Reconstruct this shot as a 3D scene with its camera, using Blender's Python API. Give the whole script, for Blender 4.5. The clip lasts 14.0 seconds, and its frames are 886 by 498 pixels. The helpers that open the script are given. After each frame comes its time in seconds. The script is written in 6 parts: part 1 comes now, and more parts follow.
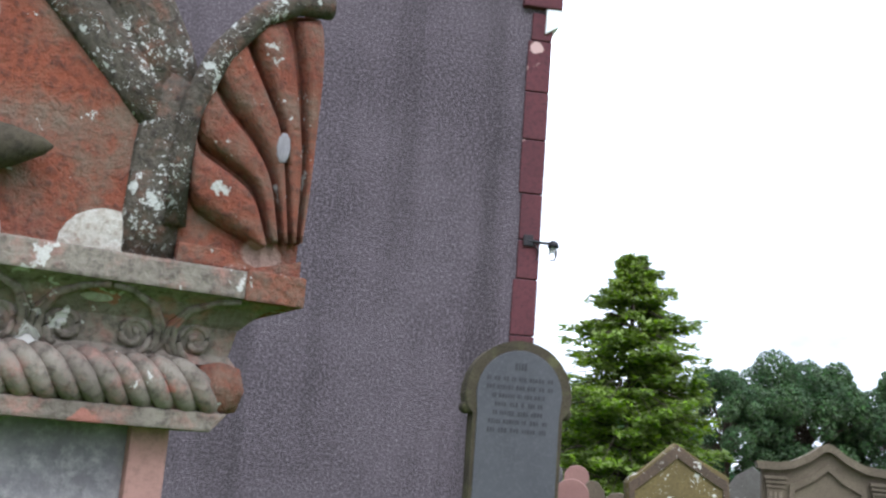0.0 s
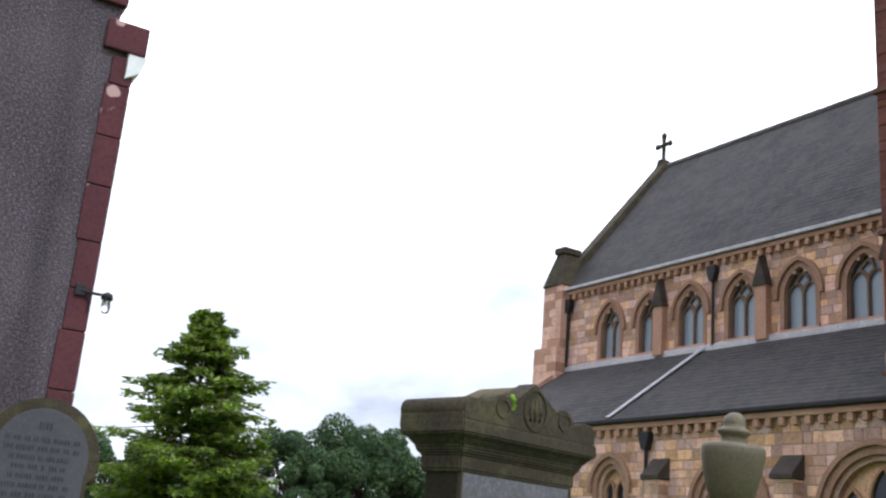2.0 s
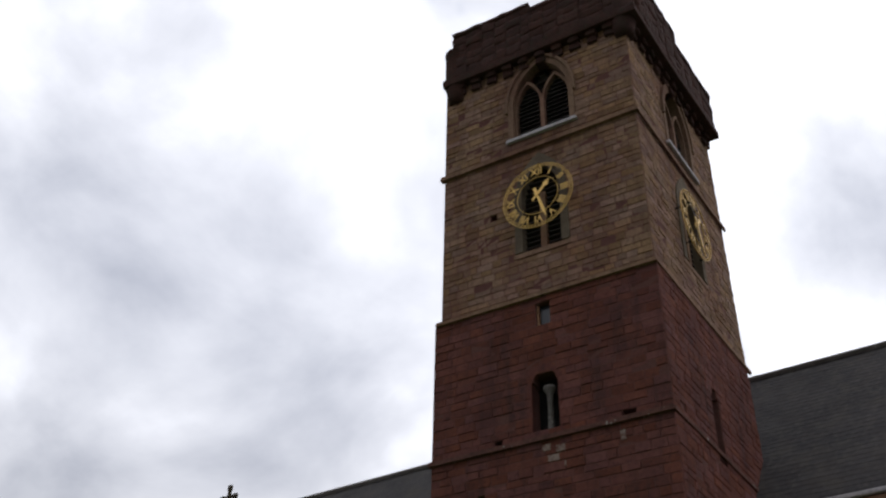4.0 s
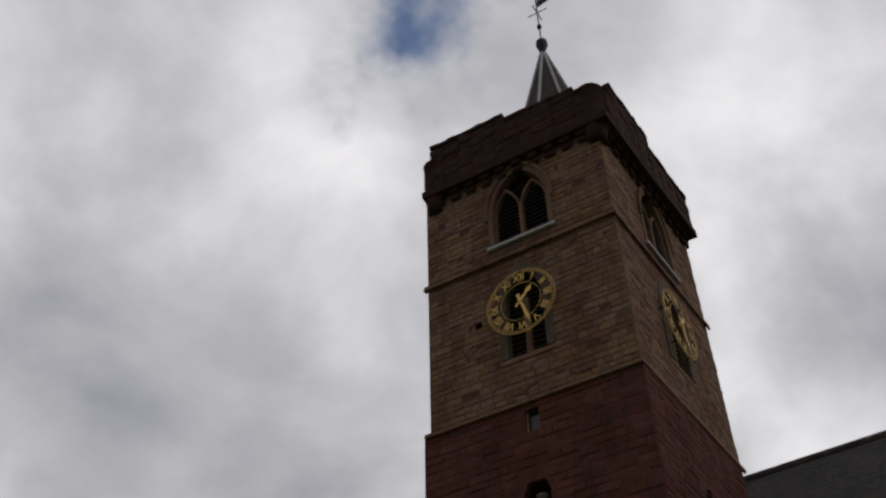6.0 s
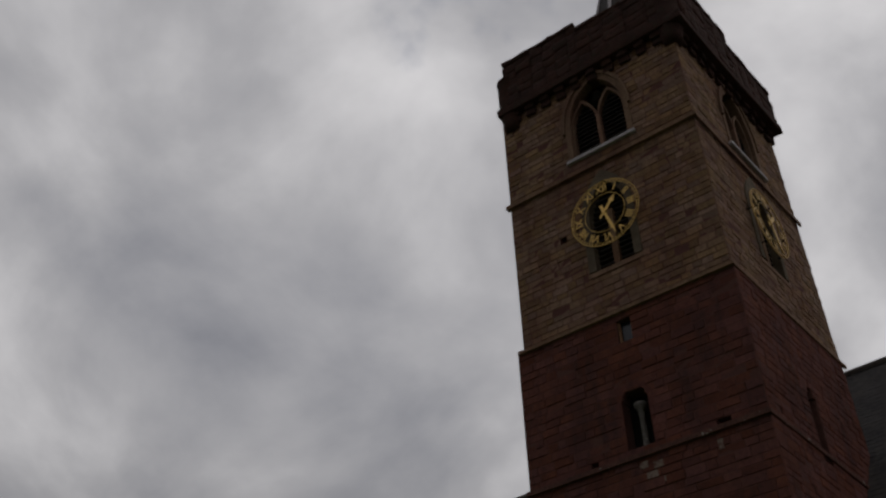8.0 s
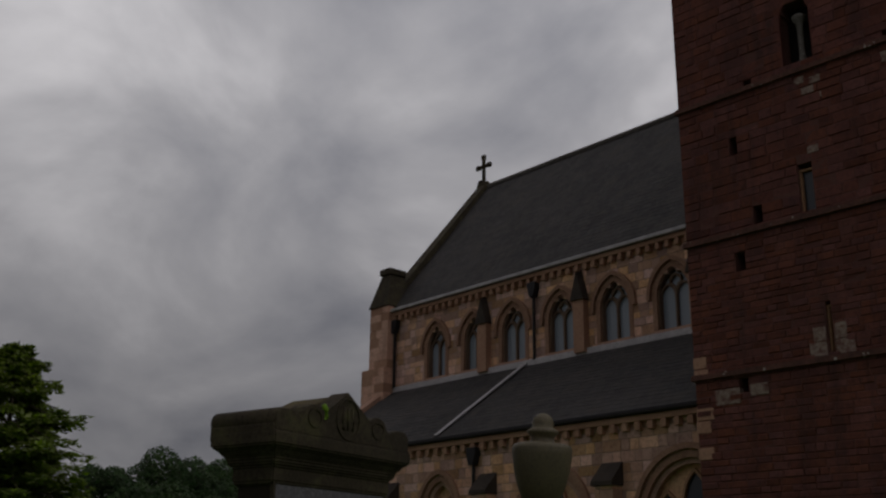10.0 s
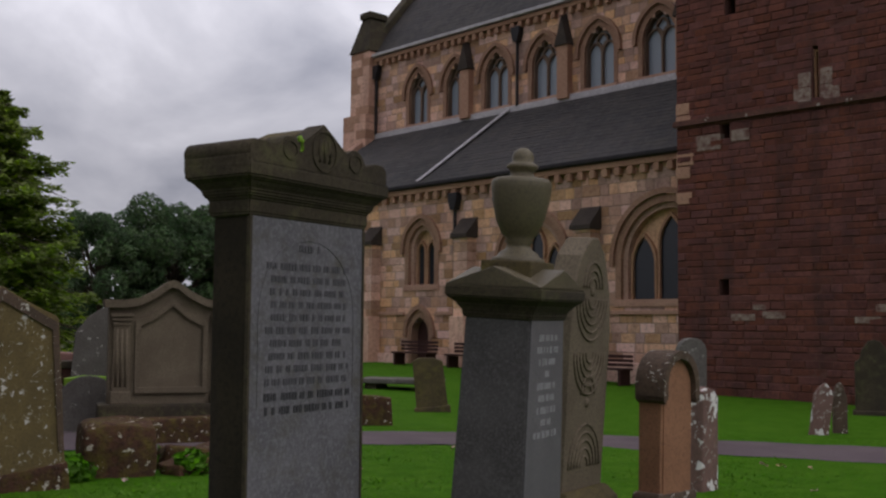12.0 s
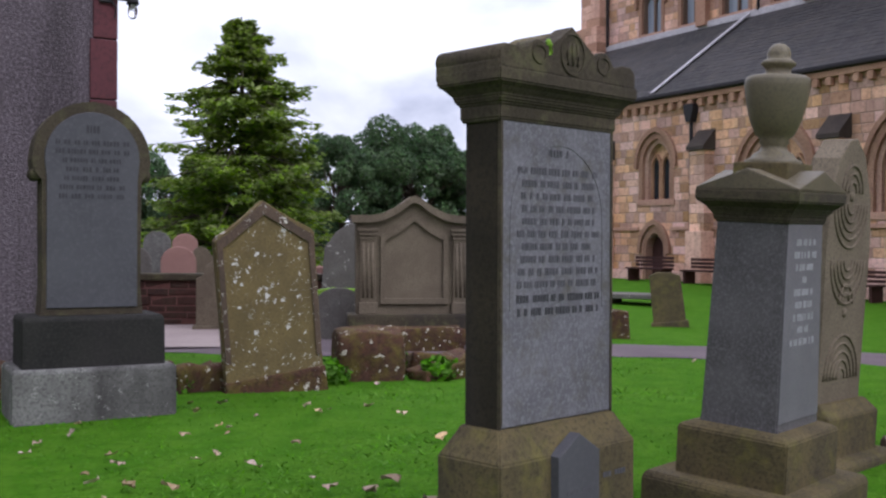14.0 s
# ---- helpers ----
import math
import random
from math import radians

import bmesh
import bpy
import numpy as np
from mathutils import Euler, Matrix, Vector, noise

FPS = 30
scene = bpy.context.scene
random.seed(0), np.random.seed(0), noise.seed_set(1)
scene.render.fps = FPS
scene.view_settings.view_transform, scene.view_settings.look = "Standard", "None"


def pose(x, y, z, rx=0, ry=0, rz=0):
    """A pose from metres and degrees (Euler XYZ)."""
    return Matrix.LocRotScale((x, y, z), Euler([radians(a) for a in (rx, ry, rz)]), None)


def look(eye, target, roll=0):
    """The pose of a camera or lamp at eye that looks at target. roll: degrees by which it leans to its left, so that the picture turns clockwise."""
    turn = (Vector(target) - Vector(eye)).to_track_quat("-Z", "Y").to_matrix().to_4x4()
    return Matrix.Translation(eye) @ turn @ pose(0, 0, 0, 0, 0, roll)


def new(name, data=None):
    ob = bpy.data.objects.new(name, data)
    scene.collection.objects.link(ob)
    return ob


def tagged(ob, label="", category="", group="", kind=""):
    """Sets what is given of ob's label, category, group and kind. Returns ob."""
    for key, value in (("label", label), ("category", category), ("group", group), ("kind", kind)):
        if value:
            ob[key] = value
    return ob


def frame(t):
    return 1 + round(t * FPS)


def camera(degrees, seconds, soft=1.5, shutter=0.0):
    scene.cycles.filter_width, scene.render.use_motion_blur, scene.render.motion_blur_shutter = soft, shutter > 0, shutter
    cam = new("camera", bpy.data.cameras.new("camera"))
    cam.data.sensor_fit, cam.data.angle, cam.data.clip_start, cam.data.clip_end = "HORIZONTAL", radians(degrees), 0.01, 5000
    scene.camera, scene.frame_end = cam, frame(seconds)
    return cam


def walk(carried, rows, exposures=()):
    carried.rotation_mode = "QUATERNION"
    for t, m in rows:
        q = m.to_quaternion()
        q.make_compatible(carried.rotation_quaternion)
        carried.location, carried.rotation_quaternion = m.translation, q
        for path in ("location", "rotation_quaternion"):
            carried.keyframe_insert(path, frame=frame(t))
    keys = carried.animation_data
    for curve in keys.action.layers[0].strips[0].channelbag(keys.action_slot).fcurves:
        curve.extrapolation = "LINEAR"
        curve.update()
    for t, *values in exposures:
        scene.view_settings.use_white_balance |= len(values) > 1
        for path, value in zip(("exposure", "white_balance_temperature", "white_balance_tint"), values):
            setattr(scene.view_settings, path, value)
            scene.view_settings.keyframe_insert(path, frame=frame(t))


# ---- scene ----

# ---- camera ----
cam = camera(45.94, 14.0, soft=2.4)


def aim(x, y, z, yaw, pitch, roll):
    return pose(x, y, z, 0, 0, yaw) @ pose(0, 0, 0, 90 + pitch, 0, 0) @ pose(0, 0, 0, 0, 0, roll)


PATH = [
    (0, -0.243, 0.271, 1.332, -8.951, 11.348, 4.521),
    (0.5, -0.121, 0.256, 1.354, -15.489, 11.310, 4.455),
    (1, -0.092, 0.246, 1.363, -20.788, 11.706, 4.375),
    (1.5, -0.037, 0.217, 1.385, -26.446, 12.377, 4.182),
    (2, -0.011, 0.197, 1.423, -31.671, 16.270, 4.949),
    (2.5, 0.004, 0.206, 1.425, -36.080, 21.482, 5.257),
    (3, 0.015, 0.212, 1.419, -43.405, 26.650, 4.535),
    (3.5, 0.017, 0.203, 1.415, -52.313, 31.362, 2.904),
    (4, 0.013, 0.189, 1.410, -55.804, 36.566, 1.370),
    (4.2, 0.011, 0.185, 1.408, -56.491, 38.166, 0.299),
    (6.3, -0.002, 0.155, 1.389, -56.767, 42.570, -1.891),
    (6.5, -0.003, 0.153, 1.388, -56.561, 42.442, -1.936),
    (7, -0.006, 0.146, 1.384, -56.185, 42.838, -1.684),
    (7.5, -0.010, 0.137, 1.381, -54.237, 41.401, -2.364),
    (8, -0.013, 0.125, 1.376, -50.795, 38.338, -2.196),
    (8.5, -0.013, 0.112, 1.370, -46.330, 33.374, -1.231),
    (9, -0.005, 0.107, 1.364, -43.850, 28.365, -0.178),
    (9.2, 0.002, 0.110, 1.363, -43.365, 25.958, 0.082),
    (11.3, 0.100, 0.187, 1.351, -41.642, 7.732, 0.833),
    (11.5, 0.110, 0.195, 1.341, -42.450, 6.084, 0.806),
    (12, 0.129, 0.214, 1.318, -42.654, 4.280, 0.557),
    (12.5, 0.144, 0.223, 1.301, -42.671, 1.842, 0.198),
    (13, 0.152, 0.234, 1.283, -42.283, -0.409, -0.255),
    (13.5, 0.128, 0.247, 1.270, -38.984, -0.584, -0.023),
    (14, 0.058, 0.245, 1.262, -30.097, -0.333, 0.333)]
EXPOSURES = [(0.0, 1.45, 5550, 10), (0.5, 1.5, 5550, 10), (1.0, 1.32, 5600, 11), (1.5, 1.15, 5600, 11), (2.2, 0.8, 5850, 11), (3.0, 0.1, 5950, 12), (3.5, -0.35, 6000, 12), (4.0, -0.6, 6150, 13), (6.3, -1.5, 6500, 13),
             (7.5, -1.75, 6500, 13), (9.0, -1.95, 6500, 13), (11.3, -1.2, 6300, 17), (11.6, -0.95, 6250, 17), (12.0, -0.42, 6200, 18), (12.5, 0.0, 6000, 19), (13.0, 0.32, 5900, 19), (14.0, 0.7, 5700, 20)]
walk(cam, [(t, aim(*row)) for t, *row in PATH], EXPOSURES)

# ---- world and sun ----
SUN_AZ, SUN_EL = 172, 48     # compass-like: degrees clockwise from +y
world = bpy.data.worlds.new("overcast_sky")
scene.world = world
world.use_nodes = True
wn, wl = world.node_tree.nodes, world.node_tree.links
wn.clear()


def wnode(kind, **inputs):
    n = wn.new(kind)
    for k, v in inputs.items():
        n.inputs[k].default_value = v
    return n


w_co = wn.new("ShaderNodeTexCoord")
w_sep = wn.new("ShaderNodeSeparateXYZ")
wl.new(w_co.outputs["Generated"], w_sep.inputs[0])
w_h = wn.new("ShaderNodeMath"); w_h.operation = "MAXIMUM"; w_h.inputs[1].default_value = 0.0
wl.new(w_sep.outputs["Z"], w_h.inputs[0])
w_add = wn.new("ShaderNodeMath"); w_add.operation = "ADD"; w_add.inputs[1].default_value = 0.75
wl.new(w_h.outputs[0], w_add.inputs[0])
w_flat = wn.new("ShaderNodeVectorMath"); w_flat.operation = "DIVIDE"
wl.new(w_co.outputs["Generated"], w_flat.inputs[0])
w_cmb = wn.new("ShaderNodeCombineXYZ")
for i in range(3):
    wl.new(w_add.outputs[0], w_cmb.inputs[i])
wl.new(w_cmb.outputs[0], w_flat.inputs[1])
w_n1 = wn.new("ShaderNodeTexNoise")
w_n1.inputs["Scale"].default_value, w_n1.inputs["Detail"].default_value, w_n1.inputs["Roughness"].default_value = 4.4, 7, 0.5
w_n1.inputs["Distortion"].default_value = 0.25
w_off = wn.new("ShaderNodeVectorMath"); w_off.operation = "ADD"; w_off.inputs[1].default_value = (1.7, 4.1, 0.6)
wl.new(w_flat.outputs[0], w_off.inputs[0]); wl.new(w_off.outputs[0], w_n1.inputs["Vector"])
w_ramp = wn.new("ShaderNodeValToRGB")
w_ramp.color_ramp.elements[0].position, w_ramp.color_ramp.elements[0].color = 0.3, (0.35, 0.365, 0.405, 1)
w_ramp.color_ramp.elements[1].position, w_ramp.color_ramp.elements[1].color = 0.68, (1.06, 1.06, 1.06, 1)
w_mid = w_ramp.color_ramp.elements.new(0.5)
w_mid.color = (0.66, 0.665, 0.68, 1)
wl.new(w_n1.outputs["Fac"], w_ramp.inputs[0])
w_sky = wn.new("ShaderNodeTexSky")
w_sky.sky_type, w_sky.sun_disc = "NISHITA", False
w_sky.sun_elevation, w_sky.sun_rotation = radians(SUN_EL), radians(SUN_AZ)
w_skys = wn.new("ShaderNodeVectorMath"); w_skys.operation = "SCALE"; w_skys.inputs["Scale"].default_value = 0.3
wl.new(w_sky.outputs[0], w_skys.inputs[0])
# a rent in the cloud that shows the blue
w_gap = wn.new("ShaderNodeVectorMath"); w_gap.operation = "DISTANCE"
w_gap.inputs[1].default_value = (0.480, 0.355, 0.802)
wl.new(w_co.outputs["Generated"], w_gap.inputs[0])
w_n2 = wn.new("ShaderNodeTexNoise"); w_n2.inputs["Scale"].default_value = 11; w_n2.inputs["Detail"].default_value = 4
wl.new(w_co.outputs["Generated"], w_n2.inputs["Vector"])
w_s2 = wn.new("ShaderNodeMath"); w_s2.operation = "MULTIPLY_ADD"; w_s2.inputs[1].default_value = 0.26; 
wl.new(w_n2.outputs["Fac"], w_s2.inputs[0]); wl.new(w_gap.outputs["Value"], w_s2.inputs[2])
w_map = wn.new("ShaderNodeMapRange")
w_map.inputs["From Min"].default_value, w_map.inputs["From Max"].default_value = 0.105, 0.215
w_map.interpolation_type = "SMOOTHSTEP"
wl.new(w_s2.outputs[0], w_map.inputs["Value"])
w_mix = wn.new("ShaderNodeMix"); w_mix.data_type = "RGBA"
wl.new(w_map.outputs[0], w_mix.inputs["Factor"])
wl.new(w_skys.outputs[0], w_mix.inputs["A"])
# an overcast sky is brighter overhead than at its rim
w_el = wn.new("ShaderNodeMapRange"); w_el.interpolation_type = "SMOOTHSTEP"
w_el.inputs["From Min"].default_value, w_el.inputs["From Max"].default_value = 0.0, 0.62
w_el.inputs["To Min"].default_value, w_el.inputs["To Max"].default_value = 0.88, 2.2
wl.new(w_sep.outputs["Z"], w_el.inputs["Value"])
# made dimmer on its unseen side than over the church, to darken facing walls
w_dot = wn.new("ShaderNodeVectorMath"); w_dot.operation = "DOT_PRODUCT"; w_dot.inputs[1].default_value = (0.24, 0.08, 0.04)
wl.new(w_co.outputs["Generated"], w_dot.inputs[0])
w_dim = wn.new("ShaderNodeMath"); w_dim.operation = "ADD"; w_dim.inputs[1].default_value = 0.88
wl.new(w_dot.outputs["Value"], w_dim.inputs[0])
w_both = wn.new("ShaderNodeMath"); w_both.operation = "MULTIPLY"
wl.new(w_el.outputs[0], w_both.inputs[0]); wl.new(w_dim.outputs[0], w_both.inputs[1])
w_lit = wn.new("ShaderNodeVectorMath"); w_lit.operation = "SCALE"
wl.new(w_ramp.outputs[0], w_lit.inputs[0]); wl.new(w_both.outputs[0], w_lit.inputs["Scale"])
wl.new(w_lit.outputs[0], w_mix.inputs["B"])
w_bg = wn.new("ShaderNodeBackground"); w_bg.inputs["Strength"].default_value = 0.9
w_out = wn.new("ShaderNodeOutputWorld")
wl.new(w_mix.outputs["Result"], w_bg.inputs[0]); wl.new(w_bg.outputs[0], w_out.inputs[0])

sun = new("sun", bpy.data.lights.new("sun", "SUN"))
sun.data.energy, sun.data.angle, sun.data.color = 0.7, radians(25), (1.0, 0.96, 0.9)
sa, se = radians(SUN_AZ), radians(SUN_EL)
sun.matrix_world = look((60 * math.sin(sa) * math.cos(se), 60 * math.cos(sa) * math.cos(se), 60 * math.sin(se)), (0, 0, 0))


# ---- materials ----
def material(name, cols, scale=3.0, bump=0.3, rough=0.85, metal=0.0, random_by="", spread=0.35, spots=None, spots2=None,
             moss=None, fine=60.0, spec=0.14, stretch=(1, 1, 1), streaks=0.0, bump_dist=0.01):
    """A worn surface: three base colours mixed by coarse and fine noise; spots, spots2: (colour, scale, share) of lichen;
    moss: (colour, share); random_by: 'object' or 'island' varies piece by piece."""
    m = bpy.data.materials.new(name)
    m.use_nodes = True
    n, l = m.node_tree.nodes, m.node_tree.links
    b = n["Principled BSDF"]
    b.inputs["Roughness"].default_value, b.inputs["Metallic"].default_value = rough, metal
    b.inputs["Specular IOR Level"].default_value = spec
    co = n.new("ShaderNodeTexCoord")
    mp = n.new("ShaderNodeMapping"); mp.inputs["Scale"].default_value = stretch
    l.new(co.outputs["Object"], mp.inputs[0])

    def noise_tex(s, detail=6, r=0.6):
        t = n.new("ShaderNodeTexNoise")
        t.inputs["Scale"].default_value, t.inputs["Detail"].default_value, t.inputs["Roughness"].default_value = s, detail, r
        l.new(mp.outputs[0], t.inputs["Vector"])
        return t

    def mixc(fac, a, bb, kind="MIX"):
        x = n.new("ShaderNodeMix"); x.data_type = "RGBA"; x.blend_type = kind
        for sock, v in (("Factor", fac), ("A", a), ("B", bb)):
            if isinstance(v, (tuple, list)):
                x.inputs[sock].default_value = (*v, 1)
            elif isinstance(v, float):
                x.inputs[sock].default_value = v
            else:
                l.new(v, x.inputs[sock])
        return x.outputs["Result"]

    def band(sock, lo, hi):
        r = n.new("ShaderNodeMapRange"); r.inputs["From Min"].default_value, r.inputs["From Max"].default_value = lo, hi
        r.interpolation_type = "SMOOTHSTEP"
        l.new(sock, r.inputs["Value"])
        return r.outputs[0]

    coarse, mid_n = noise_tex(scale), noise_tex(fine, 5, 0.7)
    c = mixc(band(coarse.outputs["Fac"], 0.35, 0.65), cols[0], cols[1])
    c = mixc(band(mid_n.outputs["Fac"], 0.42, 0.75), c, cols[2])
    if random_by:
        src = n.new("ShaderNodeObjectInfo").outputs["Random"] if random_by == "object" else n.new("ShaderNodeNewGeometry").outputs["Random Per Island"]
        rr = n.new("ShaderNodeMapRange"); rr.inputs["To Min"].default_value, rr.inputs["To Max"].default_value = 1 - spread, 1 + spread
        l.new(src, rr.inputs["Value"])
        wn_ = n.new("ShaderNodeTexWhiteNoise"); wn_.noise_dimensions = "1D"
        l.new(src, wn_.inputs["W"])
        hs = n.new("ShaderNodeHueSaturation")
        hh = n.new("ShaderNodeMapRange"); hh.inputs["To Min"].default_value, hh.inputs["To Max"].default_value = 0.5 - 0.04 * spread, 0.5 + 0.04 * spread
        l.new(wn_.outputs["Value"], hh.inputs["Value"])
        l.new(hh.outputs[0], hs.inputs["Hue"]); l.new(rr.outputs[0], hs.inputs["Value"]); l.new(c, hs.inputs["Color"])
        ss = n.new("ShaderNodeMapRange"); ss.inputs["To Min"].default_value, ss.inputs["To Max"].default_value = 1 - 0.6 * spread, 1 + 0.6 * spread
        l.new(wn_.outputs["Value"], ss.inputs["Value"]); l.new(ss.outputs[0], hs.inputs["Saturation"])
        c = hs.outputs[0]
    if streaks:
        st = n.new("ShaderNodeTexNoise"); st.inputs["Scale"].default_value = 1.0; st.inputs["Detail"].default_value = 5
        mp2 = n.new("ShaderNodeMapping"); mp2.inputs["Scale"].default_value = (2.2, 2.2, 0.22)
        l.new(co.outputs["Object"], mp2.inputs[0]); l.new(mp2.outputs[0], st.inputs["Vector"])
        c = mixc(band(st.outputs["Fac"], 0.45, 0.75), c, mixc(streaks, c, (0.03, 0.025, 0.025)))
    if moss:
        mo = noise_tex(scale * 2.3, 8, 0.7)
        c = mixc(band(mo.outputs["Fac"], 0.54 - moss[1], 0.86 - moss[1]), c, moss[0])
    for sp in (spots, spots2):
        if sp:
            v = n.new("ShaderNodeTexVoronoi"); v.inputs["Scale"].default_value = sp[1]
            wob = n.new("ShaderNodeMix"); wob.data_type = "VECTOR"; wob.inputs["Factor"].default_value = 0.12
            nz = noise_tex(sp[1] * 1.5, 4)
            l.new(mp.outputs[0], wob.inputs["A"]); l.new(nz.outputs["Color"], wob.inputs["B"])
            l.new(wob.outputs["Result"], v.inputs["Vector"])
            gate = noise_tex(sp[1] * 0.35, 3)
            mm = n.new("ShaderNodeMath"); mm.operation = "MULTIPLY_ADD"; mm.inputs[1].default_value = 1.3
            l.new(gate.outputs["Fac"], mm.inputs[0]); mm.inputs[2].default_value = -0.65
            md = n.new("ShaderNodeMath"); md.operation = "SUBTRACT"
            l.new(v.outputs["Distance"], md.inputs[0]); l.new(mm.outputs[0], md.inputs[1])
            inv = band(md.outputs[0], sp[2] + 0.06, sp[2] - 0.02)
            c = mixc(inv, c, sp[0])
    l.new(c, b.inputs["Base Color"])
    bp = n.new("ShaderNodeBump"); bp.inputs["Strength"].default_value, bp.inputs["Distance"].default_value = bump, bump_dist
    hsum = n.new("ShaderNodeMath"); hsum.operation = "MULTIPLY_ADD"; hsum.inputs[1].default_value = 0.6
    l.new(mid_n.outputs["Fac"], hsum.inputs[0]); l.new(coarse.outputs["Fac"], hsum.inputs[2])
    l.new(hsum.outputs[0], bp.inputs["Height"]); l.new(bp.outputs[0], b.inputs["Normal"])
    return m


M = {}
M["grass"] = material("grass", [(0.042, 0.122, 0.005), (0.064, 0.15, 0.009), (0.027, 0.085, 0.004)], 3.0, 0.8, 0.95, fine=26, spec=0.03, bump_dist=0.05)
M["blade"] = material("grass_blades", [(0.056, 0.165, 0.007), (0.084, 0.2, 0.012), (0.046, 0.135, 0.006)], 0.6, 0.1, 0.8, random_by="island", spread=0.18, fine=12, spec=0.05)
M["path"] = material("tarmac_path", [(0.105, 0.08, 0.086), (0.13, 0.1, 0.106), (0.07, 0.055, 0.06)], 1.2, 0.4, 0.9, fine=90)
M["far_ground"] = material("mixed_far_ground", [(0.12, 0.105, 0.085), (0.085, 0.09, 0.05), (0.16, 0.145, 0.125)], 0.05, 0.2, 0.95, fine=0.6)
M["paving"] = material("pale_gravel_path", [(0.3, 0.24, 0.22), (0.26, 0.205, 0.19), (0.2, 0.16, 0.15)], 1.2, 0.3, 0.9, fine=60)
M["lime_patch"] = material("patched_pale_masonry", [(0.27, 0.205, 0.165), (0.13, 0.062, 0.05), (0.33, 0.28, 0.235)], 5.0, 0.7, 0.95, fine=16, bump_dist=0.02)
M["tower_red"] = material("red_sandstone", [(0.165, 0.062, 0.046), (0.118, 0.046, 0.037), (0.078, 0.034, 0.029)], 0.8, 0.9, 0.95, random_by="island", spread=0.17, fine=9, streaks=0.5, bump_dist=0.02)
M["tower_red_piece"] = material("red_sandstone_block", [(0.165, 0.062, 0.046), (0.118, 0.046, 0.037), (0.078, 0.034, 0.029)], 0.8, 0.9, 0.95, random_by="object", spread=0.17, fine=9, streaks=0.5, bump_dist=0.02)
M["string_stone"] = material("lichened_string_stone", [(0.15, 0.07, 0.055), (0.1, 0.05, 0.04), (0.06, 0.035, 0.03)], 1.5, 0.9, 0.95, fine=10, spots=((0.34, 0.3, 0.26), 6.0, 0.08), bump_dist=0.03)
M["tower_buff"] = material("buff_sandstone", [(0.275, 0.178, 0.11), (0.205, 0.11, 0.072), (0.12, 0.078, 0.054)], 0.5, 0.5, 0.9, random_by="island", spread=0.22, fine=12, streaks=0.35, bump_dist=0.02)
M["church"] = material("pink_buff_sandstone", [(0.636, 0.408, 0.292), (0.551, 0.318, 0.217), (0.35, 0.201, 0.143)], 0.35, 0.6, 0.9, random_by="island", spread=0.4, fine=9, streaks=0.25, bump_dist=0.02)
M["church_trim"] = material("dressed_sandstone", [(0.42, 0.25, 0.16), (0.34, 0.19, 0.12), (0.22, 0.125, 0.085)], 0.8, 0.4, 0.9, random_by="island", spread=0.25, fine=14)
M["parapet"] = material("dark_weathered_sandstone", [(0.07, 0.033, 0.026), (0.05, 0.026, 0.021), (0.028, 0.018, 0.016)], 1.4, 0.9, 0.95, random_by="object", spread=0.12, fine=12, moss=((0.04, 0.036, 0.024), 0.08), bump_dist=0.03)
M["mortar"] = material("mortar", [(0.29, 0.215, 0.17), (0.24, 0.175, 0.14), (0.18, 0.135, 0.11)], 2, 0.5, 0.95, fine=40)
M["mortar_red"] = material("mortar_red", [(0.12, 0.055, 0.045), (0.1, 0.046, 0.039), (0.14, 0.075, 0.062)], 2, 0.5, 0.95, fine=20)
M["slate"] = material("roof_slate", [(0.046, 0.042, 0.042), (0.03, 0.029, 0.03), (0.07, 0.062, 0.056)], 0.5, 0.4, 0.8, random_by="island", spread=0.12, fine=5, moss=((0.062, 0.054, 0.046), 0.1), streaks=0.5, spec=0.2)
M["lead"] = material("lead_flashing", [(0.531, 0.499, 0.51), (0.425, 0.399, 0.409), (0.255, 0.234, 0.239)], 2, 0.2, 0.6, 0.0, fine=12)
M["iron"] = material("cast_iron", [(0.03, 0.028, 0.03), (0.02, 0.02, 0.022), (0.05, 0.04, 0.038)], 4, 0.2, 0.5, 0.3)
M["gold"] = material("gilding", [(0.75, 0.5, 0.16), (0.68, 0.44, 0.13), (0.5, 0.33, 0.1)], 8, 0.1, 0.4, 0.7)
M["black"] = material("black_paint", [(0.018, 0.017, 0.017), (0.012, 0.012, 0.012), (0.03, 0.028, 0.026)], 6, 0.1, 0.6)
# near-black colour that stands in for shade inside openings
M["void_shade"] = material("interior_shade", [(0.012, 0.011, 0.01), (0.008, 0.008, 0.008), (0.02, 0.018, 0.016)], 3, 0.1, 0.9)
M["wood_dark"] = material("dark_red_timber", [(0.06, 0.025, 0.02), (0.045, 0.02, 0.018), (0.03, 0.014, 0.012)], 4, 0.3, 0.7, stretch=(1, 1, 0.15))
M["louvre"] = material("weathered_louvre", [(0.05, 0.042, 0.036), (0.04, 0.034, 0.03), (0.07, 0.06, 0.05)], 5, 0.3, 0.8)
M["harl"] = material("grey_harling", [(0.103, 0.0828, 0.092), (0.0672, 0.0534, 0.0598), (0.239, 0.2, 0.216)], 0.7, 1.0, 0.95, fine=36, streaks=0.45, bump_dist=0.05)
M["quoin"] = material("painted_red_quoin", [(0.1, 0.033, 0.036), (0.078, 0.028, 0.031), (0.056, 0.023, 0.026)], 1.5, 0.3, 0.85, random_by="island", spread=0.2, fine=25, spots=((0.45, 0.3, 0.27), 4, 0.05))
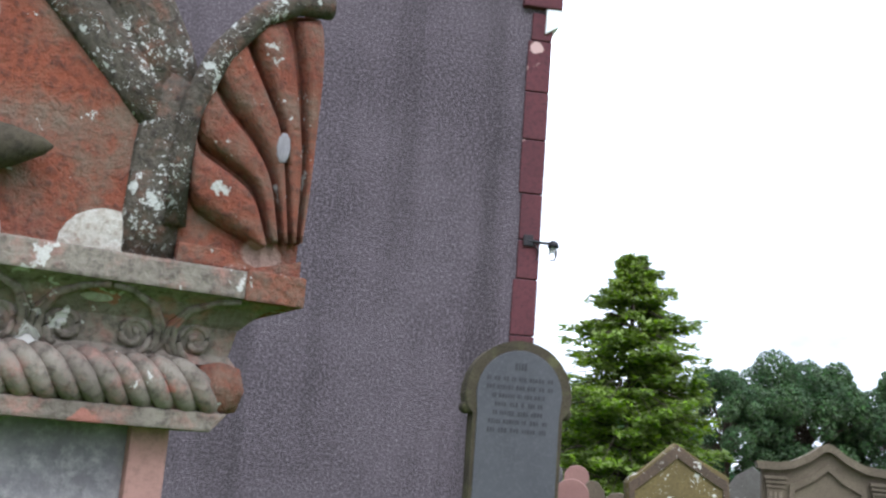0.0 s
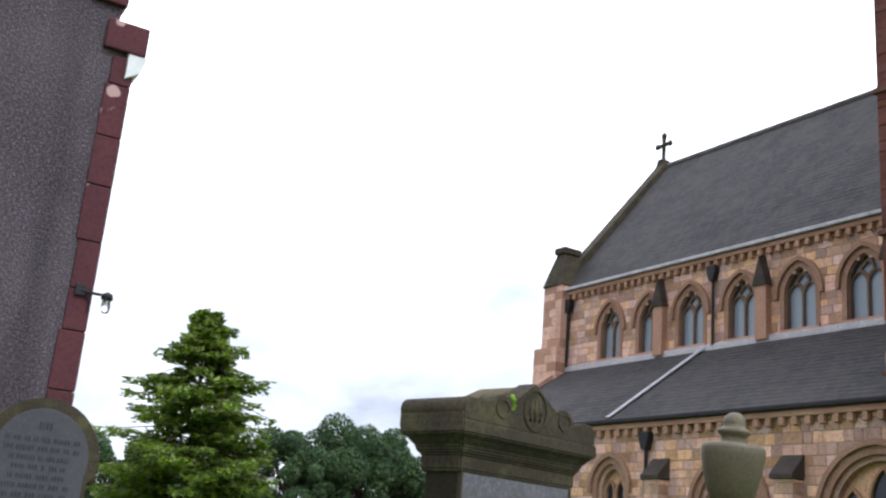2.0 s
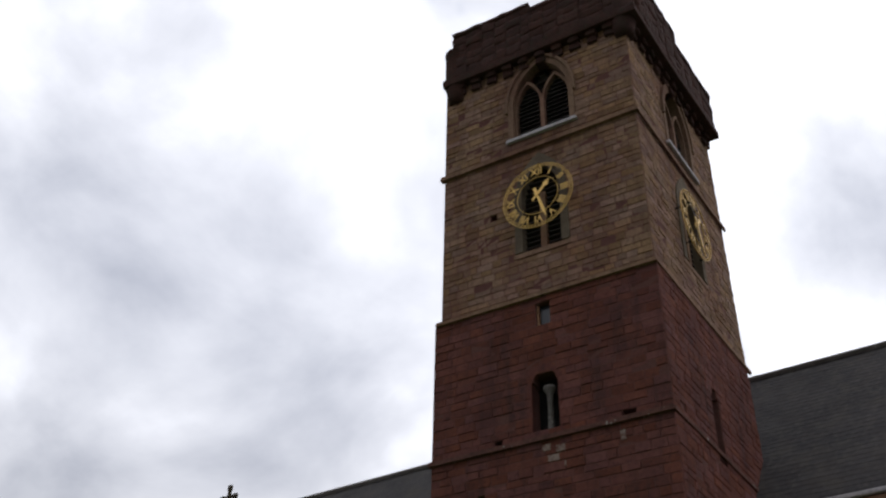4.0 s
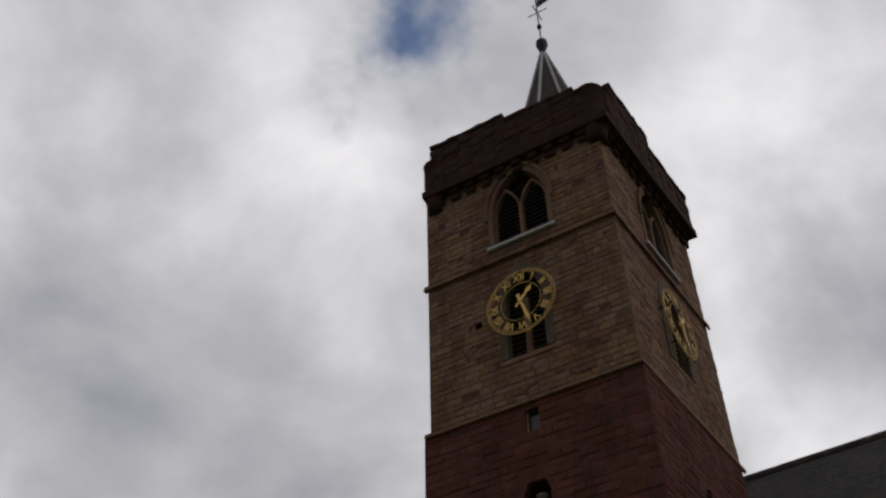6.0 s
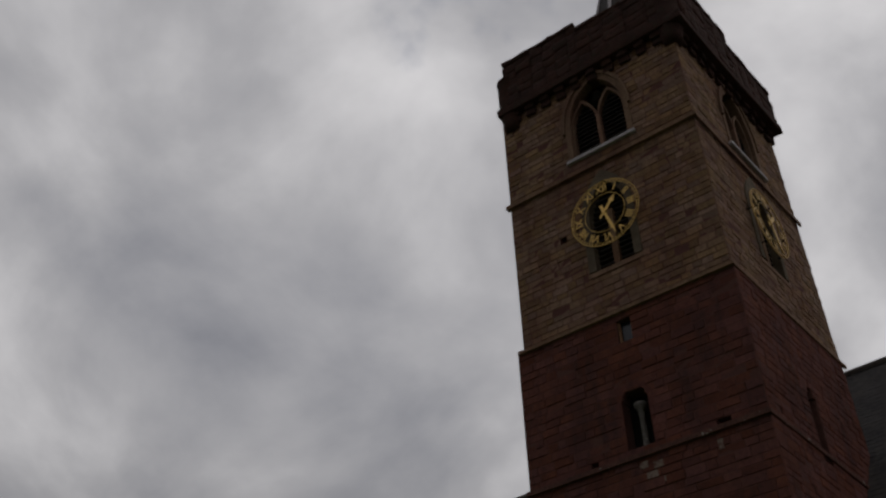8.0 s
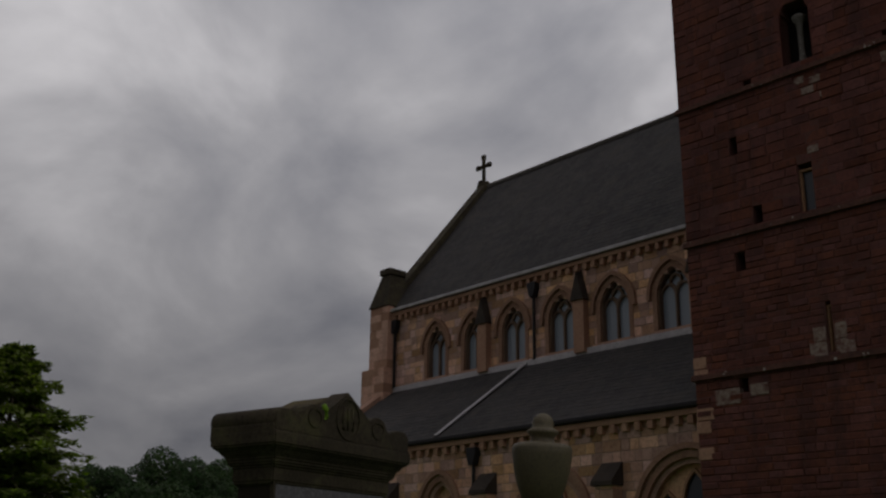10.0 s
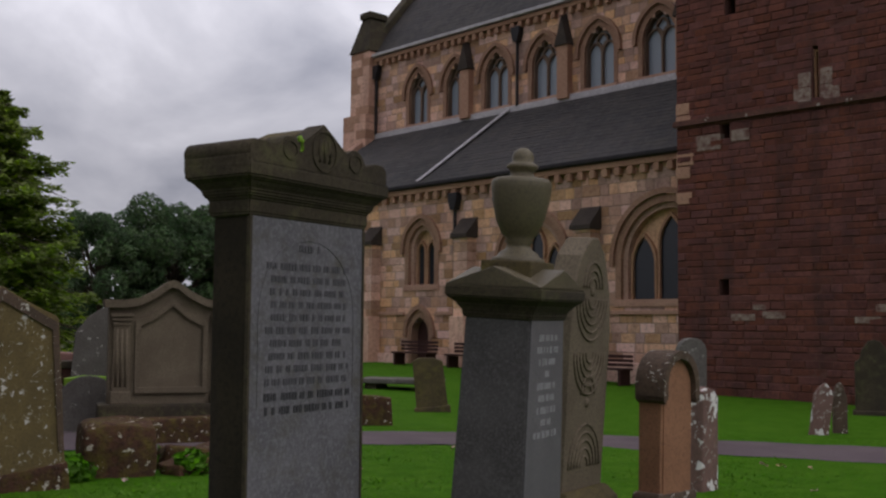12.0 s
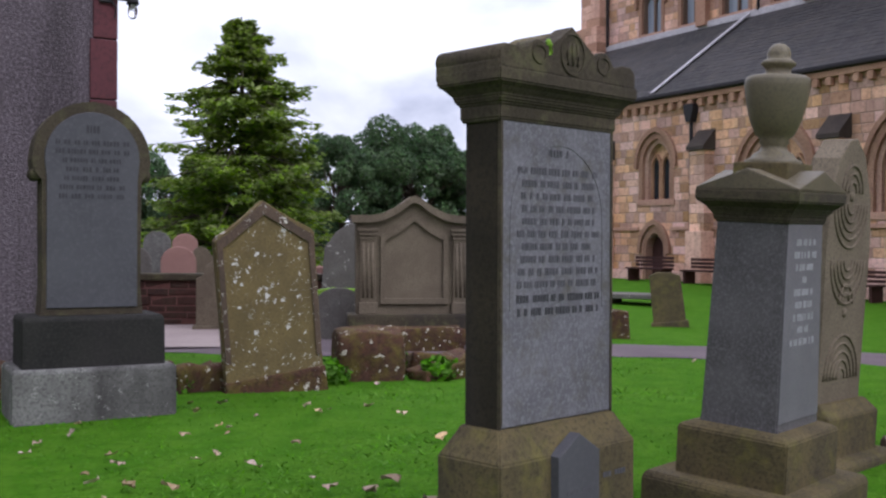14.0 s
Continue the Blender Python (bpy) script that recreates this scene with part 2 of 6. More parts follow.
M["grey_granite"] = material("grey_granite", [(0.145, 0.137, 0.148), (0.1, 0.095, 0.103), (0.2, 0.192, 0.202)], 3.5, 0.6, 0.75, fine=62, moss=((0.085, 0.078, 0.06), 0.08), streaks=0.4)
M["granite_sheen"] = material("lilac_granite_with_sheen", [(0.16, 0.15, 0.16), (0.132, 0.124, 0.133), (0.096, 0.0896, 0.0944)], 3, 0.1, 0.45, fine=110, streaks=0.2)
# brown sandstone, its base colour lowered for the shade on the shaft's side
M["shaded_shaft_stone"] = material("shaded_brown_sandstone", [(0.034, 0.027, 0.017), (0.024, 0.0195, 0.013), (0.016, 0.0135, 0.01)], 2.6, 0.6, 0.9, fine=50, streaks=0.5)
M["slate_face"] = material("smooth_slate_grey_stone", [(0.0747, 0.0731, 0.0783), (0.0629, 0.0612, 0.0663), (0.0893, 0.0868, 0.0901)], 2.5, 0.15, 0.75, fine=40, streaks=0.2)
M["black_stone"] = material("blackened_sandstone", [(0.024, 0.0228, 0.0198), (0.0168, 0.0162, 0.0144), (0.036, 0.0336, 0.0288)], 3.0, 0.5, 0.9, fine=45, streaks=0.4)
M["pale_grey_stone"] = material("pale_lichened_grey_stone", [(0.19, 0.183, 0.168), (0.12, 0.115, 0.105), (0.05, 0.048, 0.043)], 3.0, 0.6, 0.9, fine=45, spots=((0.36, 0.35, 0.32), 30.0, 0.06), streaks=0.75)
M["granite_polished"] = material("speckled_grey_granite", [(0.1, 0.092, 0.092), (0.072, 0.065, 0.066), (0.15, 0.142, 0.143)], 4, 0.25, 0.5, fine=75, streaks=0.35)
M["dark_stone"] = material("weathered_brown_sandstone", [(0.0738, 0.059, 0.0377), (0.0476, 0.0385, 0.0262), (0.0246, 0.0205, 0.0148)], 2.6, 0.7, 0.9, fine=60, moss=((0.105, 0.1, 0.045), 0.06), streaks=0.5)
M["mossy_stone"] = material("mossy_sandstone", [(0.121, 0.0932, 0.0436), (0.0799, 0.0629, 0.0327), (0.0411, 0.0338, 0.0206)], 3.2, 0.7, 0.9, fine=55, moss=((0.14, 0.125, 0.034), 0.05), streaks=0.5)
M["olive_stone"] = material("lichened_olive_sandstone", [(0.165, 0.122, 0.05), (0.12, 0.09, 0.04), (0.07, 0.053, 0.03)], 3, 0.7, 0.9, fine=50, spots=((0.52, 0.49, 0.44), 12.0, 0.11), spots2=((0.52, 0.5, 0.45), 26.0, 0.09), streaks=0.3)
M["urn_stone"] = material("smooth_olive_brown_sandstone", [(0.137, 0.109, 0.0595), (0.101, 0.0822, 0.0476), (0.0654, 0.0535, 0.0357)], 3.0, 0.35, 0.55, fine=70, moss=((0.15, 0.135, 0.055), 0.0), streaks=0.45, spec=0.35)
M["black_cap"] = material("soot_dark_coping", [(0.07, 0.055, 0.045), (0.05, 0.04, 0.034), (0.03, 0.025, 0.022)], 2.5, 0.5, 0.9, fine=30)
M["tracery"] = material("dark_tracery_stone", [(0.2, 0.135, 0.095), (0.15, 0.1, 0.072), (0.09, 0.062, 0.048)], 2.5, 0.4, 0.9, fine=30)
M["brown_stone"] = material("brown_sandstone", [(0.17, 0.136, 0.0938), (0.129, 0.101, 0.0708), (0.069, 0.0552, 0.0405)], 2.4, 0.6, 0.9, fine=60, streaks=0.3)
M["ochre_stone"] = material("ochre_sandstone", [(0.3, 0.15, 0.085), (0.245, 0.12, 0.068), (0.16, 0.085, 0.055)], 2, 0.3, 0.85, fine=60)
M["lichen_stone"] = material("lichened_brown_sandstone", [(0.111, 0.0748, 0.0527), (0.0808, 0.0578, 0.0425), (0.051, 0.0382, 0.0289)], 4, 0.7, 0.9, fine=50, spots=((0.55, 0.52, 0.45), 24.0, 0.13))
M["pink_stone"] = material("pink_sandstone", [(0.34, 0.19, 0.16), (0.28, 0.155, 0.13), (0.2, 0.12, 0.1)], 2, 0.3, 0.9, fine=50)
M["grey_stone"] = material("grey_sandstone", [(0.16, 0.145, 0.13), (0.12, 0.108, 0.096), (0.07, 0.064, 0.056)], 2.6, 0.6, 0.9, fine=45, spots=((0.36, 0.34, 0.31), 13.0, 0.03), streaks=0.4)
M["white_lichen"] = material("white_crusted_red_sandstone", [(0.2, 0.12, 0.1), (0.15, 0.09, 0.075), (0.1, 0.07, 0.06)], 3, 0.5, 0.9, fine=50, spots=((0.68, 0.66, 0.63), 9.0, 0.3), spots2=((0.6, 0.58, 0.55), 22.0, 0.16))
M["rubble"] = material("mossy_red_rubble", [(0.085, 0.04, 0.027), (0.06, 0.032, 0.023), (0.03, 0.02, 0.015)], 3.2, 1.0, 0.95, fine=26, moss=((0.11, 0.085, 0.022), 0.14), spots=((0.5, 0.46, 0.38), 15.0, 0.09), bump_dist=0.03)
M["red_tomb"] = material("carved_red_sandstone", [(0.22, 0.0665, 0.0365), (0.166, 0.0545, 0.0346), (0.0665, 0.0319, 0.0252)], 4, 1.3, 0.95, fine=55, moss=((0.15, 0.11, 0.08), 0.15), spots=((0.4, 0.38, 0.34), 20.0, 0.06), spots2=((0.3, 0.2, 0.16), 6, 0.06), bump_dist=0.014)
M["tomb_cornice"] = material("lichened_tomb_cornice", [(0.228, 0.196, 0.158), (0.158, 0.13, 0.107), (0.076, 0.0596, 0.0481)], 7, 1.0, 0.95, fine=55, moss=((0.3, 0.15, 0.12), 0.07), spots=((0.46, 0.43, 0.39), 17, 0.07), spots2=((0.3, 0.13, 0.1), 9, 0.05))
M["tomb_die"] = material("mottled_grey_tomb_slab", [(0.22, 0.199, 0.203), (0.142, 0.127, 0.136), (0.285, 0.263, 0.257)], 9, 0.7, 0.95, fine=45, moss=((0.12, 0.105, 0.11), 0.06))
M["tomb_grey"] = material("grey_lichened_moulding", [(0.102, 0.0863, 0.0669), (0.0765, 0.0625, 0.0485), (0.0382, 0.0306, 0.0255)], 9, 1.4, 0.95, fine=55, moss=((0.19, 0.085, 0.055), 0.06), spots=((0.44, 0.43, 0.39), 17, 0.2), spots2=((0.48, 0.46, 0.42), 40, 0.16), bump_dist=0.015)
M["pale_boss"] = material("white_lichened_boss", [(0.425, 0.399, 0.348), (0.34, 0.306, 0.255), (0.212, 0.17, 0.128)], 9, 1.0, 0.95, fine=70, moss=((0.26, 0.09, 0.05), 0.0))
M["letter"] = material("cut_lettering", [(0.085, 0.081, 0.087), (0.07, 0.067, 0.072), (0.1, 0.096, 0.102)], 5, 0.1, 0.9)
M["letter_faint"] = material("worn_dark_lettering", [(0.05, 0.048, 0.051), (0.042, 0.041, 0.044), (0.06, 0.058, 0.06)], 5, 0.1, 0.9)
M["letter_pale"] = material("pale_lettering", [(0.34, 0.33, 0.34), (0.28, 0.272, 0.28), (0.2, 0.196, 0.2)], 5, 0.1, 0.7)
M["bark"] = material("bark", [(0.09, 0.07, 0.05), (0.07, 0.055, 0.04), (0.045, 0.035, 0.028)], 5, 0.8, 0.95, fine=30, stretch=(1, 1, 0.2))
M["fir_leaf"] = material("conifer_foliage", [(0.149, 0.221, 0.0298), (0.204, 0.272, 0.0425), (0.085, 0.136, 0.0213)], 0.6, 0.1, 0.7, random_by="island", spread=0.4, fine=2, spec=0.2)
M["oak_leaf"] = material("broadleaf_foliage", [(0.058, 0.1, 0.042), (0.085, 0.135, 0.05), (0.034, 0.062, 0.03)], 0.3, 0.1, 0.7, random_by="island", spread=0.4, fine=3, spec=0.2)
M["far_leaf"] = material("far_foliage", [(0.039, 0.091, 0.039), (0.0585, 0.117, 0.039), (0.026, 0.065, 0.026)], 0.3, 0.1, 0.8, random_by="island", spread=0.35, fine=3, spec=0.1)
M["dry_leaf"] = material("fallen_leaf", [(0.36, 0.25, 0.17), (0.3, 0.2, 0.13), (0.5, 0.4, 0.32)], 9, 0.2, 0.7, random_by="object", spread=0.45, fine=60)
M["sprig"] = material("fresh_leaf", [(0.2, 0.36, 0.03), (0.25, 0.42, 0.04), (0.15, 0.28, 0.025)], 9, 0.1, 0.6, fine=60)
M["white_paint"] = material("white_paint", [(0.78, 0.77, 0.75), (0.72, 0.71, 0.69), (0.6, 0.59, 0.57)], 5, 0.1, 0.6)


def leafy(key, share):
    """Lets light through a leaf."""
    n, l = M[key].node_tree.nodes, M[key].node_tree.links
    b = n["Principled BSDF"]
    tr, mx = n.new("ShaderNodeBsdfTranslucent"), n.new("ShaderNodeMixShader")
    mx.inputs[0].default_value = share
    l.new(b.inputs["Base Color"].links[0].from_socket, tr.inputs["Color"])
    l.new(b.outputs[0], mx.inputs[1]); l.new(tr.outputs[0], mx.inputs[2])
    l.new(mx.outputs[0], n["Material Output"].inputs["Surface"])


leafy("fir_leaf", 0.4); leafy("blade", 0.15); leafy("oak_leaf", 0.3); leafy("far_leaf", 0.3); leafy("sprig", 0.4)


def glass(name, tint, rough):
    m = bpy.data.materials.new(name)
    m.use_nodes = True
    n, l = m.node_tree.nodes, m.node_tree.links
    b = n["Principled BSDF"]
    b.inputs["Base Color"].default_value = (*tint, 1)
    b.inputs["Roughness"].default_value, b.inputs["Specular IOR Level"].default_value = rough, 0.5
    co, nz, bp = n.new("ShaderNodeTexCoord"), n.new("ShaderNodeTexNoise"), n.new("ShaderNodeBump")
    nz.inputs["Scale"].default_value = 6
    bp.inputs["Strength"].default_value, bp.inputs["Distance"].default_value = 0.25, 0.02
    l.new(co.outputs["Object"], nz.inputs["Vector"]); l.new(nz.outputs["Fac"], bp.inputs["Height"]); l.new(bp.outputs[0], b.inputs["Normal"])
    return m


M["glass_dark"] = glass("leaded_dark_glass", (0.02, 0.022, 0.028), 0.18)
# pale copy for the clerestory: reflected sky is put into the base colour
M["glass_sky_sheen"] = glass("leaded_glass_sky_sheen", (0.22, 0.25, 0.29), 0.25)
m = bpy.data.materials.new("clear_lamp_glass"); m.use_nodes = True
m.node_tree.nodes["Principled BSDF"].inputs["Transmission Weight"].default_value = 1.0
m.node_tree.nodes["Principled BSDF"].inputs["Roughness"].default_value = 0.05
M["clear"] = m


# ---- mesh helpers ----
def thing(name, label, category, m=None, group="", kind=""):
    ob = new(name)
    if m is not None:
        ob.matrix_world = m
    return tagged(ob, label, category, group, kind)


def link(name, me, mat, parent=None, label="", smooth=False):
    if not me.materials:
        me.materials.append(M[mat])
    if smooth:
        me.polygons.foreach_set("use_smooth", [True] * len(me.polygons))
    ob = new(name, me)
    ob.parent = parent
    if label:
        ob["label"] = label
    return ob


def part(name, bm, mat, parent=None, label="", smooth=False):
    me = bpy.data.meshes.new(name)
    bmesh.ops.recalc_face_normals(bm, faces=bm.faces)
    bm.to_mesh(me)
    bm.free()
    return link(name, me, mat, parent, label, smooth)


def from_lists(name, verts, faces, mat, parent=None, label="", smooth=False):
    me = bpy.data.meshes.new(name)
    me.from_pydata(verts, [], faces)
    me.update()
    return link(name, me, mat, parent, label, smooth)


def add_box(bm, x0, x1, y0, y1, z0, z1, bevel=0.0, taper=0.0):
    """A box; taper shrinks the top on every side."""
    t = taper
    vs = [bm.verts.new(c) for c in ((x0, y0, z0), (x1, y0, z0), (x1, y1, z0), (x0, y1, z0),
                                    (x0 + t, y0 + t, z1), (x1 - t, y0 + t, z1), (x1 - t, y1 - t, z1), (x0 + t, y1 - t, z1))]
    fs = [bm.faces.new([vs[i] for i in q]) for q in ((3, 2, 1, 0), (4, 5, 6, 7), (0, 1, 5, 4), (1, 2, 6, 5), (2, 3, 7, 6), (3, 0, 4, 7))]
    if bevel:
        bmesh.ops.bevel(bm, geom=list({e for f in fs for e in f.edges}), offset=bevel, segments=2, affect="EDGES", profile=0.6)
    return bm


def box(x0, x1, y0, y1, z0, z1, bevel=0.0, taper=0.0):
    return add_box(bmesh.new(), x0, x1, y0, y1, z0, z1, bevel, taper)


def add_prism(bm, outline, y0, y1, bevel=0.0):
    """An outline of (x, z) pushed from y0 to y1."""
    f = [bm.verts.new((x, y0, z)) for x, z in outline]
    b = [bm.verts.new((x, y1, z)) for x, z in outline]
    k = len(outline)
    faces = [bm.faces.new(f), bm.faces.new(b[::-1])]
    faces += [bm.faces.new((f[i], b[i], b[(i + 1) % k], f[(i + 1) % k])) for i in range(k)]
    if bevel:
        edges = list(faces[0].edges) + list(faces[1].edges)
        bmesh.ops.bevel(bm, geom=edges, offset=bevel, segments=2, affect="EDGES", profile=0.6)
    return bm


def prism(outline, y0, y1, bevel=0.0):
    return add_prism(bmesh.new(), outline, y0, y1, bevel)


def lathe(profile, steps=28, cx=0, cy=0):
    """A turned shape from (radius, z) pairs."""
    bm = bmesh.new()
    rings = [[bm.verts.new((cx + r * math.cos(2 * math.pi * i / steps), cy + r * math.sin(2 * math.pi * i / steps), z)) for i in range(steps)] for r, z in profile]
    for a, b in zip(rings, rings[1:]):
        for i in range(steps):
            bm.faces.new((a[i], a[(i + 1) % steps], b[(i + 1) % steps], b[i]))
    bm.faces.new(rings[0][::-1]); bm.faces.new(rings[-1])
    return bm


def add_tube(bm, pts, r, steps=8, r2=None):
    rings = []
    for k, p in enumerate(pts):
        p = Vector(p)
        d = (Vector(pts[min(k + 1, len(pts) - 1)]) - Vector(pts[max(k - 1, 0)])).normalized()
        q = d.to_track_quat("Z", "Y")
        rr = r if r2 is None else r + (r2 - r) * k / (len(pts) - 1)
        rings.append([bm.verts.new(p + q @ Vector((rr * math.cos(2 * math.pi * i / steps), rr * math.sin(2 * math.pi * i / steps), 0))) for i in range(steps)])
    for a, b in zip(rings, rings[1:]):
        for i in range(steps):
            bm.faces.new((a[i], a[(i + 1) % steps], b[(i + 1) % steps], b[i]))
    bm.faces.new(rings[0][::-1]); bm.faces.new(rings[-1])
    return bm


def tube(pts, r, steps=8, r2=None):
    return add_tube(bmesh.new(), pts, r, steps, r2)


def arch(half, z0, zs, rise, steps=8):
    """The outline of a pointed opening: half its width, foot, springing, rise. From the left foot round to the right foot."""
    rad = (half * half + rise * rise) / (2 * half)
    top = math.asin(min(1, rise / rad))
    left = [(-half + rad - rad * math.cos(top * i / steps), zs + rad * math.sin(top * i / steps)) for i in range(steps + 1)]
    return [(-half, z0)] + left + [(-x, z) for x, z in left[-2::-1]] + [(half, z0)]


def arch_half(half, zs, rise, z):
    """Half the width of such an opening at the height z."""
    if z <= zs:
        return half
    rad = (half * half + rise * rise) / (2 * half)
    if z - zs >= rise:
        return 0.0
    return max(0.0, math.sqrt(rad * rad - (z - zs) ** 2) - (rad - half))


def add_band(bm, inner, outer, y0, y1):
    """A moulding between two outlines of as many points, open at the foot."""
    vs = [[bm.verts.new((x, y, z)) for x, z in o] for o in (inner, outer) for y in (y0, y1)]
    i0, i1, o0, o1 = vs
    for k in range(len(inner) - 1):
        bm.faces.new((i0[k], i0[k + 1], o0[k + 1], o0[k])); bm.faces.new((i1[k], o1[k], o1[k + 1], i1[k + 1]))
        bm.faces.new((i0[k], i1[k], i1[k + 1], i0[k + 1])); bm.faces.new((o0[k], o0[k + 1], o1[k + 1], o1[k]))
    for k in (0, len(inner) - 1):
        bm.faces.new((i0[k], o0[k], o1[k], i1[k]))
    return bm


def band(inner, outer, y0, y1):
    return add_band(bmesh.new(), inner, outer, y0, y1)


def masonry(name, parent, length, z0, z1, course, stone, mat, mortar_mat, openings=(), thick=0.7, seed=1, proud=0.012,
            rough=0.0, label="", pieces=None, skip=None):
    """A wall of coursed blocks in its own frame: x along it, y into it, z up. openings: functions of z that give (x0, x1) or None.
    pieces: (x0, x1, z0, z1, material) of the stretch whose blocks are objects of their own."""
    rnd = random.Random(seed)
    verts, faces, cv, cf = [], [], [], []
    singles = []
    z = z0
    while z < z1 - 0.03:
        h = min(course * rnd.uniform(0.8, 1.25), z1 - z)
        if z1 - z - h < 0.07:
            h = z1 - z
        cuts = sorted(c for c in (o(z + h / 2) for o in openings) if c)
        spans, at = [], 0.0
        for a, b in cuts:
            if a > at + 0.02:
                spans.append((at, a))
            at = max(at, b)
        if at < length - 0.02:
            spans.append((at, length))
        for a, b in spans:
            k = len(cv)
            cv += [(x, y, zz) for x in (a, b) for y in (0.0, thick) for zz in (z, z + h)]
            cf += [tuple(k + i for i in q) for q in ((0, 4, 5, 1), (2, 3, 7, 6), (0, 1, 3, 2), (4, 6, 7, 5), (1, 5, 7, 3), (0, 2, 6, 4))]
            x = a
            while x < b - 0.01:
                w = stone * rnd.uniform(0.55, 1.5)
                if b - x - w < stone * 0.45:
                    w = b - x
                g, p = 0.007, proud + rnd.uniform(-rough, rough)
                e = min(0.018, h * 0.12)
                j = [rnd.uniform(-0.006, 0.006) for _ in range(4)]
                quad_out = [(x + g, z + g), (x + w - g, z + g), (x + w - g, z + h - g), (x + g, z + h - g)]
                quad_in = [(x + g + e, z + g + e + j[0]), (x + w - g - e, z + g + e + j[1]), (x + w - g - e, z + h - g - e + j[2]), (x + g + e, z + h - g - e + j[3])]
                vv = [(qx, 0.002, qz) for qx, qz in quad_out] + [(qx, -p + rnd.uniform(-1, 1) * rough * 0.5, qz) for qx, qz in quad_in]
                ff = [(4, 5, 6, 7), (0, 1, 5, 4), (1, 2, 6, 5), (2, 3, 7, 6), (3, 0, 4, 7)]
                if pieces and pieces[0] <= x and x + w <= pieces[1] and pieces[2] <= z and z + h <= pieces[3] and len(singles) < 300:
                    singles.append((vv, ff))
                else:
                    k = len(verts)
                    verts += vv
                    faces += [tuple(k + i for i in q) for q in ff]
                x += w
        z += h
    core = tagged(from_lists(name, cv, cf, mortar_mat, parent, label), kind="stuff")
    tagged(from_lists("stonework", verts, faces, mat, core), kind="stuff")
    for vv, ff in singles:
        from_lists("stone_block", vv, ff, pieces[4], core)
    return core


def rect_hole(x0, x1, z0, z1):
    return lambda z: (x0, x1) if z0 < z < z1 else None


def arch_hole(cx, half, z0, zs, rise):
    def f(z):
        if z < z0 or z > zs + rise:
            return None
        w = arch_half(half, zs, rise, z)
        return (cx - w, cx + w) if w > 0.02 else None
    return f


def grid_ground(x, y):
    """Height of the ground."""
    d = math.hypot(x, y)
    drop = -0.36 * min(1, max(0, (d - 8) / 15)) ** 1.3
    if y > 16:
        drop += 0.36 * min(1, (y - 16) / 9) * min(1, max(0, (d - 8) / 15))
    return drop + 0.02 * math.sin(x * 0.7 + 1) * math.cos(y * 0.6) * min(1, d / 4)

# ---- ground ----
def ground_sheet():
    verts, faces = [(0.0, 0.0, grid_ground(0, 0))], []
    radii, r = [], 0.4
    while r < 1800:
        radii.append(r)
        r += 0.4 if r < 34 else r * 0.22
    k = 120
    for r in radii:
        for i in range(k):
            a = 2 * math.pi * i / k
            x, y = r * math.sin(a), r * math.cos(a)
            verts.append((x, y, grid_ground(x, y) + (noise.noise((x * 0.8, y * 0.8, 0)) * 0.018 if r < 34 else 0)))
    for i in range(k):
        faces.append((0, 1 + (i + 1) % k, 1 + i))
    for j in range(len(radii) - 1):
        a, b = 1 + j * k, 1 + (j + 1) * k
        faces += [(a + i, a + (i + 1) % k, b + (i + 1) % k, b + i) for i in range(k)]
    ob = from_lists("ground", verts, [f[::-1] for f in faces], "grass", smooth=True)
    # land beyond the churchyard, barely seen, is dulled to cut green bounce light
    ob.data.materials.append(M["far_ground"])
    for f in ob.data.polygons:
        c = f.center
        if c.xy.length > 46 or (c.y < -7 and c.xy.length > 9) or c.x < -6:
            f.material_index = 1
    return tagged(ob, "bright green mown churchyard grass", "ground", kind="structure")


ground_sheet()


def path_strip():
    line = [(14.5, -6), (13.6, -1), (12.9, 3), (12.0, 5.9), (10.8, 8.6), (8.5, 10.8), (6.3, 11.9), (4.9, 13.6), (4.4, 17), (4.2, 24), (4.0, 34)]
    pts = []
    for a, b in zip(line, line[1:]):
        pts += [Vector(a).lerp(Vector(b), i / 10) for i in range(10)]
    verts, faces = [], []
    for k, p in enumerate(pts):
        d = (pts[min(k + 2, len(pts) - 1)] - pts[max(k - 2, 0)]).normalized()
        nrm = Vector((-d.y, d.x))
        wob = 0.05 * math.sin(k * 1.7)
        wide = 1.0 + 0.9 * min(1, max(0, (p.y - 12.2) / 2))
        for s in (-0.95 - wob, -0.45, 0.45, 0.95 + wob):
            q = p + nrm * s * wide
            verts.append((q.x, q.y, grid_ground(q.x, q.y) + (0.004 if abs(s) > 0.6 else 0.016)))
    for k in range(len(pts) - 1):
        faces += [(4 * k + i, 4 * k + i + 1, 4 * k + 5 + i, 4 * k + 4 + i) for i in range(3)]
    return tagged(from_lists("path", verts, faces, "path", smooth=True), "worn pinkish grey tarmac footpath", "path", kind="structure")


path_strip()


def paved_apron():
    """The pale gravel walk before the low wall."""
    verts, faces = [], []
    for i in range(15):
        a = radians(4 + i)
        for r in (14.2 - 0.03 * i, 15.6, 17.8 + 0.05 * i):
            x, y = r * math.sin(a), r * math.cos(a)
            verts.append((x, y, grid_ground(x, y) + 0.034))
    for i in range(14):
        faces += [(3 * i + k, 3 * i + k + 1, 3 * i + k + 4, 3 * i + k + 3) for k in range(2)]
    return tagged(from_lists("pavement", verts, faces, "paving", smooth=True), "pale gravel walk before the low wall", "path", kind="structure")


paved_apron()

# ---- the tower ----
TF = pose(23.29, 16.22, 0, 0, 0, -87.6)
TW, TD = 7.45, 7.6
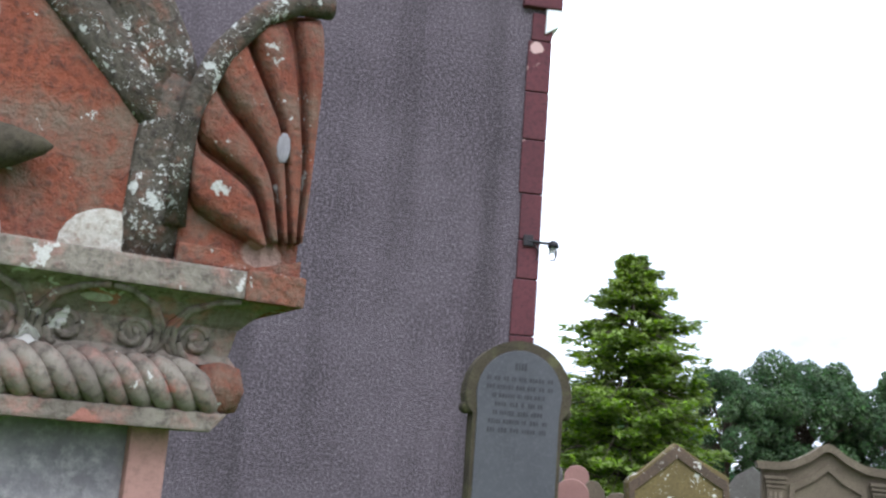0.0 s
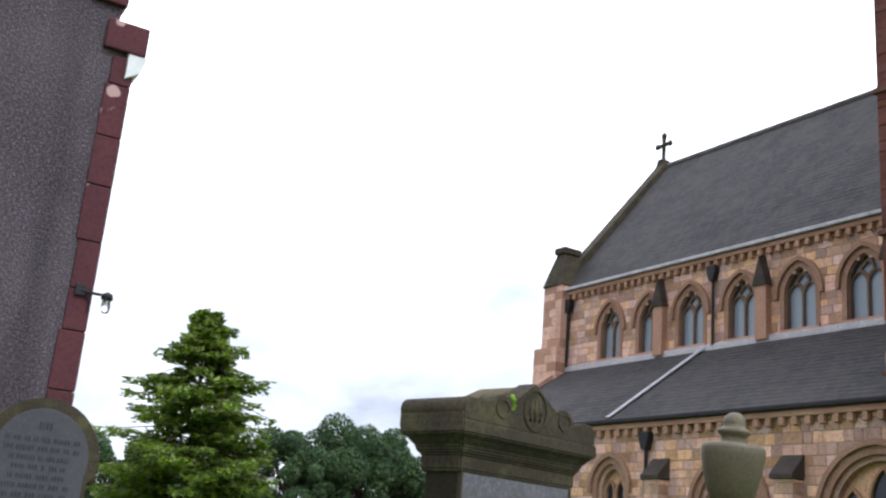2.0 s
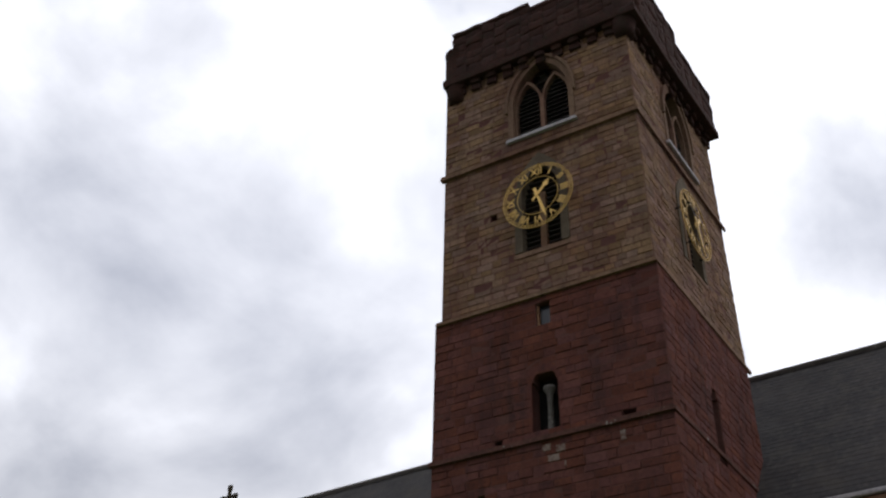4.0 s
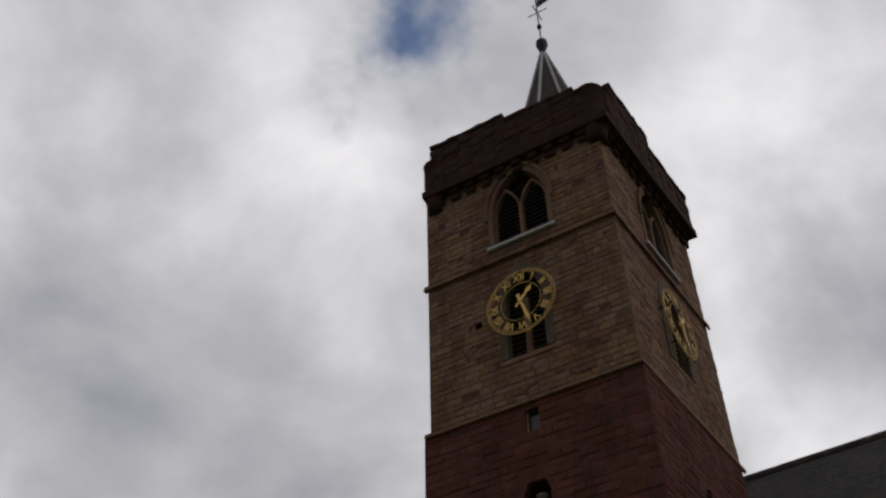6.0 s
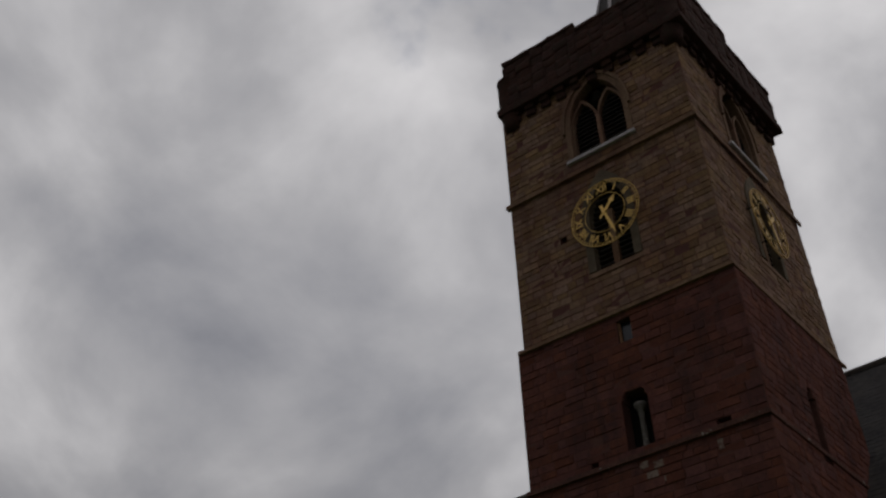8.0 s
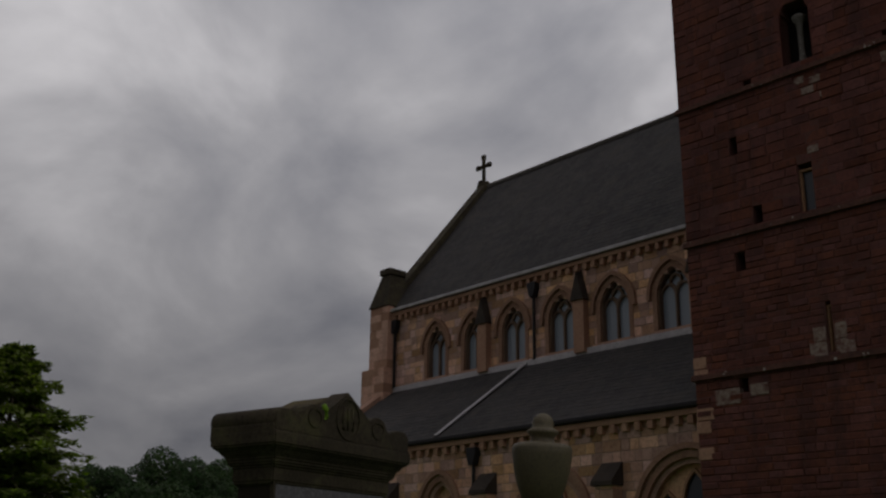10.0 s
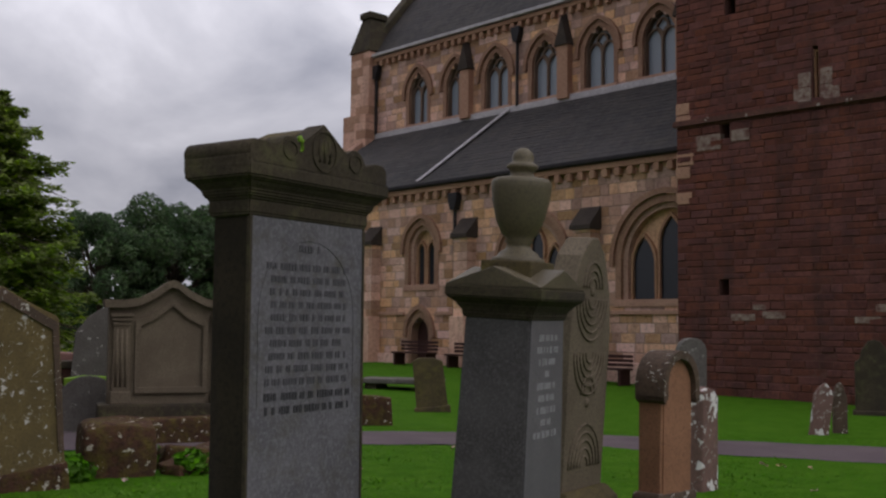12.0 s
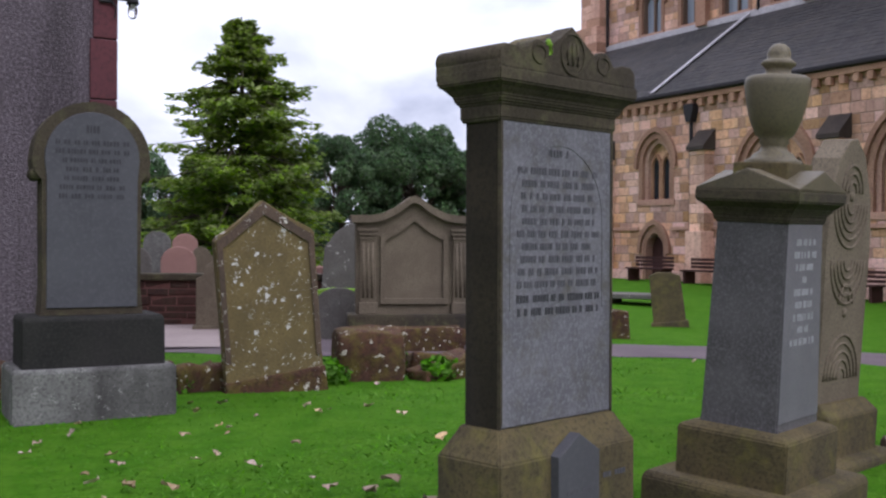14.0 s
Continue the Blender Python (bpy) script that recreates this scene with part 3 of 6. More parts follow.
tower = thing("bell_tower", "tall square sandstone bell tower with clocks and a slated spire", "tower", TF)


def sub(parent, name, m, label=""):
    ob = new(name)
    ob.parent = parent
    ob.matrix_local = m
    if label:
        ob["label"] = label
    return ob


HOLES = [(1.65, 13.06, 0.24, 0.5), (1.6, 9.66, 0.3, 0.42), (2.21, 10.78, 0.28, 0.36), (2.23, 14.72, 0.24, 0.22), (6.2, 14.65, 0.4, 0.25),
         (6.15, 10.68, 0.4, 0.3), (2.12, 22.96, 0.25, 0.25), (1.42, 6.4, 0.26, 0.5), (1.35, 2.4, 0.28, 0.34)]
S_OPEN = [rect_hole(x - w / 2, x + w / 2, z - h / 2, z + h / 2) for x, z, w, h in HOLES]
S_OPEN += [arch_hole(3.74, 0.42, 14.62, 16.2, 0.46), rect_hole(3.55, 4.02, 18.12, 19.06), rect_hole(3.42, 3.82, 10.56, 11.76),
           rect_hole(3.78, 3.93, 6.85, 8.1)]

masonry("south_wall", tower, TW, -0.7, 10.36, 0.18, 0.42, "tower_red", "mortar_red", S_OPEN, 0.9, 3, 0.018, 0.015,
        "dark red rubble wall with putlog holes", pieces=(1.0, 7.4, -0.6, 3.2, "tower_red_piece"))
masonry("south_middle_wall", tower, TW, 10.36, 19.24, 0.25, 0.52, "tower_red", "mortar_red", S_OPEN, 0.9, 4, 0.018, 0.017, "dark red squared rubble wall")
EA = 87.6
E_M = pose(TW, 0, 0, 0, 0, EA)
E_OPEN = [arch_hole(3.4, 0.28, 14.3, 16.2, 0.4), rect_hole(0.5, 0.85, 14.6, 14.9)]
east = masonry("east_wall", tower, 7.35, -0.7, 19.24, 0.25, 0.5, "tower_red", "mortar_red", E_OPEN, 0.9, 5, 0.014, 0.012, "dark red rubble wall")
east.matrix_local = E_M
UP, UW = 0.07, 0.19   # set-back of the upper stage, to the front and to the west
upper_holes = [arch_hole(3.86 - UW, 0.85, 21.0, 23.2, 1.6), rect_hole(2.12 - UW - 0.125, 2.12 - UW + 0.125, 22.83, 23.09), arch_hole(4.03 - UW, 1.22, 26.0, 27.5, 2.0)]
up_s = masonry("south_upper_wall", tower, TW - UP - UW, 19.24, 29.6, 0.23, 0.44, "tower_buff", "mortar_red", upper_holes, 0.8, 7, 0.014, 0.014, "buff ashlar upper wall")
up_s.matrix_local = pose(UW, UP, 0)
upper_e = [arch_hole(3.6, 0.85, 21.0, 23.2, 1.6), arch_hole(3.88, 1.22, 26.0, 27.5, 2.0)]
up_e = masonry("east_upper_wall", tower, TD - 2 * UP, 19.24, 29.6, 0.23, 0.44, "tower_buff", "mortar_red", upper_e, 0.8, 8, 0.014, 0.014, "buff ashlar upper wall")
up_e.matrix_local = pose(TW - UP, UP, 0, 0, 0, EA)
part("west_wall", box(0.0, 0.85, 0.9, TD, -0.7, 19.24), "tower_red", tower)
part("west_upper_wall", box(UW, 0.85, 0.87, TD, 19.24, 29.6), "tower_buff", tower)
part("north_wall", box(0.85, TW - 0.9, TD - 0.9, TD, -0.7, 29.6), "tower_red", tower)
# unseen decks added in the shade colour to close the inside
part("inner_floor", box(0.9, TW - 0.9, 0.9, TD - 0.9, 20.3, 20.5), "void_shade", tower)
part("inner_ceiling", box(0.9, TW - 0.9, 0.9, TD - 0.9, 29.3, 29.5), "void_shade", tower)
for z0, z1 in ((6.66, 6.8), (10.36, 10.5), (14.4, 14.54), (19.18, 19.3), (25.24, 25.4)):
    bm = bmesh.new()
    s0, s1 = (0.06, 0.02) if z0 < 20 else (0.05, 0.02)
    xw = 0.0 if z0 < 19 else UW - 0.06
    add_prism(bm, [(xw - s0, z0), (TW + s0, z0), (TW + s0, z0 + 0.06), (TW + s1, z1), (xw - s1, z1), (xw - s0, z0 + 0.06)], -0.13 if z0 < 20 else -0.08, 0.03 if z0 < 20 else 0.09)
    part("string_course", bm, "string_stone" if z0 < 19 else "tower_buff", tower)
    bm = box(-s0, TD + s0, -s0, 0.03, z0, z1, 0.015)
    part("string_course", bm, "string_stone" if z0 < 19 else "tower_buff", tower).matrix_local = E_M
# pale quoins low on the corner and round the slit
rq = random.Random(4)
for k in (0, 2, 3, 6, 7):
    z = 4.6 + k * 0.34
    part("corner_stone", box(-0.02, rq.uniform(0.35, 0.75), -0.025, 0.2, z, z + 0.31, 0.02), "church_trim", tower, "pale replacement corner stone")
for x0, x1, z0, z1 in ((3.3, 3.74, 6.83, 7.18), (3.42, 3.74, 7.2, 7.55), (3.97, 4.45, 6.83, 7.18), (3.97, 4.28, 7.2, 7.6), (0.6, 1.3, 5.95, 6.35), (1.6, 2.1, 6.1, 6.4),
                       (1.55, 2.2, 1.55, 1.72), (2.4, 3.0, 1.6, 1.78), (2.15, 2.5, 1.82, 1.95), (4.7, 5.3, 1.5, 1.65), (5.2, 5.8, 1.75, 1.93), (3.75, 4.1, 13.75, 13.95), (4.0, 4.3, 14.0, 14.2), (3.6, 3.85, 14.1, 14.3), (4.15, 4.45, 13.55, 13.7), (5.9, 6.05, 13.9, 14.2), (3.75, 4.05, 12.1, 12.3)):
    part("patch_stone", box(x0, x1, -0.03, 0.2, z0, z1, 0.015), "lime_patch", tower, "pale patched stone")
# openings low down: backs coloured near-black for their shade, louvred slits
for x, z, w, h in HOLES:
    part("putlog_hole", box(x - w / 2 - 0.05, x + w / 2 + 0.05, 0.5, 0.55, z - h / 2 - 0.05, z + h / 2 + 0.05), "void_shade", tower)
for x0, x1, z0, z1 in ((3.55, 4.02, 18.12, 19.06), (3.42, 3.82, 10.56, 11.76), (3.78, 3.93, 6.85, 8.1)):
    w = part("slit_window", band([(x0 + 0.05, z0), (x0 + 0.05, z1 - 0.05), (x1 - 0.05, z1 - 0.05), (x1 - 0.05, z0)], [(x0, z0), (x0, z1), (x1, z1), (x1, z0)], 0.1, 0.2), "church_trim", tower)
    part("pane", box(x0, x1, 0.2, 0.22, z0, z1), "glass_dark", w)
# the niche with its worn shaft, the recess's shade coloured onto its back
nb = part("niche_back", box(3.1, 4.3, 0.5, 0.56, 14.5, 16.8), "void_shade", tower)
bm = lathe([(0.15, 14.56), (0.17, 14.62), (0.11, 14.75), (0.085, 15.0), (0.08, 15.7), (0.1, 15.95), (0.19, 16.08), (0.19, 16.16)], 16, 3.8, 0.2)
part("niche_shaft", bm, "grey_stone", tower, "pale worn stone shaft in the niche", True)
inner, outer = arch(0.42, 14.62, 16.2, 0.46), arch(0.58, 14.62, 16.2, 0.66)
bm = bmesh.new(); add_band(bm, [(x + 3.74, z) for x, z in inner], [(x + 3.74, z) for x, z in outer], -0.012, 0.2)
part("niche_arch", bm, "tower_red", tower)
# shade within the east slit, as a near-black plate
part("east_slit_back", box(TW - 0.56, TW - 0.5, 2.9, 3.9, 14.2, 16.8), "void_shade", tower)


def belfry(parent, m):
    """A louvred two-light opening: outer order, mullion with a Y head, sill, slats."""
    w = sub(parent, "belfry_window", m, "two-light pointed louvred belfry opening")
    o_in, o_out = arch(1.28, 26.0, 27.5, 1.8, 10), arch(1.52, 26.0, 27.5, 2.05, 10)
    part("outer_arch", band(o_in, o_out, -0.05, 0.35), "tower_buff", w)
    hood_in, hood_out = arch(1.52, 27.3, 27.5, 2.05, 10), arch(1.64, 27.3, 27.5, 2.2, 10)
    part("hood_mould", band(hood_in, hood_out, -0.12, 0.0), "tower_buff", w)
    for s in (-1, 1):
        l_in, l_out = arch(0.56, 26.0, 27.45, 1.1, 8), arch(0.66, 26.0, 27.45, 1.26, 8)
        bm = band([(x + s * 0.64, z) for x, z in l_in], [(x + s * 0.64, z) for x, z in l_out], 0.1, 0.32)
        part("light_arch", bm, "tower_buff", w)
        for k in range(13):
            z = 26.08 + k * 0.19
            hw = arch_half(0.56, 27.45, 1.1, z + 0.05)
            if hw > 0.06:
                bm = bmesh.new()
                add_prism(bm, [(s * 0.64 - hw, z), (s * 0.64 + hw, z), (s * 0.64 + hw, z + 0.03), (s * 0.64 - hw, z + 0.03)], 0.24, 0.46)
                for v in bm.verts:
                    v.co.z += (v.co.y - 0.24) * 0.6
                part("slat", bm, "louvre", w)
    for k in range(3):
        z = 28.6 + k * 0.15
        hw = 0.28 - 0.06 * k
        part("slat", box(-hw, hw, 0.28, 0.45, z, z + 0.03), "louvre", w)
    part("mullion", box(-0.09, 0.09, 0.08, 0.34, 26.0, 27.7, 0.03), "tower_buff", w)
    part("sill", prism([(-1.62, 25.86), (1.62, 25.86), (1.58, 26.0), (-1.58, 26.0)], -0.14, 0.4, 0.02), "lead", w, "pale lead-dressed sill")
    # a near-black sheet gives the shade behind the slats
    part("backing", box(-1.3, 1.3, 0.6, 0.64, 25.9, 29.5), "void_shade", w)
    return w


belfry(tower, pose(4.03, UP, 0) @ Matrix.Diagonal((0.83, 1, 1, 1)))
belfry(tower, E_M @ pose(3.95, UP, 0) @ Matrix.Diagonal((0.83, 1, 1, 1)))


def clock(parent, m):
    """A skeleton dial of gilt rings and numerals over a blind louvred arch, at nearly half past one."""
    c = sub(parent, "tower_clock", m @ Matrix.Diagonal((0.93, 1, 0.95, 1)), "black skeleton clock dial with gilt Roman numerals")
    def ring(r0, r1, name):
        vs, fs = [], []
        for i in range(72):
            a = 2 * math.pi * i / 72
            vs += [(r * math.sin(a), y, r * math.cos(a)) for r in (r0, r1) for y in (-0.05, -0.02)]
        for i in range(72):
            a, b = 4 * i, 4 * ((i + 1) % 72)
            fs += [(a, b, b + 2, a + 2), (a + 1, a + 3, b + 3, b + 1), (a, a + 1, b + 1, b), (a + 2, b + 2, b + 3, a + 3)]
        from_lists(name, vs, fs, "gold", c)
    ring(1.325, 1.345, "outer_ring"); ring(1.235, 1.247, "minute_ring"); ring(0.775, 0.79, "inner_ring")
    for k in range(6):
        bm = box(-0.02, 0.02, -0.03, 0.2, 1.22, 1.26)
        part("dial_bracket", bm, "black", c).matrix_local = Matrix.Rotation(radians(30 + 60 * k), 4, "Y")
    bm = bmesh.new()
    for i in range(60):
        k = len(bm.verts)
        add_box(bm, -0.009, 0.009, -0.045, -0.022, 1.255, 1.31)
        bm.verts.ensure_lookup_table()
        bmesh.ops.rotate(bm, verts=bm.verts[k:], cent=(0, 0, 0), matrix=Matrix.Rotation(radians(i * 6), 3, "Y"))
    tagged(part("minute_track", bm, "gold", c), kind="stuff")
    words = ["XII", "I", "II", "III", "IIII", "V", "VI", "VII", "VIII", "IX", "X", "XI"]
    for i, word in enumerate(words):
        cu = bpy.data.curves.new("numeral", "FONT")
        cu.body, cu.size, cu.align_x, cu.align_y, cu.extrude = word, 0.44, "CENTER", "CENTER", 0.012
        cu.offset = 0.003
        tmp = new("numeral", cu)
        me = bpy.data.meshes.new_from_object(tmp.evaluated_get(bpy.context.evaluated_depsgraph_get()))
        bpy.data.objects.remove(tmp)
        wide = 0.8 if len(word) > 3 else 1.0
        me.transform(Matrix.Diagonal((0.85 * wide, 0.95, 1, 1)))
        me.transform(Matrix.Rotation(radians(90), 4, "X"))
        me.transform(Matrix.Translation((0, -0.04, 1.02)))
        me.transform(Matrix.Rotation(radians(30 * i), 4, "Y"))
        link("numeral", me, "gold", c)
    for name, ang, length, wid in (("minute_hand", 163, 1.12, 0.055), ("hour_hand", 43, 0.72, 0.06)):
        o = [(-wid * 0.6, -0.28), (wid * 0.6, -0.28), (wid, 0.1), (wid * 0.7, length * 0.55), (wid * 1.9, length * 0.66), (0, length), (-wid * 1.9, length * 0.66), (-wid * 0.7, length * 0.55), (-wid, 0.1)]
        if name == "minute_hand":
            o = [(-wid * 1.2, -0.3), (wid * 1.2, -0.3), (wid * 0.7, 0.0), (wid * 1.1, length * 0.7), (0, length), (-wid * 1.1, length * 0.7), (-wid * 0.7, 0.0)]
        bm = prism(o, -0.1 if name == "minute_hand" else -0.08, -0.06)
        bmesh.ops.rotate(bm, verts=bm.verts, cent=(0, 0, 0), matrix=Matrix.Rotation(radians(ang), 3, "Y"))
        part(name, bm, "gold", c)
    bm = bmesh.new()
    bmesh.ops.create_cone(bm, cap_ends=True, segments=20, radius1=0.1, radius2=0.08, depth=0.1, matrix=Matrix.Translation((0, -0.07, 0)) @ Matrix.Rotation(radians(90), 4, "X"))
    part("boss", bm, "gold", c)
    return c


def blind_window(parent, m):
    w = sub(parent, "louvred_window", m, "pointed louvred opening behind the clock")
    part("arch_ring", band(arch(0.68, 21.1, 23.2, 1.35, 8), arch(0.95, 21.1, 23.2, 1.82, 8), -0.06, 0.3), "brown_stone", w, "brown stone arch behind the dial")
    part("mullion", box(-0.1, 0.1, 0.1, 0.3, 21.1, 23.4), "tower_buff", w)
    for k in range(16):
        z = 21.15 + k * 0.2
        hw = arch_half(0.68, 23.2, 1.35, z)
        if hw > 0.1:
            part("slat", box(-hw, hw, 0.2, 0.4, z, z + 0.04), "louvre", w)
    part("sill", box(-1.0, 1.0, -0.03, 0.4, 20.9, 21.08, 0.02), "tower_buff", w)
    # shade behind these slats is a near-black sheet too
    part("backing", box(-0.9, 0.9, 0.5, 0.55, 21.0, 24.8), "void_shade", w)


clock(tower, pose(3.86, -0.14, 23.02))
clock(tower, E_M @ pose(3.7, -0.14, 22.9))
blind_window(tower, pose(3.86, UP, 0))
blind_window(tower, E_M @ pose(3.67 , UP, 0))

def worn_block(x0, x1, y0, y1, z0, z1, seed, amount=0.05):
    """A block with weathered, uneven faces."""
    bm = box(x0, x1, y0, y1, z0, z1)
    bmesh.ops.subdivide_edges(bm, edges=list(bm.edges), cuts=3, use_grid_fill=True)
    c = Vector(((x0 + x1) / 2, (y0 + y1) / 2, (z0 + z1) / 2))
    hx, hy, hz = (x1 - x0) / 2, (y1 - y0) / 2, (z1 - z0) / 2
    for v in bm.verts:
        d = v.co - c
        edge = sorted((abs(d.x / hx), abs(d.y / hy), abs(d.z / hz)))[1]
        v.co -= d.normalized() * 0.05 * max(0, edge - 0.6)
        v.co += Vector(noise.noise_vector(v.co * 2.6 + Vector((seed, 0, 0)))) * amount
    return bm


# corbelled parapet with stepped merlons and rounded corners
rp = random.Random(8)


def corbels(a, b, place):
    k = int((b - a) / 0.62)
    for i in range(k):
        x = a + (i + 0.5) * (b - a) / k
        for j, (out, z0, z1) in enumerate(((0.14, 29.15, 29.4), (0.26, 29.4, 29.62))):
            bm = worn_block(x - 0.2, x + 0.2, -out, 0.3, z0, z1 + 0.03, i, 0.05)
            ob = part("corbel", bm, "parapet", tower)
            ob.matrix_local = place


def parapet(place, runs, length, start=-0.3):
    """runs: (x0, x1, top)."""
    ob = part("parapet_band", worn_block(start, length + 0.3, -0.32, 0.45, 29.6, 29.95, 3, 0.06), "parapet", tower); ob.matrix_local = place
    for x0, x1, top in runs:
        x = x0
        while x < x1 - 0.05:
            w = min(rp.uniform(0.5, 0.9), x1 - x)
            if x1 - x - w < 0.3:
                w = x1 - x
            z = 29.9
            while z < top - 0.3:
                h = min(rp.uniform(0.34, 0.5), top - 0.16 - z)
                ob = part("parapet_block", worn_block(x - 0.02, x + w + 0.02, -0.31 + rp.uniform(-0.02, 0.02), 0.1, z - 0.02, z + h + 0.02, z, 0.05), "parapet", tower, "", True)
                ob.matrix_local = place
                z += h
            x += w
        n = max(1, round((x1 - x0) / 1.1))
        for k in range(n):
            a, b = x0 + (x1 - x0) * k / n, x0 + (x1 - x0) * (k + 1) / n
            ob = part("coping", worn_block(a - 0.02, b + 0.02, -0.35, 0.16, top - 0.2, top + rp.uniform(-0.03, 0.02), k + top, 0.05), "parapet", tower, "", True)
            ob.matrix_local = place


corbels(0.5, TW - 0.3, pose(0, UP, 0)); corbels(0.3, TD - 0.3, E_M @ pose(0, UP, 0))
parapet(pose(0, 0.02, 0), [(0.6, 3.86, 32.3), (3.86, 6.8, 31.95), (6.8, 7.35, 31.65)], TW, 0.2)
parapet(E_M @ pose(0, -0.14, 0), [(0.2, 0.6, 31.75), (0.6, 3.9, 32.3), (3.9, 7.25, 31.7)], TD - 0.4)
parapet(pose(0.52, TD, 0, 0, 0, -90), [(0.2, 7.3, 31.9)], TD)
parapet(pose(TW, TD - 0.02, 0, 0, 0, 180), [(0.2, 7.3, 31.9)], TW)
for cx, cy, top in ((0.62, 0.16, 31.6), (TW - 0.16, 0.16, 31.75), (TW - 0.25, TD - 0.45, 31.2), (0.5, TD - 0.16, 31.2)):
    part("corner_round", lathe([(0.3, 28.9), (0.38, 29.2), (0.47, 29.7), (0.5, 30.4), (0.5, top - 0.15), (0.53, top - 0.12), (0.42, top)], 18, cx, cy), "parapet", tower, "rounded parapet corner", True)
part("gargoyle_spout", tube([(TW + 0.1, TD - 0.3, 30.2), (TW + 0.62, TD - 0.1, 30.25)], 0.07), "tower_red", tower)
part("parapet_walk", box(0.4, TW - 0.1, 0.1, TD - 0.1, 29.9, 30.0), "lead", tower)
# spire
SX, SY = 4.28, 3.85
bm = lathe([(2.55, 30.0), (2.5, 30.6), (1.35, 35.3), (0.12, 40.3)], 8, SX, SY)
spire = part("spire", bm, "slate", tower, "slim octagonal slated spire with lead hips")
for i in range(8):
    a = 2 * math.pi * i / 8
    pts = [(SX + r * math.cos(a), SY + r * math.sin(a), z) for r, z in ((2.52, 30.6), (1.37, 35.3), (0.13, 40.3))]
    part("lead_hip", tube(pts, 0.075, 6), "lead", spire)
part("finial", lathe([(0.16, 40.0), (0.14, 40.5), (0.2, 40.75), (0.28, 41.0), (0.26, 41.25), (0.1, 41.45), (0.05, 41.6)], 14, SX, SY), "iron", tower, "", True)
bm = tube([(SX, SY, 41.5), (SX, SY, 45.0)], 0.035, 6)
add_tube(bm, [(SX - 0.5, SY, 43.6), (SX + 0.5, SY, 43.6)], 0.025, 6)
add_tube(bm, [(SX, SY - 0.5, 43.6), (SX, SY + 0.5, 43.6)], 0.025, 6)
vane = part("weather_vane", bm, "iron", tower, "thin iron weather vane")
part("vane_ball", lathe([(0.02, 42.3), (0.1, 42.36), (0.12, 42.45), (0.1, 42.54), (0.02, 42.6)], 12, SX, SY), "iron", vane, "", True)
part("vane_tail", prism([(SX + 0.05, 44.0), (SX + 0.95, 44.25), (SX + 0.7, 44.45), (SX + 1.0, 44.75), (SX + 0.05, 44.6)], SY - 0.015, SY + 0.015), "iron", vane)

# ---- the nave ----
XA, XC, XR, YW = 24.89, 29.15, 35.2, 36.6
ZR = 21.17
church = thing("cathedral_nave", "pink and buff sandstone church nave with aisle, clerestory and slate roofs", "church")
AF = pose(XA, YW, 0, 0, 0, -90)
CF = pose(XC, YW + 0.2, 0, 0, 0, -90)
A_WIN = [(3.0, 1.05, 2.3, 3.8, 1.4), (8.4, 0.85, 2.75, 4.1, 1.0), (13.75, 1.4, 2.1, 3.45, 1.5), (18.9, 1.75, 2.1, 3.3, 1.8), (24.5, 1.6, 2.1, 3.3, 1.7)]
A_LEN = 44.0
a_open = [arch_hole(cx, h, z0, zs, r) for cx, h, z0, zs, r in A_WIN] + [arch_hole(8.35, 0.5, -0.5, 1.05, 0.68)]
aisle = masonry("aisle_wall", church, A_LEN, -0.7, 6.1, 0.3, 0.5, "church", "mortar", a_open, 0.8, 11, 0.012, 0.006, "pinkish buff ashlar aisle wall with lancet windows",
                pieces=None)
aisle.matrix_local = AF
C_WIN = [(3.45, 0.62), (5.8, 0.62), (8.1, 0.68), (10.65, 0.68), (13.25, 0.7), (15.85, 0.72), (18.4, 0.7)]
c_open = [arch_hole(cx, h, 9.95, 11.2, 1.0) for cx, h in C_WIN]
cler = masonry("clerestory_wall", church, A_LEN, 9.3, 13.1, 0.3, 0.48, "church", "mortar", c_open, 0.8, 13, 0.012, 0.006, "warm sandstone clerestory wall with traceried windows")
cler.matrix_local = CF


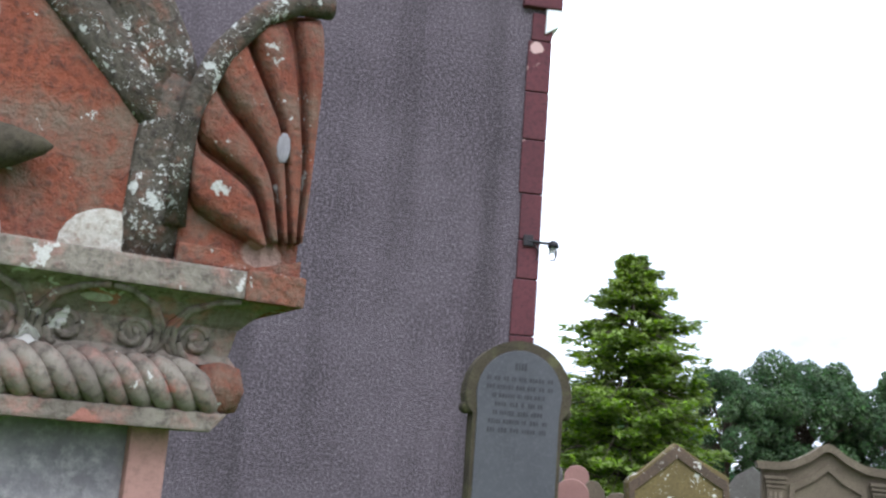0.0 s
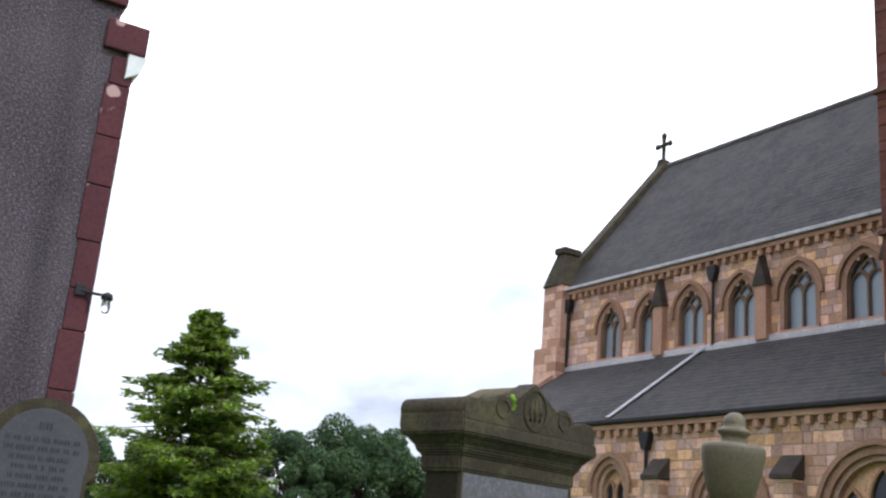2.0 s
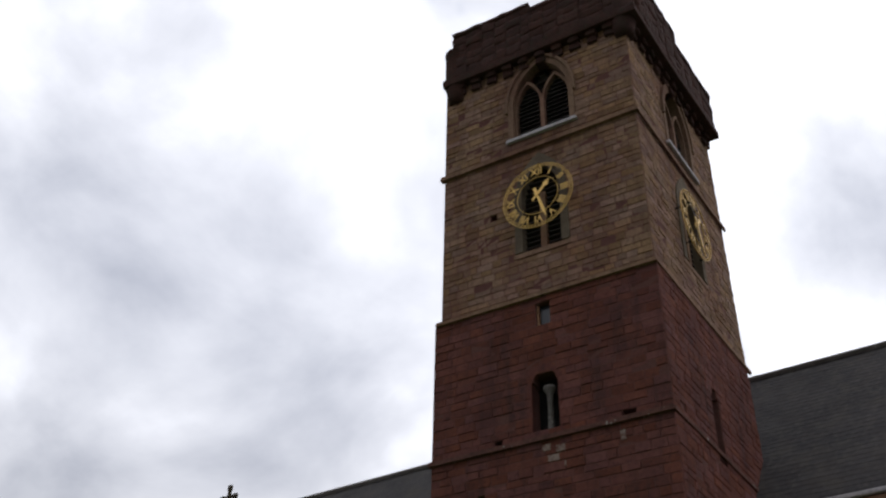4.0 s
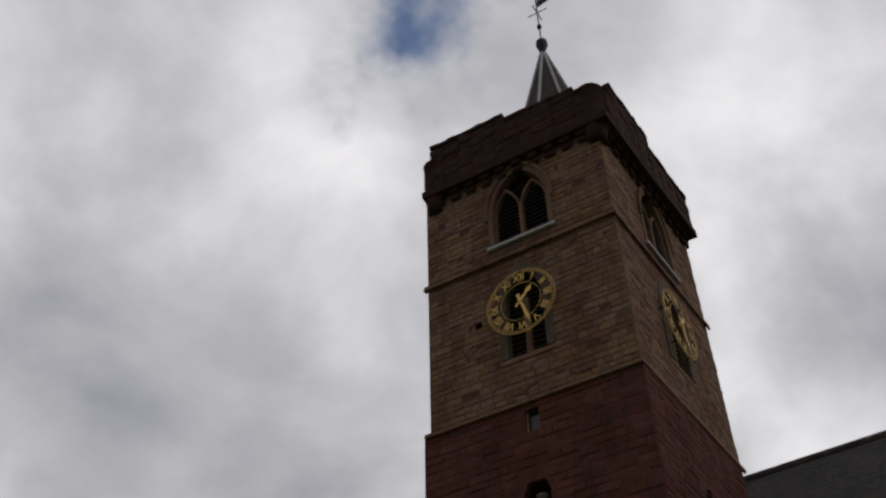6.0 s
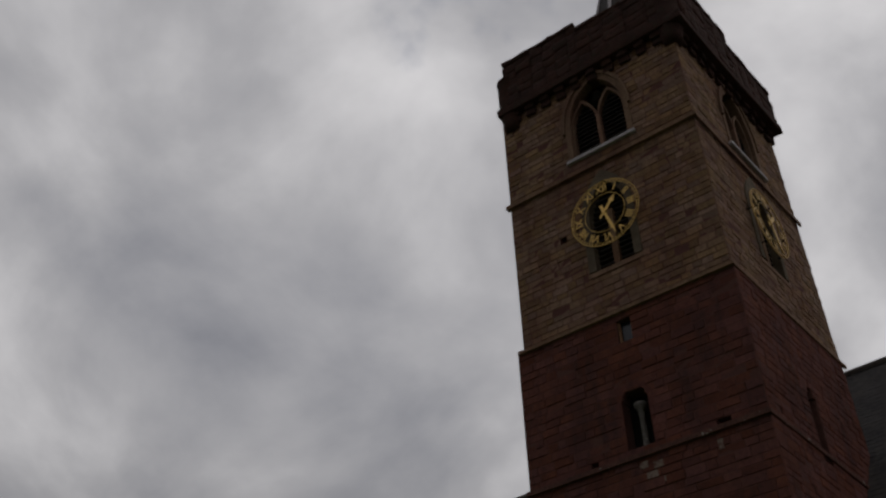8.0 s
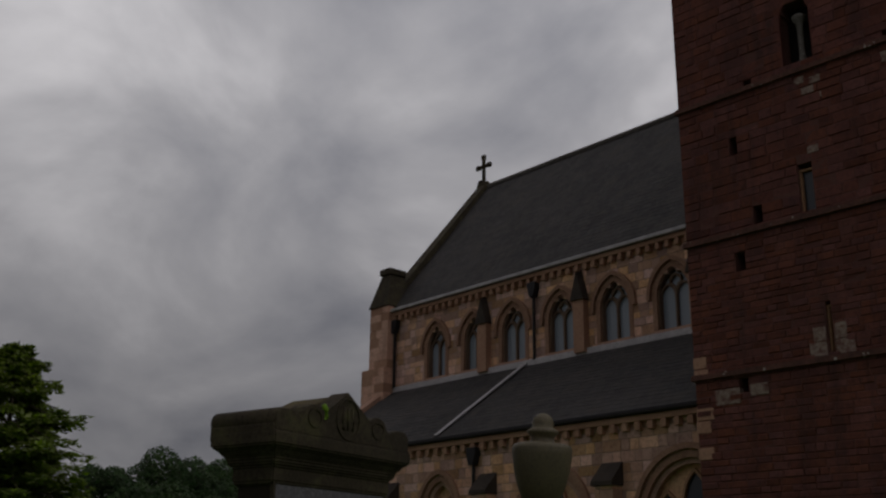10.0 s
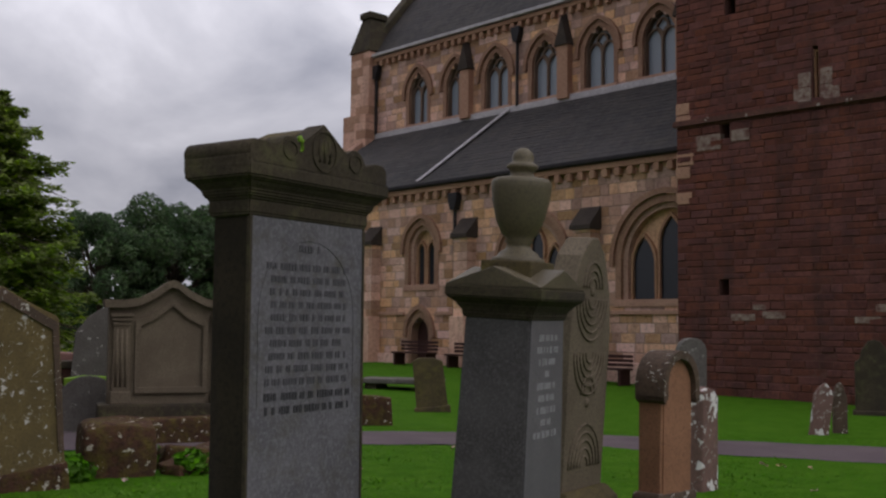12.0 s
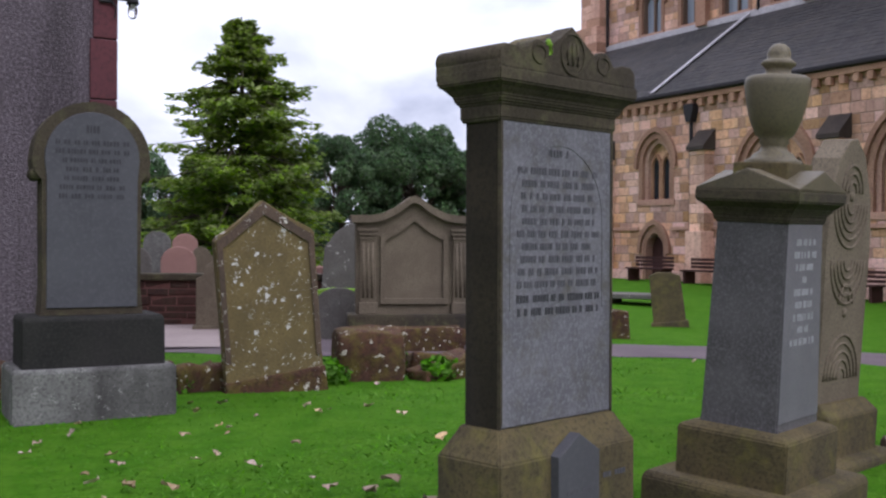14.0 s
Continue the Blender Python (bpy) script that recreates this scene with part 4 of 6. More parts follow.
def lancet_pair(parent, cx, half, z0, zs, rise, glass_mat, hood=True):
    """Two lancets under one arch with a spandrel plate, mullion, hood mould and sloped sill."""
    w = sub(parent, "window", pose(cx, 0, 0), "pointed two-light stone window")
    part("arch_order", band(arch(half - 0.14, z0, zs, rise - 0.14, 10), arch(half + 0.06, z0, zs, rise + 0.06, 10), -0.03, 0.22), "church_trim", w)
    part("inner_order", band(arch(half - 0.3, z0, zs, rise - 0.3, 10), arch(half - 0.12, z0, zs, rise - 0.12, 10), 0.1, 0.36), "church", w)
    if hood:
        part("hood_mould", band(arch(half + 0.08, zs - 0.15, zs, rise + 0.1, 10), arch(half + 0.22, zs - 0.15, zs, rise + 0.27, 10), -0.13, 0.02), "church_trim", w)
    # a stone plate fills the head; the lights stand in it
    part("spandrel", prism(arch(half - 0.28, z0, zs, rise - 0.28, 10), 0.33, 0.4), "church", w)
    count = 2 if half < 1.3 else 3
    pitch = (2 * half - 0.62) / count
    lh = pitch / 2 - 0.07
    for k in range(count):
        c = (k - (count - 1) / 2) * pitch
        zt = zs - 0.1 + (0.55 if count == 3 and k == 1 else 0.0)
        zt = min(zt, zs + rise * 0.45)
        up = lh * 2.0 if count == 3 else lh * 1.7
        part("light_frame", band([(x + c, z) for x, z in arch(lh - 0.02, z0 + 0.08, zt, up, 6)], [(x + c, z) for x, z in arch(lh + 0.05, z0 + 0.08, zt, up + 0.1, 6)], 0.2, 0.34), "church_trim", w)
        part("pane", prism([(x + c, z) for x, z in arch(lh, z0 + 0.08, zt, up + 0.02, 6)], 0.3, 0.325), glass_mat, w)
    part("sill", prism([(-half - 0.1, z0 - 0.14), (half + 0.1, z0 - 0.14), (half + 0.1, z0 + 0.08), (-half - 0.1, z0 + 0.08)], -0.06, 0.4, 0.02), "church_trim", w)
    # near-black sheet in place of the shaded aisle inside
    part("backing", box(-half, half, 0.6, 0.64, z0, zs + rise), "void_shade", w)
    return w


def traceried(parent, cx, half):
    """Two lights and a quatrefoil under a pointed arch."""
    z0, zs, rise = 9.95, 11.2, 1.0
    w = sub(parent, "window", pose(cx, 0, 0), "clerestory window with a quatrefoil head")
    part("arch_order", band(arch(half - 0.03, z0, zs, rise - 0.03, 10), arch(half + 0.16, z0, zs, rise + 0.16, 10), -0.03, 0.16), "church_trim", w)
    part("hood_mould", band(arch(half + 0.2, zs - 0.1, zs, rise + 0.2, 10), arch(half + 0.34, zs - 0.1, zs, rise + 0.36, 10), -0.14, 0.02), "church_trim", w)
    part("inner_order", band(arch(half - 0.09, z0, zs, rise - 0.09, 10), arch(half - 0.01, z0, zs, rise - 0.01, 10), 0.08, 0.34), "tracery", w)
    lh = (half - 0.11) / 2
    for s in (-1, 1):
        c = s * (lh + 0.03)
        part("light_frame", band([(x + c, z) for x, z in arch(lh - 0.015, z0 + 0.05, zs - 0.05, 0.42, 6)], [(x + c, z) for x, z in arch(lh + 0.035, z0 + 0.05, zs - 0.05, 0.5, 6)], 0.16, 0.3), "tracery", w)
    ring_o = [(0.27 * math.sin(2 * math.pi * i / 20), zs + 0.5 + 0.27 * math.cos(2 * math.pi * i / 20)) for i in range(21)]
    ring_i = [(((0.13 + 0.07 * abs(math.cos(2 * 2 * math.pi * i / 20 * 0.5 * 2)))) * math.sin(2 * math.pi * i / 20), zs + 0.5 + (0.13 + 0.07 * abs(math.cos(2 * math.pi * i / 20 * 2))) * math.cos(2 * math.pi * i / 20)) for i in range(21)]
    part("quatrefoil", band(ring_i, ring_o, 0.16, 0.3), "tracery", w)
    part("mullion", box(-0.04, 0.04, 0.14, 0.32, z0, zs + 0.28, 0.015), "tracery", w)
    part("pane", prism(arch(half - 0.1, z0, zs, rise - 0.1, 10), 0.26, 0.275), "glass_sky_sheen", w)
    part("sill", prism([(-half - 0.15, z0 - 0.13), (half + 0.15, z0 - 0.13), (half + 0.15, z0 + 0.02), (-half - 0.15, z0 + 0.02)], -0.07, 0.35, 0.02), "church_trim", w)
    # near-black sheet in place of the shaded nave inside
    part("backing", box(-half, half, 0.6, 0.64, z0, zs + rise), "void_shade", w)


for cx, h, z0, zs, r in A_WIN:
    lancet_pair(aisle, cx, h, z0, zs, r, "glass_dark")
for cx, h in C_WIN:
    traceried(cler, cx, h)
# the small door
d = sub(aisle, "door", pose(8.35, 0, 0), "dark red timber door in a pointed arch")
part("door_leaf", prism(arch(0.48, -0.5, 1.05, 0.66, 8), 0.3, 0.36), "wood_dark", d)
part("arch_order", band(arch(0.46, -0.5, 1.05, 0.62, 8), arch(0.62, -0.5, 1.05, 0.84, 8), -0.03, 0.3), "church_trim", d)
part("hood_mould", band(arch(0.68, 0.95, 1.05, 0.9, 8), arch(0.82, 0.95, 1.05, 1.08, 8), -0.13, 0.02), "church_trim", d)
# strings, plinth, eaves course, corbels, gutter
for a, b in ((0, 7.5), (9.2, 20.6)):
    part("string_course", prism([(a, 1.74), (b, 1.74), (b, 1.86), (a, 1.86)], -0.1, 0.02, 0.02), "church_trim", aisle)
part("string_course", prism([(20.6, 1.74), (A_LEN, 1.74), (A_LEN, 1.86), (20.6, 1.86)], -0.1, 0.02, 0.02), "church_trim", aisle)
for a, b in ((0, 7.7), (9.0, 20.6)):
    part("plinth", prism([(a, -0.6), (b, -0.6), (b, 0.35), (a, 0.35)], -0.14, 0.02, 0.03), "church", aisle)
part("eaves_course", box(0, A_LEN, -0.22, 0.5, 6.1, 6.28, 0.02), "church_trim", aisle)
for i in range(44):
    part("corbel", box(0.25 + i * 0.47, 0.45 + i * 0.47, -0.2, 0.02, 5.85, 6.1, 0.03), "church_trim", aisle)
part("gutter", box(-0.1, A_LEN, -0.36, -0.2, 6.3, 6.45, 0.04), "iron", aisle, "cast iron eaves gutter")
part("eaves_course", box(0, A_LEN, -0.24, 0.5, 13.1, 13.26, 0.02), "church_trim", cler)
for i in range(46):
    part("corbel", box(0.2 + i * 0.42, 0.38 + i * 0.42, -0.22, 0.02, 12.86, 13.1, 0.03), "church_trim", cler)
part("gutter", box(-0.1, A_LEN, -0.38, -0.22, 13.28, 13.42, 0.04), "lead", cler, "pale lead gutter")
part("lead_flashing", prism([(0.2, 9.6), (A_LEN, 9.6), (A_LEN, 9.86), (0.2, 9.86)], -0.16, 0.0, 0.03), "lead", cler, "pale lead flashing over the aisle roof")
for x, top in ((5.75, 5.1), (10.85, 5.1), (16.15, 5.05), (1.0, 5.1), (21.7, 5.1)):
    b = sub(aisle, "buttress", pose(x, 0, 0), "stepped sandstone buttress with a sloped cap")
    bm, z = bmesh.new(), -0.6
    while z < top - 0.76:
        h = min(0.32, top - 0.75 - z)
        cut = random.Random(int(z * 50) + int(x * 9)).uniform(-0.2, 0.2)
        add_box(bm, -0.34, cut - 0.005, -0.45, 0.02, z + 0.005, z + h - 0.005, 0.012); add_box(bm, cut + 0.005, 0.34, -0.45, 0.02, z + 0.005, z + h - 0.005, 0.012)
        z += h
    part("shaft", bm, "church", b)
    bm = bmesh.new()
    vs = [bm.verts.new(c) for c in ((-0.4, -0.56, top - 0.75), (0.4, -0.56, top - 0.75), (0.4, 0.02, top - 0.75), (-0.4, 0.02, top - 0.75),
                                    (-0.4, -0.56, top - 0.62), (0.4, -0.56, top - 0.62), (0.4, 0.02, top), (-0.4, 0.02, top))]
    for qd in ((3, 2, 1, 0), (4, 5, 6, 7), (0, 1, 5, 4), (1, 2, 6, 5), (2, 3, 7, 6), (3, 0, 4, 7)):
        bm.faces.new([vs[i] for i in qd])
    part("sloped_cap", bm, "black_cap", b)
    part("foot", box(-0.38, 0.38, -0.6, -0.02, -0.6, 1.7, 0.04), "church", b)
for x in (6.55, 11.75, 16.95):
    b = sub(cler, "buttress", pose(x, 0, 0), "slim clerestory buttress with a gabled head")
    part("shaft", box(-0.26, 0.26, -0.3, 0.02, 9.7, 11.9, 0.02), "church_trim", b)
    bm = bmesh.new()
    vs = [bm.verts.new(c) for c in ((-0.32, -0.38, 11.7), (0.32, -0.38, 11.7), (0.32, 0.0, 11.7), (-0.32, 0.0, 11.7), (0, -0.38, 12.75), (0, 0.0, 12.95))]
    for qd in ((3, 2, 1, 0), (0, 1, 4), (1, 2, 5, 4), (2, 3, 5), (3, 0, 4, 5)):
        bm.faces.new([vs[i] for i in qd])
    part("gabled_head", bm, "black_cap", b)
for fr, x, z0, z1 in ((aisle, 10.25, 0.0, 5.95), (cler, 9.35, 9.8, 12.9), (cler, 0.75, 9.8, 12.9), (aisle, 19.9, 0.0, 5.7)):
    p = sub(fr, "downpipe", pose(x, -0.14, 0), "dark cast iron downpipe with a hopper head")
    part("pipe", tube([(0, 0, z0), (0, 0, z1 - 0.4)], 0.06, 8), "iron", p)
    part("hopper", prism([(-0.1, z1 - 0.6), (0.1, z1 - 0.6), (0.22, z1 - 0.25), (0.22, z1), (-0.22, z1), (-0.22, z1 - 0.25)], -0.16, 0.12, 0.02), "iron", p)


def slate_slope(name, parent, y0, y1, xa, za, xb, zb, course=0.28, seed=1):
    """Rows of overlapping slates up a slope from (xa, za) to (xb, zb), along y."""
    rnd = random.Random(seed)
    verts, faces = [], []
    ln = math.hypot(xb - xa, zb - za)
    ux, uz = (xb - xa) / ln, (zb - za) / ln
    nx, nz = -uz * (1 if ux > 0 else -1), abs(ux)
    rows = int(ln / course)
    for i in range(rows):
        s0, s1 = i * ln / rows, (i + 1.15) * ln / rows
        y = y0 - rnd.uniform(0, 0.4)
        while y < y1:
            w = rnd.uniform(0.5, 0.9)
            a, b = max(y, y0), min(y + w - 0.012, y1)
            if b - a > 0.03:
                lift = 0.013 + rnd.uniform(-0.003, 0.004)
                k = len(verts)
                for s, t in ((s0, lift), (s1, 0.006)):
                    for yy in (a, b):
                        verts.append((xa + ux * s + nx * t, yy, za + uz * s + nz * t))
                for yy in (a, b):
                    verts.append((xa + ux * s0, yy, za + uz * s0))
                faces += [(k, k + 1, k + 3, k + 2), (k + 4, k + 5, k + 1, k)]
            y += w
    deck = [(xa, y0, za), (xa, y1, za), (xb, y1, zb), (xb, y0, zb)]
    deck += [(x - nx * 0.2, y, z - nz * 0.2) for x, y, z in deck]
    ob = from_lists(name, deck, [(0, 1, 2, 3), (7, 6, 5, 4), (0, 4, 5, 1), (1, 5, 6, 2), (2, 6, 7, 3), (3, 7, 4, 0)], "slate", parent, "dark grey slate roof slope")
    tagged(from_lists("slating", verts, faces, "slate", ob), kind="stuff")
    return ob


Y_E = YW - A_LEN
slate_slope("aisle_roof", church, Y_E, YW, XA - 0.3, 6.42, XC, 9.72, seed=2)
slate_slope("nave_roof_south", church, Y_E, YW + 0.1, XC - 0.28, 13.35, XR, ZR, seed=3)
slate_slope("nave_roof_north", church, Y_E, YW + 0.1, 2 * XR - XC + 0.28, 13.35, XR, ZR, course=1.0, seed=4)
part("ridge_tiles", tube([(XR, Y_E, ZR + 0.02), (XR, YW + 0.1, ZR + 0.02)], 0.13, 8), "grey_stone", church)
# slanting lead strip on the aisle roof
bm = bmesh.new()
a, b = Vector((XA - 0.25, 28.2, 6.52)), Vector((XC - 0.05, 27.9, 9.8))
for off in (0,):
    vs = [bm.verts.new(a + Vector((0, -0.09, 0))), bm.verts.new(a + Vector((0, 0.09, 0))), bm.verts.new(b + Vector((0, 0.09, 0))), bm.verts.new(b + Vector((0, -0.09, 0)))]
    f = bm.faces.new(vs)
    bmesh.ops.extrude_face_region(bm, geom=[f])
    bm.verts.ensure_lookup_table()
    for v in bm.verts[4:]:
        v.co += Vector((-0.02, 0, 0.025))
part("lead_strip", bm, "lead", church, "pale lead strip up the aisle roof")
# west gable with coping, cross and corner turret
part("west_gable", prism([(XC, -0.7), (2 * XR - XC, -0.7), (2 * XR - XC, 13.2), (XR, ZR - 0.1), (XC, 13.2)], YW - 0.6, YW + 0.2), "church", church)
part("aisle_end_wall", prism([(XA, -0.7), (XC, -0.7), (XC, 9.7), (XA, 6.4)], YW - 0.5, YW), "church", church)
part("aisle_end_coping", prism([(XA - 0.4, 6.3), (XC, 9.7), (XC, 9.95), (XA - 0.4, 6.6)], YW - 0.35, YW + 0.1, 0.02), "church_trim", church)
part("east_end_wall", prism([(XC, -0.7), (2 * XR - XC, -0.7), (2 * XR - XC, 13.2), (XR, ZR - 0.1), (XC, 13.2)], Y_E, Y_E + 0.6), "church", church)
part("north_wall", box(2 * XR - XC - 0.7, 2 * XR - XC, Y_E, YW, -0.7, 13.3), "church", church)
part("gable_coping", prism([(XC - 0.45, 13.2), (XR, ZR - 0.05), (XR, ZR + 0.35), (XC - 0.45, 13.65)], YW - 0.25, YW + 0.35, 0.03), "dark_stone", church)
part("gable_coping", prism([(2 * XR - XC + 0.45, 13.2), (XR, ZR - 0.05), (XR, ZR + 0.35), (2 * XR - XC + 0.45, 13.65)], YW - 0.25, YW + 0.35, 0.03), "dark_stone", church)
cr = sub(church, "gable_cross", pose(XR, YW + 0.1, ZR - 20.7), "stone cross finial on the gable")
part("cross_base", prism([(-0.45, 20.4), (0.45, 20.4), (0.16, 21.1), (-0.16, 21.1)], -0.25, 0.25, 0.03), "dark_stone", cr)
bm = box(-0.08, 0.08, -0.07, 0.07, 21.1, 22.5, 0.02)
add_box(bm, -0.45, 0.45, -0.07, 0.07, 21.85, 22.01, 0.02)
for cx, cz in ((-0.42, 21.93), (0.42, 21.93), (0, 22.45)):
    add_box(bm, cx - 0.13, cx + 0.13, -0.08, 0.08, cz - 0.13, cz + 0.13, 0.05)
part("cross_arms", bm, "dark_stone", cr)
cr.rotation_euler = (0, 0, radians(90))
tu = sub(church, "corner_turret", pose(XC + 0.25, YW + 0.1, 0), "square corner buttress with a steep stone cap")
part("turret_shaft", box(-0.72, 0.72, -0.52, 0.72, -0.6, 13.6), "mortar", tu)
part("turret_lower", box(-0.92, 0.92, -0.57, 0.97, -0.6, 10.6), "mortar", tu)
rt = random.Random(31)
z = -0.6
while z < 13.5:
    h = min(rt.uniform(0.3, 0.42), 13.6 - z)
    wx, y0_, y1_ = (0.95, -0.6, 1.0) if z < 10.4 else (0.75, -0.55, 0.75)
    cut = rt.uniform(-0.3, 0.4)
    part("turret_stone", box(-wx, 0.02, y0_, cut, z + 0.006, z + h - 0.006, 0.012), "church" if rt.random() < 0.6 else "church_trim", tu)
    part("turret_stone", box(-wx, 0.02, cut + 0.012, y1_, z + 0.006, z + h - 0.006, 0.012), "church" if rt.random() < 0.6 else "church_trim", tu)
    z += h
part("turret_cap", box(-0.82, 0.82, -0.62, 0.82, 13.6, 15.2, 0.02, 0.42), "dark_stone", tu)
part("turret_top", box(-0.5, 0.5, -0.28, 0.48, 15.2, 15.5, 0.03), "dark_stone", tu)

# ---- the harled hall ----
HF = pose(-6.55, 11.2, 0, 0, 0, -1.5)   # its corner stands at x = 9 of this frame
hall = thing("harled_hall", "grey harled gable wall with red painted quoins and crow steps", "building", HF)
bm = bmesh.new()
out = [(0, -0.5), (9, -0.5), (9, 6.35)]
x, z = 9.0, 6.35
while x > 4.7:
    out += [(x, z + 0.32), (x - 0.2, z + 0.32)]
    x, z = x - 0.2, z + 0.32
out += [(4.5 - (px - 4.5), pz) for px, pz in out[::-1] if px > 4.5 and pz > 0]
out = [p for i, p in enumerate(out) if p not in out[:i]]
part("gable_wall", prism(out, 0, 8.0), "harl", hall)
rh = random.Random(5)
z = -0.2
while z < 6.2:
    h = rh.uniform(0.42, 0.62)
    part("quoin", box(9 - (0.2 if int(z * 3) % 2 else 0.23), 9.035, -0.03, 0.3, z + 0.006, min(z + h, 6.3) - 0.006, 0.012), "quoin", hall)
    z += h
x, z = 9.0, 6.35
for k in range(14):
    part("crow_step", box(x - 0.32, x + (0.13 if k == 0 else 0.05), -0.08, 0.35, z + (0.0 if k == 0 else 0.2), z + 0.34, 0.02), "quoin", hall)
    x, z = x - 0.2, z + 0.32
part("skew_corbel", prism([(8.95, 6.05), (9.1, 6.15), (9.16, 6.35), (8.95, 6.35)], -0.06, 0.35, 0.01), "white_paint", hall, "chipped white skew corbel")
lamp = thing("wall_lamp", "clear glass lantern on a black wall bracket", "lamp", HF @ pose(8.97, -0.02, 3.675) @ Matrix.Diagonal((0.75, 0.75, 0.75, 1)))
part("bracket", tube([(-0.12, -0.04, 0.02), (0.1, -0.06, 0.0), (0.27, -0.06, 0.0)], 0.022, 8), "iron", lamp)
part("back_plate", box(-0.16, -0.02, -0.06, 0.0, -0.06, 0.1, 0.01), "iron", lamp)
part("cap", lathe([(0.02, 0.05), (0.07, 0.02), (0.085, -0.05), (0.06, -0.06)], 16, 0.27, -0.06), "iron", lamp, "", True)
part("glass_globe", lathe([(0.055, -0.06), (0.065, -0.14), (0.06, -0.2), (0.03, -0.245), (0.005, -0.25)], 16, 0.27, -0.06), "clear", lamp, "", True)
part("socket", lathe([(0.02, -0.06), (0.022, -0.11), (0.015, -0.12)], 10, 0.27, -0.06), "white_paint", lamp, "", True)
part("cable", tube([(-0.02, -0.05, -0.02), (0.06, -0.05, -0.12), (0.04, -0.03, -0.25)], 0.014, 6), "iron", lamp)

# ---- gravestones ----
def writing(parent, lines, x0, x1, z0, z1, y, mat, seed, height=0.5, ragged=0.25):
    """Unreadable lines of lettering: rows of short bars."""
    rnd = random.Random(seed)
    step = (z1 - z0) / lines
    for i in range(lines):
        bm = bmesh.new()
        z = z1 - (i + 0.5) * step
        trim = rnd.uniform(0, ragged) * (x1 - x0) / 2
        x = x0 + trim
        while x < x1 - trim - 0.01:
            w = min(rnd.uniform(0.25, 1.2) * step * 1.6, x1 - trim - x)
            xx = x
            while xx < x + w - 0.006:
                lw = step * rnd.uniform(0.14, 0.3)
                hh = step * height * rnd.uniform(0.8, 1.0)
                add_box(bm, xx, min(xx + lw, x + w), y - 0.0025, y + 0.003, z - hh / 2, z + hh / 2)
                xx += lw + step * 0.12
            x += w + step * 0.35
        if len(bm.verts):
            tagged(part("writing", bm, mat, parent), kind="stuff")
        else:
            bm.free()


def moulded(name, rows, parent, mat, cx=0, cy=0, label=""):
    """Stacked square section: rows of (half width, half depth, z), from the foot up."""
    bm = bmesh.new()
    rings = [[bm.verts.new((cx + sx * w, cy + sy * d, z)) for sx, sy in ((-1, -1), (1, -1), (1, 1), (-1, 1))] for w, d, z in rows]
    for a, b in zip(rings, rings[1:]):
        for i in range(4):
            bm.faces.new((a[i], a[(i + 1) % 4], b[(i + 1) % 4], b[i]))
    bm.faces.new(rings[0][::-1]); bm.faces.new(rings[-1])
    bmesh.ops.bevel(bm, geom=list(bm.edges), offset=0.006, segments=2, affect="EDGES")
    return part(name, bm, mat, parent, label)


def jog(ob, amount, scale, seed):
    """Wear: nudges a dense mesh."""
    for v in ob.data.vertices:
        v.co += Vector(noise.noise_vector(v.co * scale + Vector((seed, 0, 0)))) * amount


# the tall monument with a pedimented cap
A = thing("pedimented_gravestone", "tall grey granite gravestone in a brown sandstone frame with pediment", "gravestone", pose(2.597, 3.697, 0, 0, -0.16, 14.4))
moulded("plinth", [(0.43, 0.168, -0.1), (0.43, 0.168, 0.425), (0.422, 0.16, 0.437), (0.372, 0.11, 0.53), (0.366, 0.104, 0.545)], A, "mossy_stone", 0, 0.085)
part("shaft", box(-0.354, 0.354, 0.0, 0.177, 0.5, 1.76, 0.012), "shaded_shaft_stone", A)
part("panel", box(-0.35, 0.35, -0.012, 0.02, 0.548, 1.75, 0.006), "grey_granite", A, "grey granite panel with rows of worn lettering")
bm = band([(-0.285, 1.0)] + [(-0.285 * math.cos(math.pi * i / 16), 1.36 + 0.3 * math.sin(math.pi * i / 16)) for i in range(17)] + [(0.285, 1.0)],
          [(-0.3, 1.0)] + [(-0.3 * math.cos(math.pi * i / 16), 1.36 + 0.314 * math.sin(math.pi * i / 16)) for i in range(17)] + [(0.3, 1.0)], -0.0145, 0.0)
part("panel_arch", bm, "grey_granite", A)
writing(A, 1, -0.075, 0.075, 1.6, 1.652, -0.0125, "letter", 2, 0.6, 0.1)
writing(A, 10, -0.265, 0.27, 1.075, 1.575, -0.0125, "letter", 3, 0.58, 0.16)
writing(A, 2, -0.27, 0.28, 0.965, 1.07, -0.0125, "letter_faint", 5, 0.6, 0.06)
part("panel_edge", band([(-0.344, 0.562), (-0.344, 1.74), (0.344, 1.74), (0.344, 0.562)], [(-0.356, 0.542), (-0.356, 1.752), (0.356, 1.752), (0.356, 0.542)], -0.017, 0.0), "dark_stone", A)
moulded("cap_moulding", [(0.358, 0.093, 1.73), (0.37, 0.108, 1.744), (0.37, 0.108, 1.802), (0.388, 0.126, 1.812), (0.388, 0.126, 1.832), (0.4, 0.136, 1.842), (0.418, 0.154, 1.866), (0.438, 0.172, 1.876), (0.438, 0.172, 1.928), (0.432, 0.166, 1.934)], A, "dark_stone", 0, 0.087)
ped = [(-0.428, 1.93), (-0.428, 1.985)] + [(-0.36 - 0.068 * math.cos(math.pi * i / 8), 1.985 + 0.032 * math.sin(math.pi * i / 8)) for i in range(1, 7)]
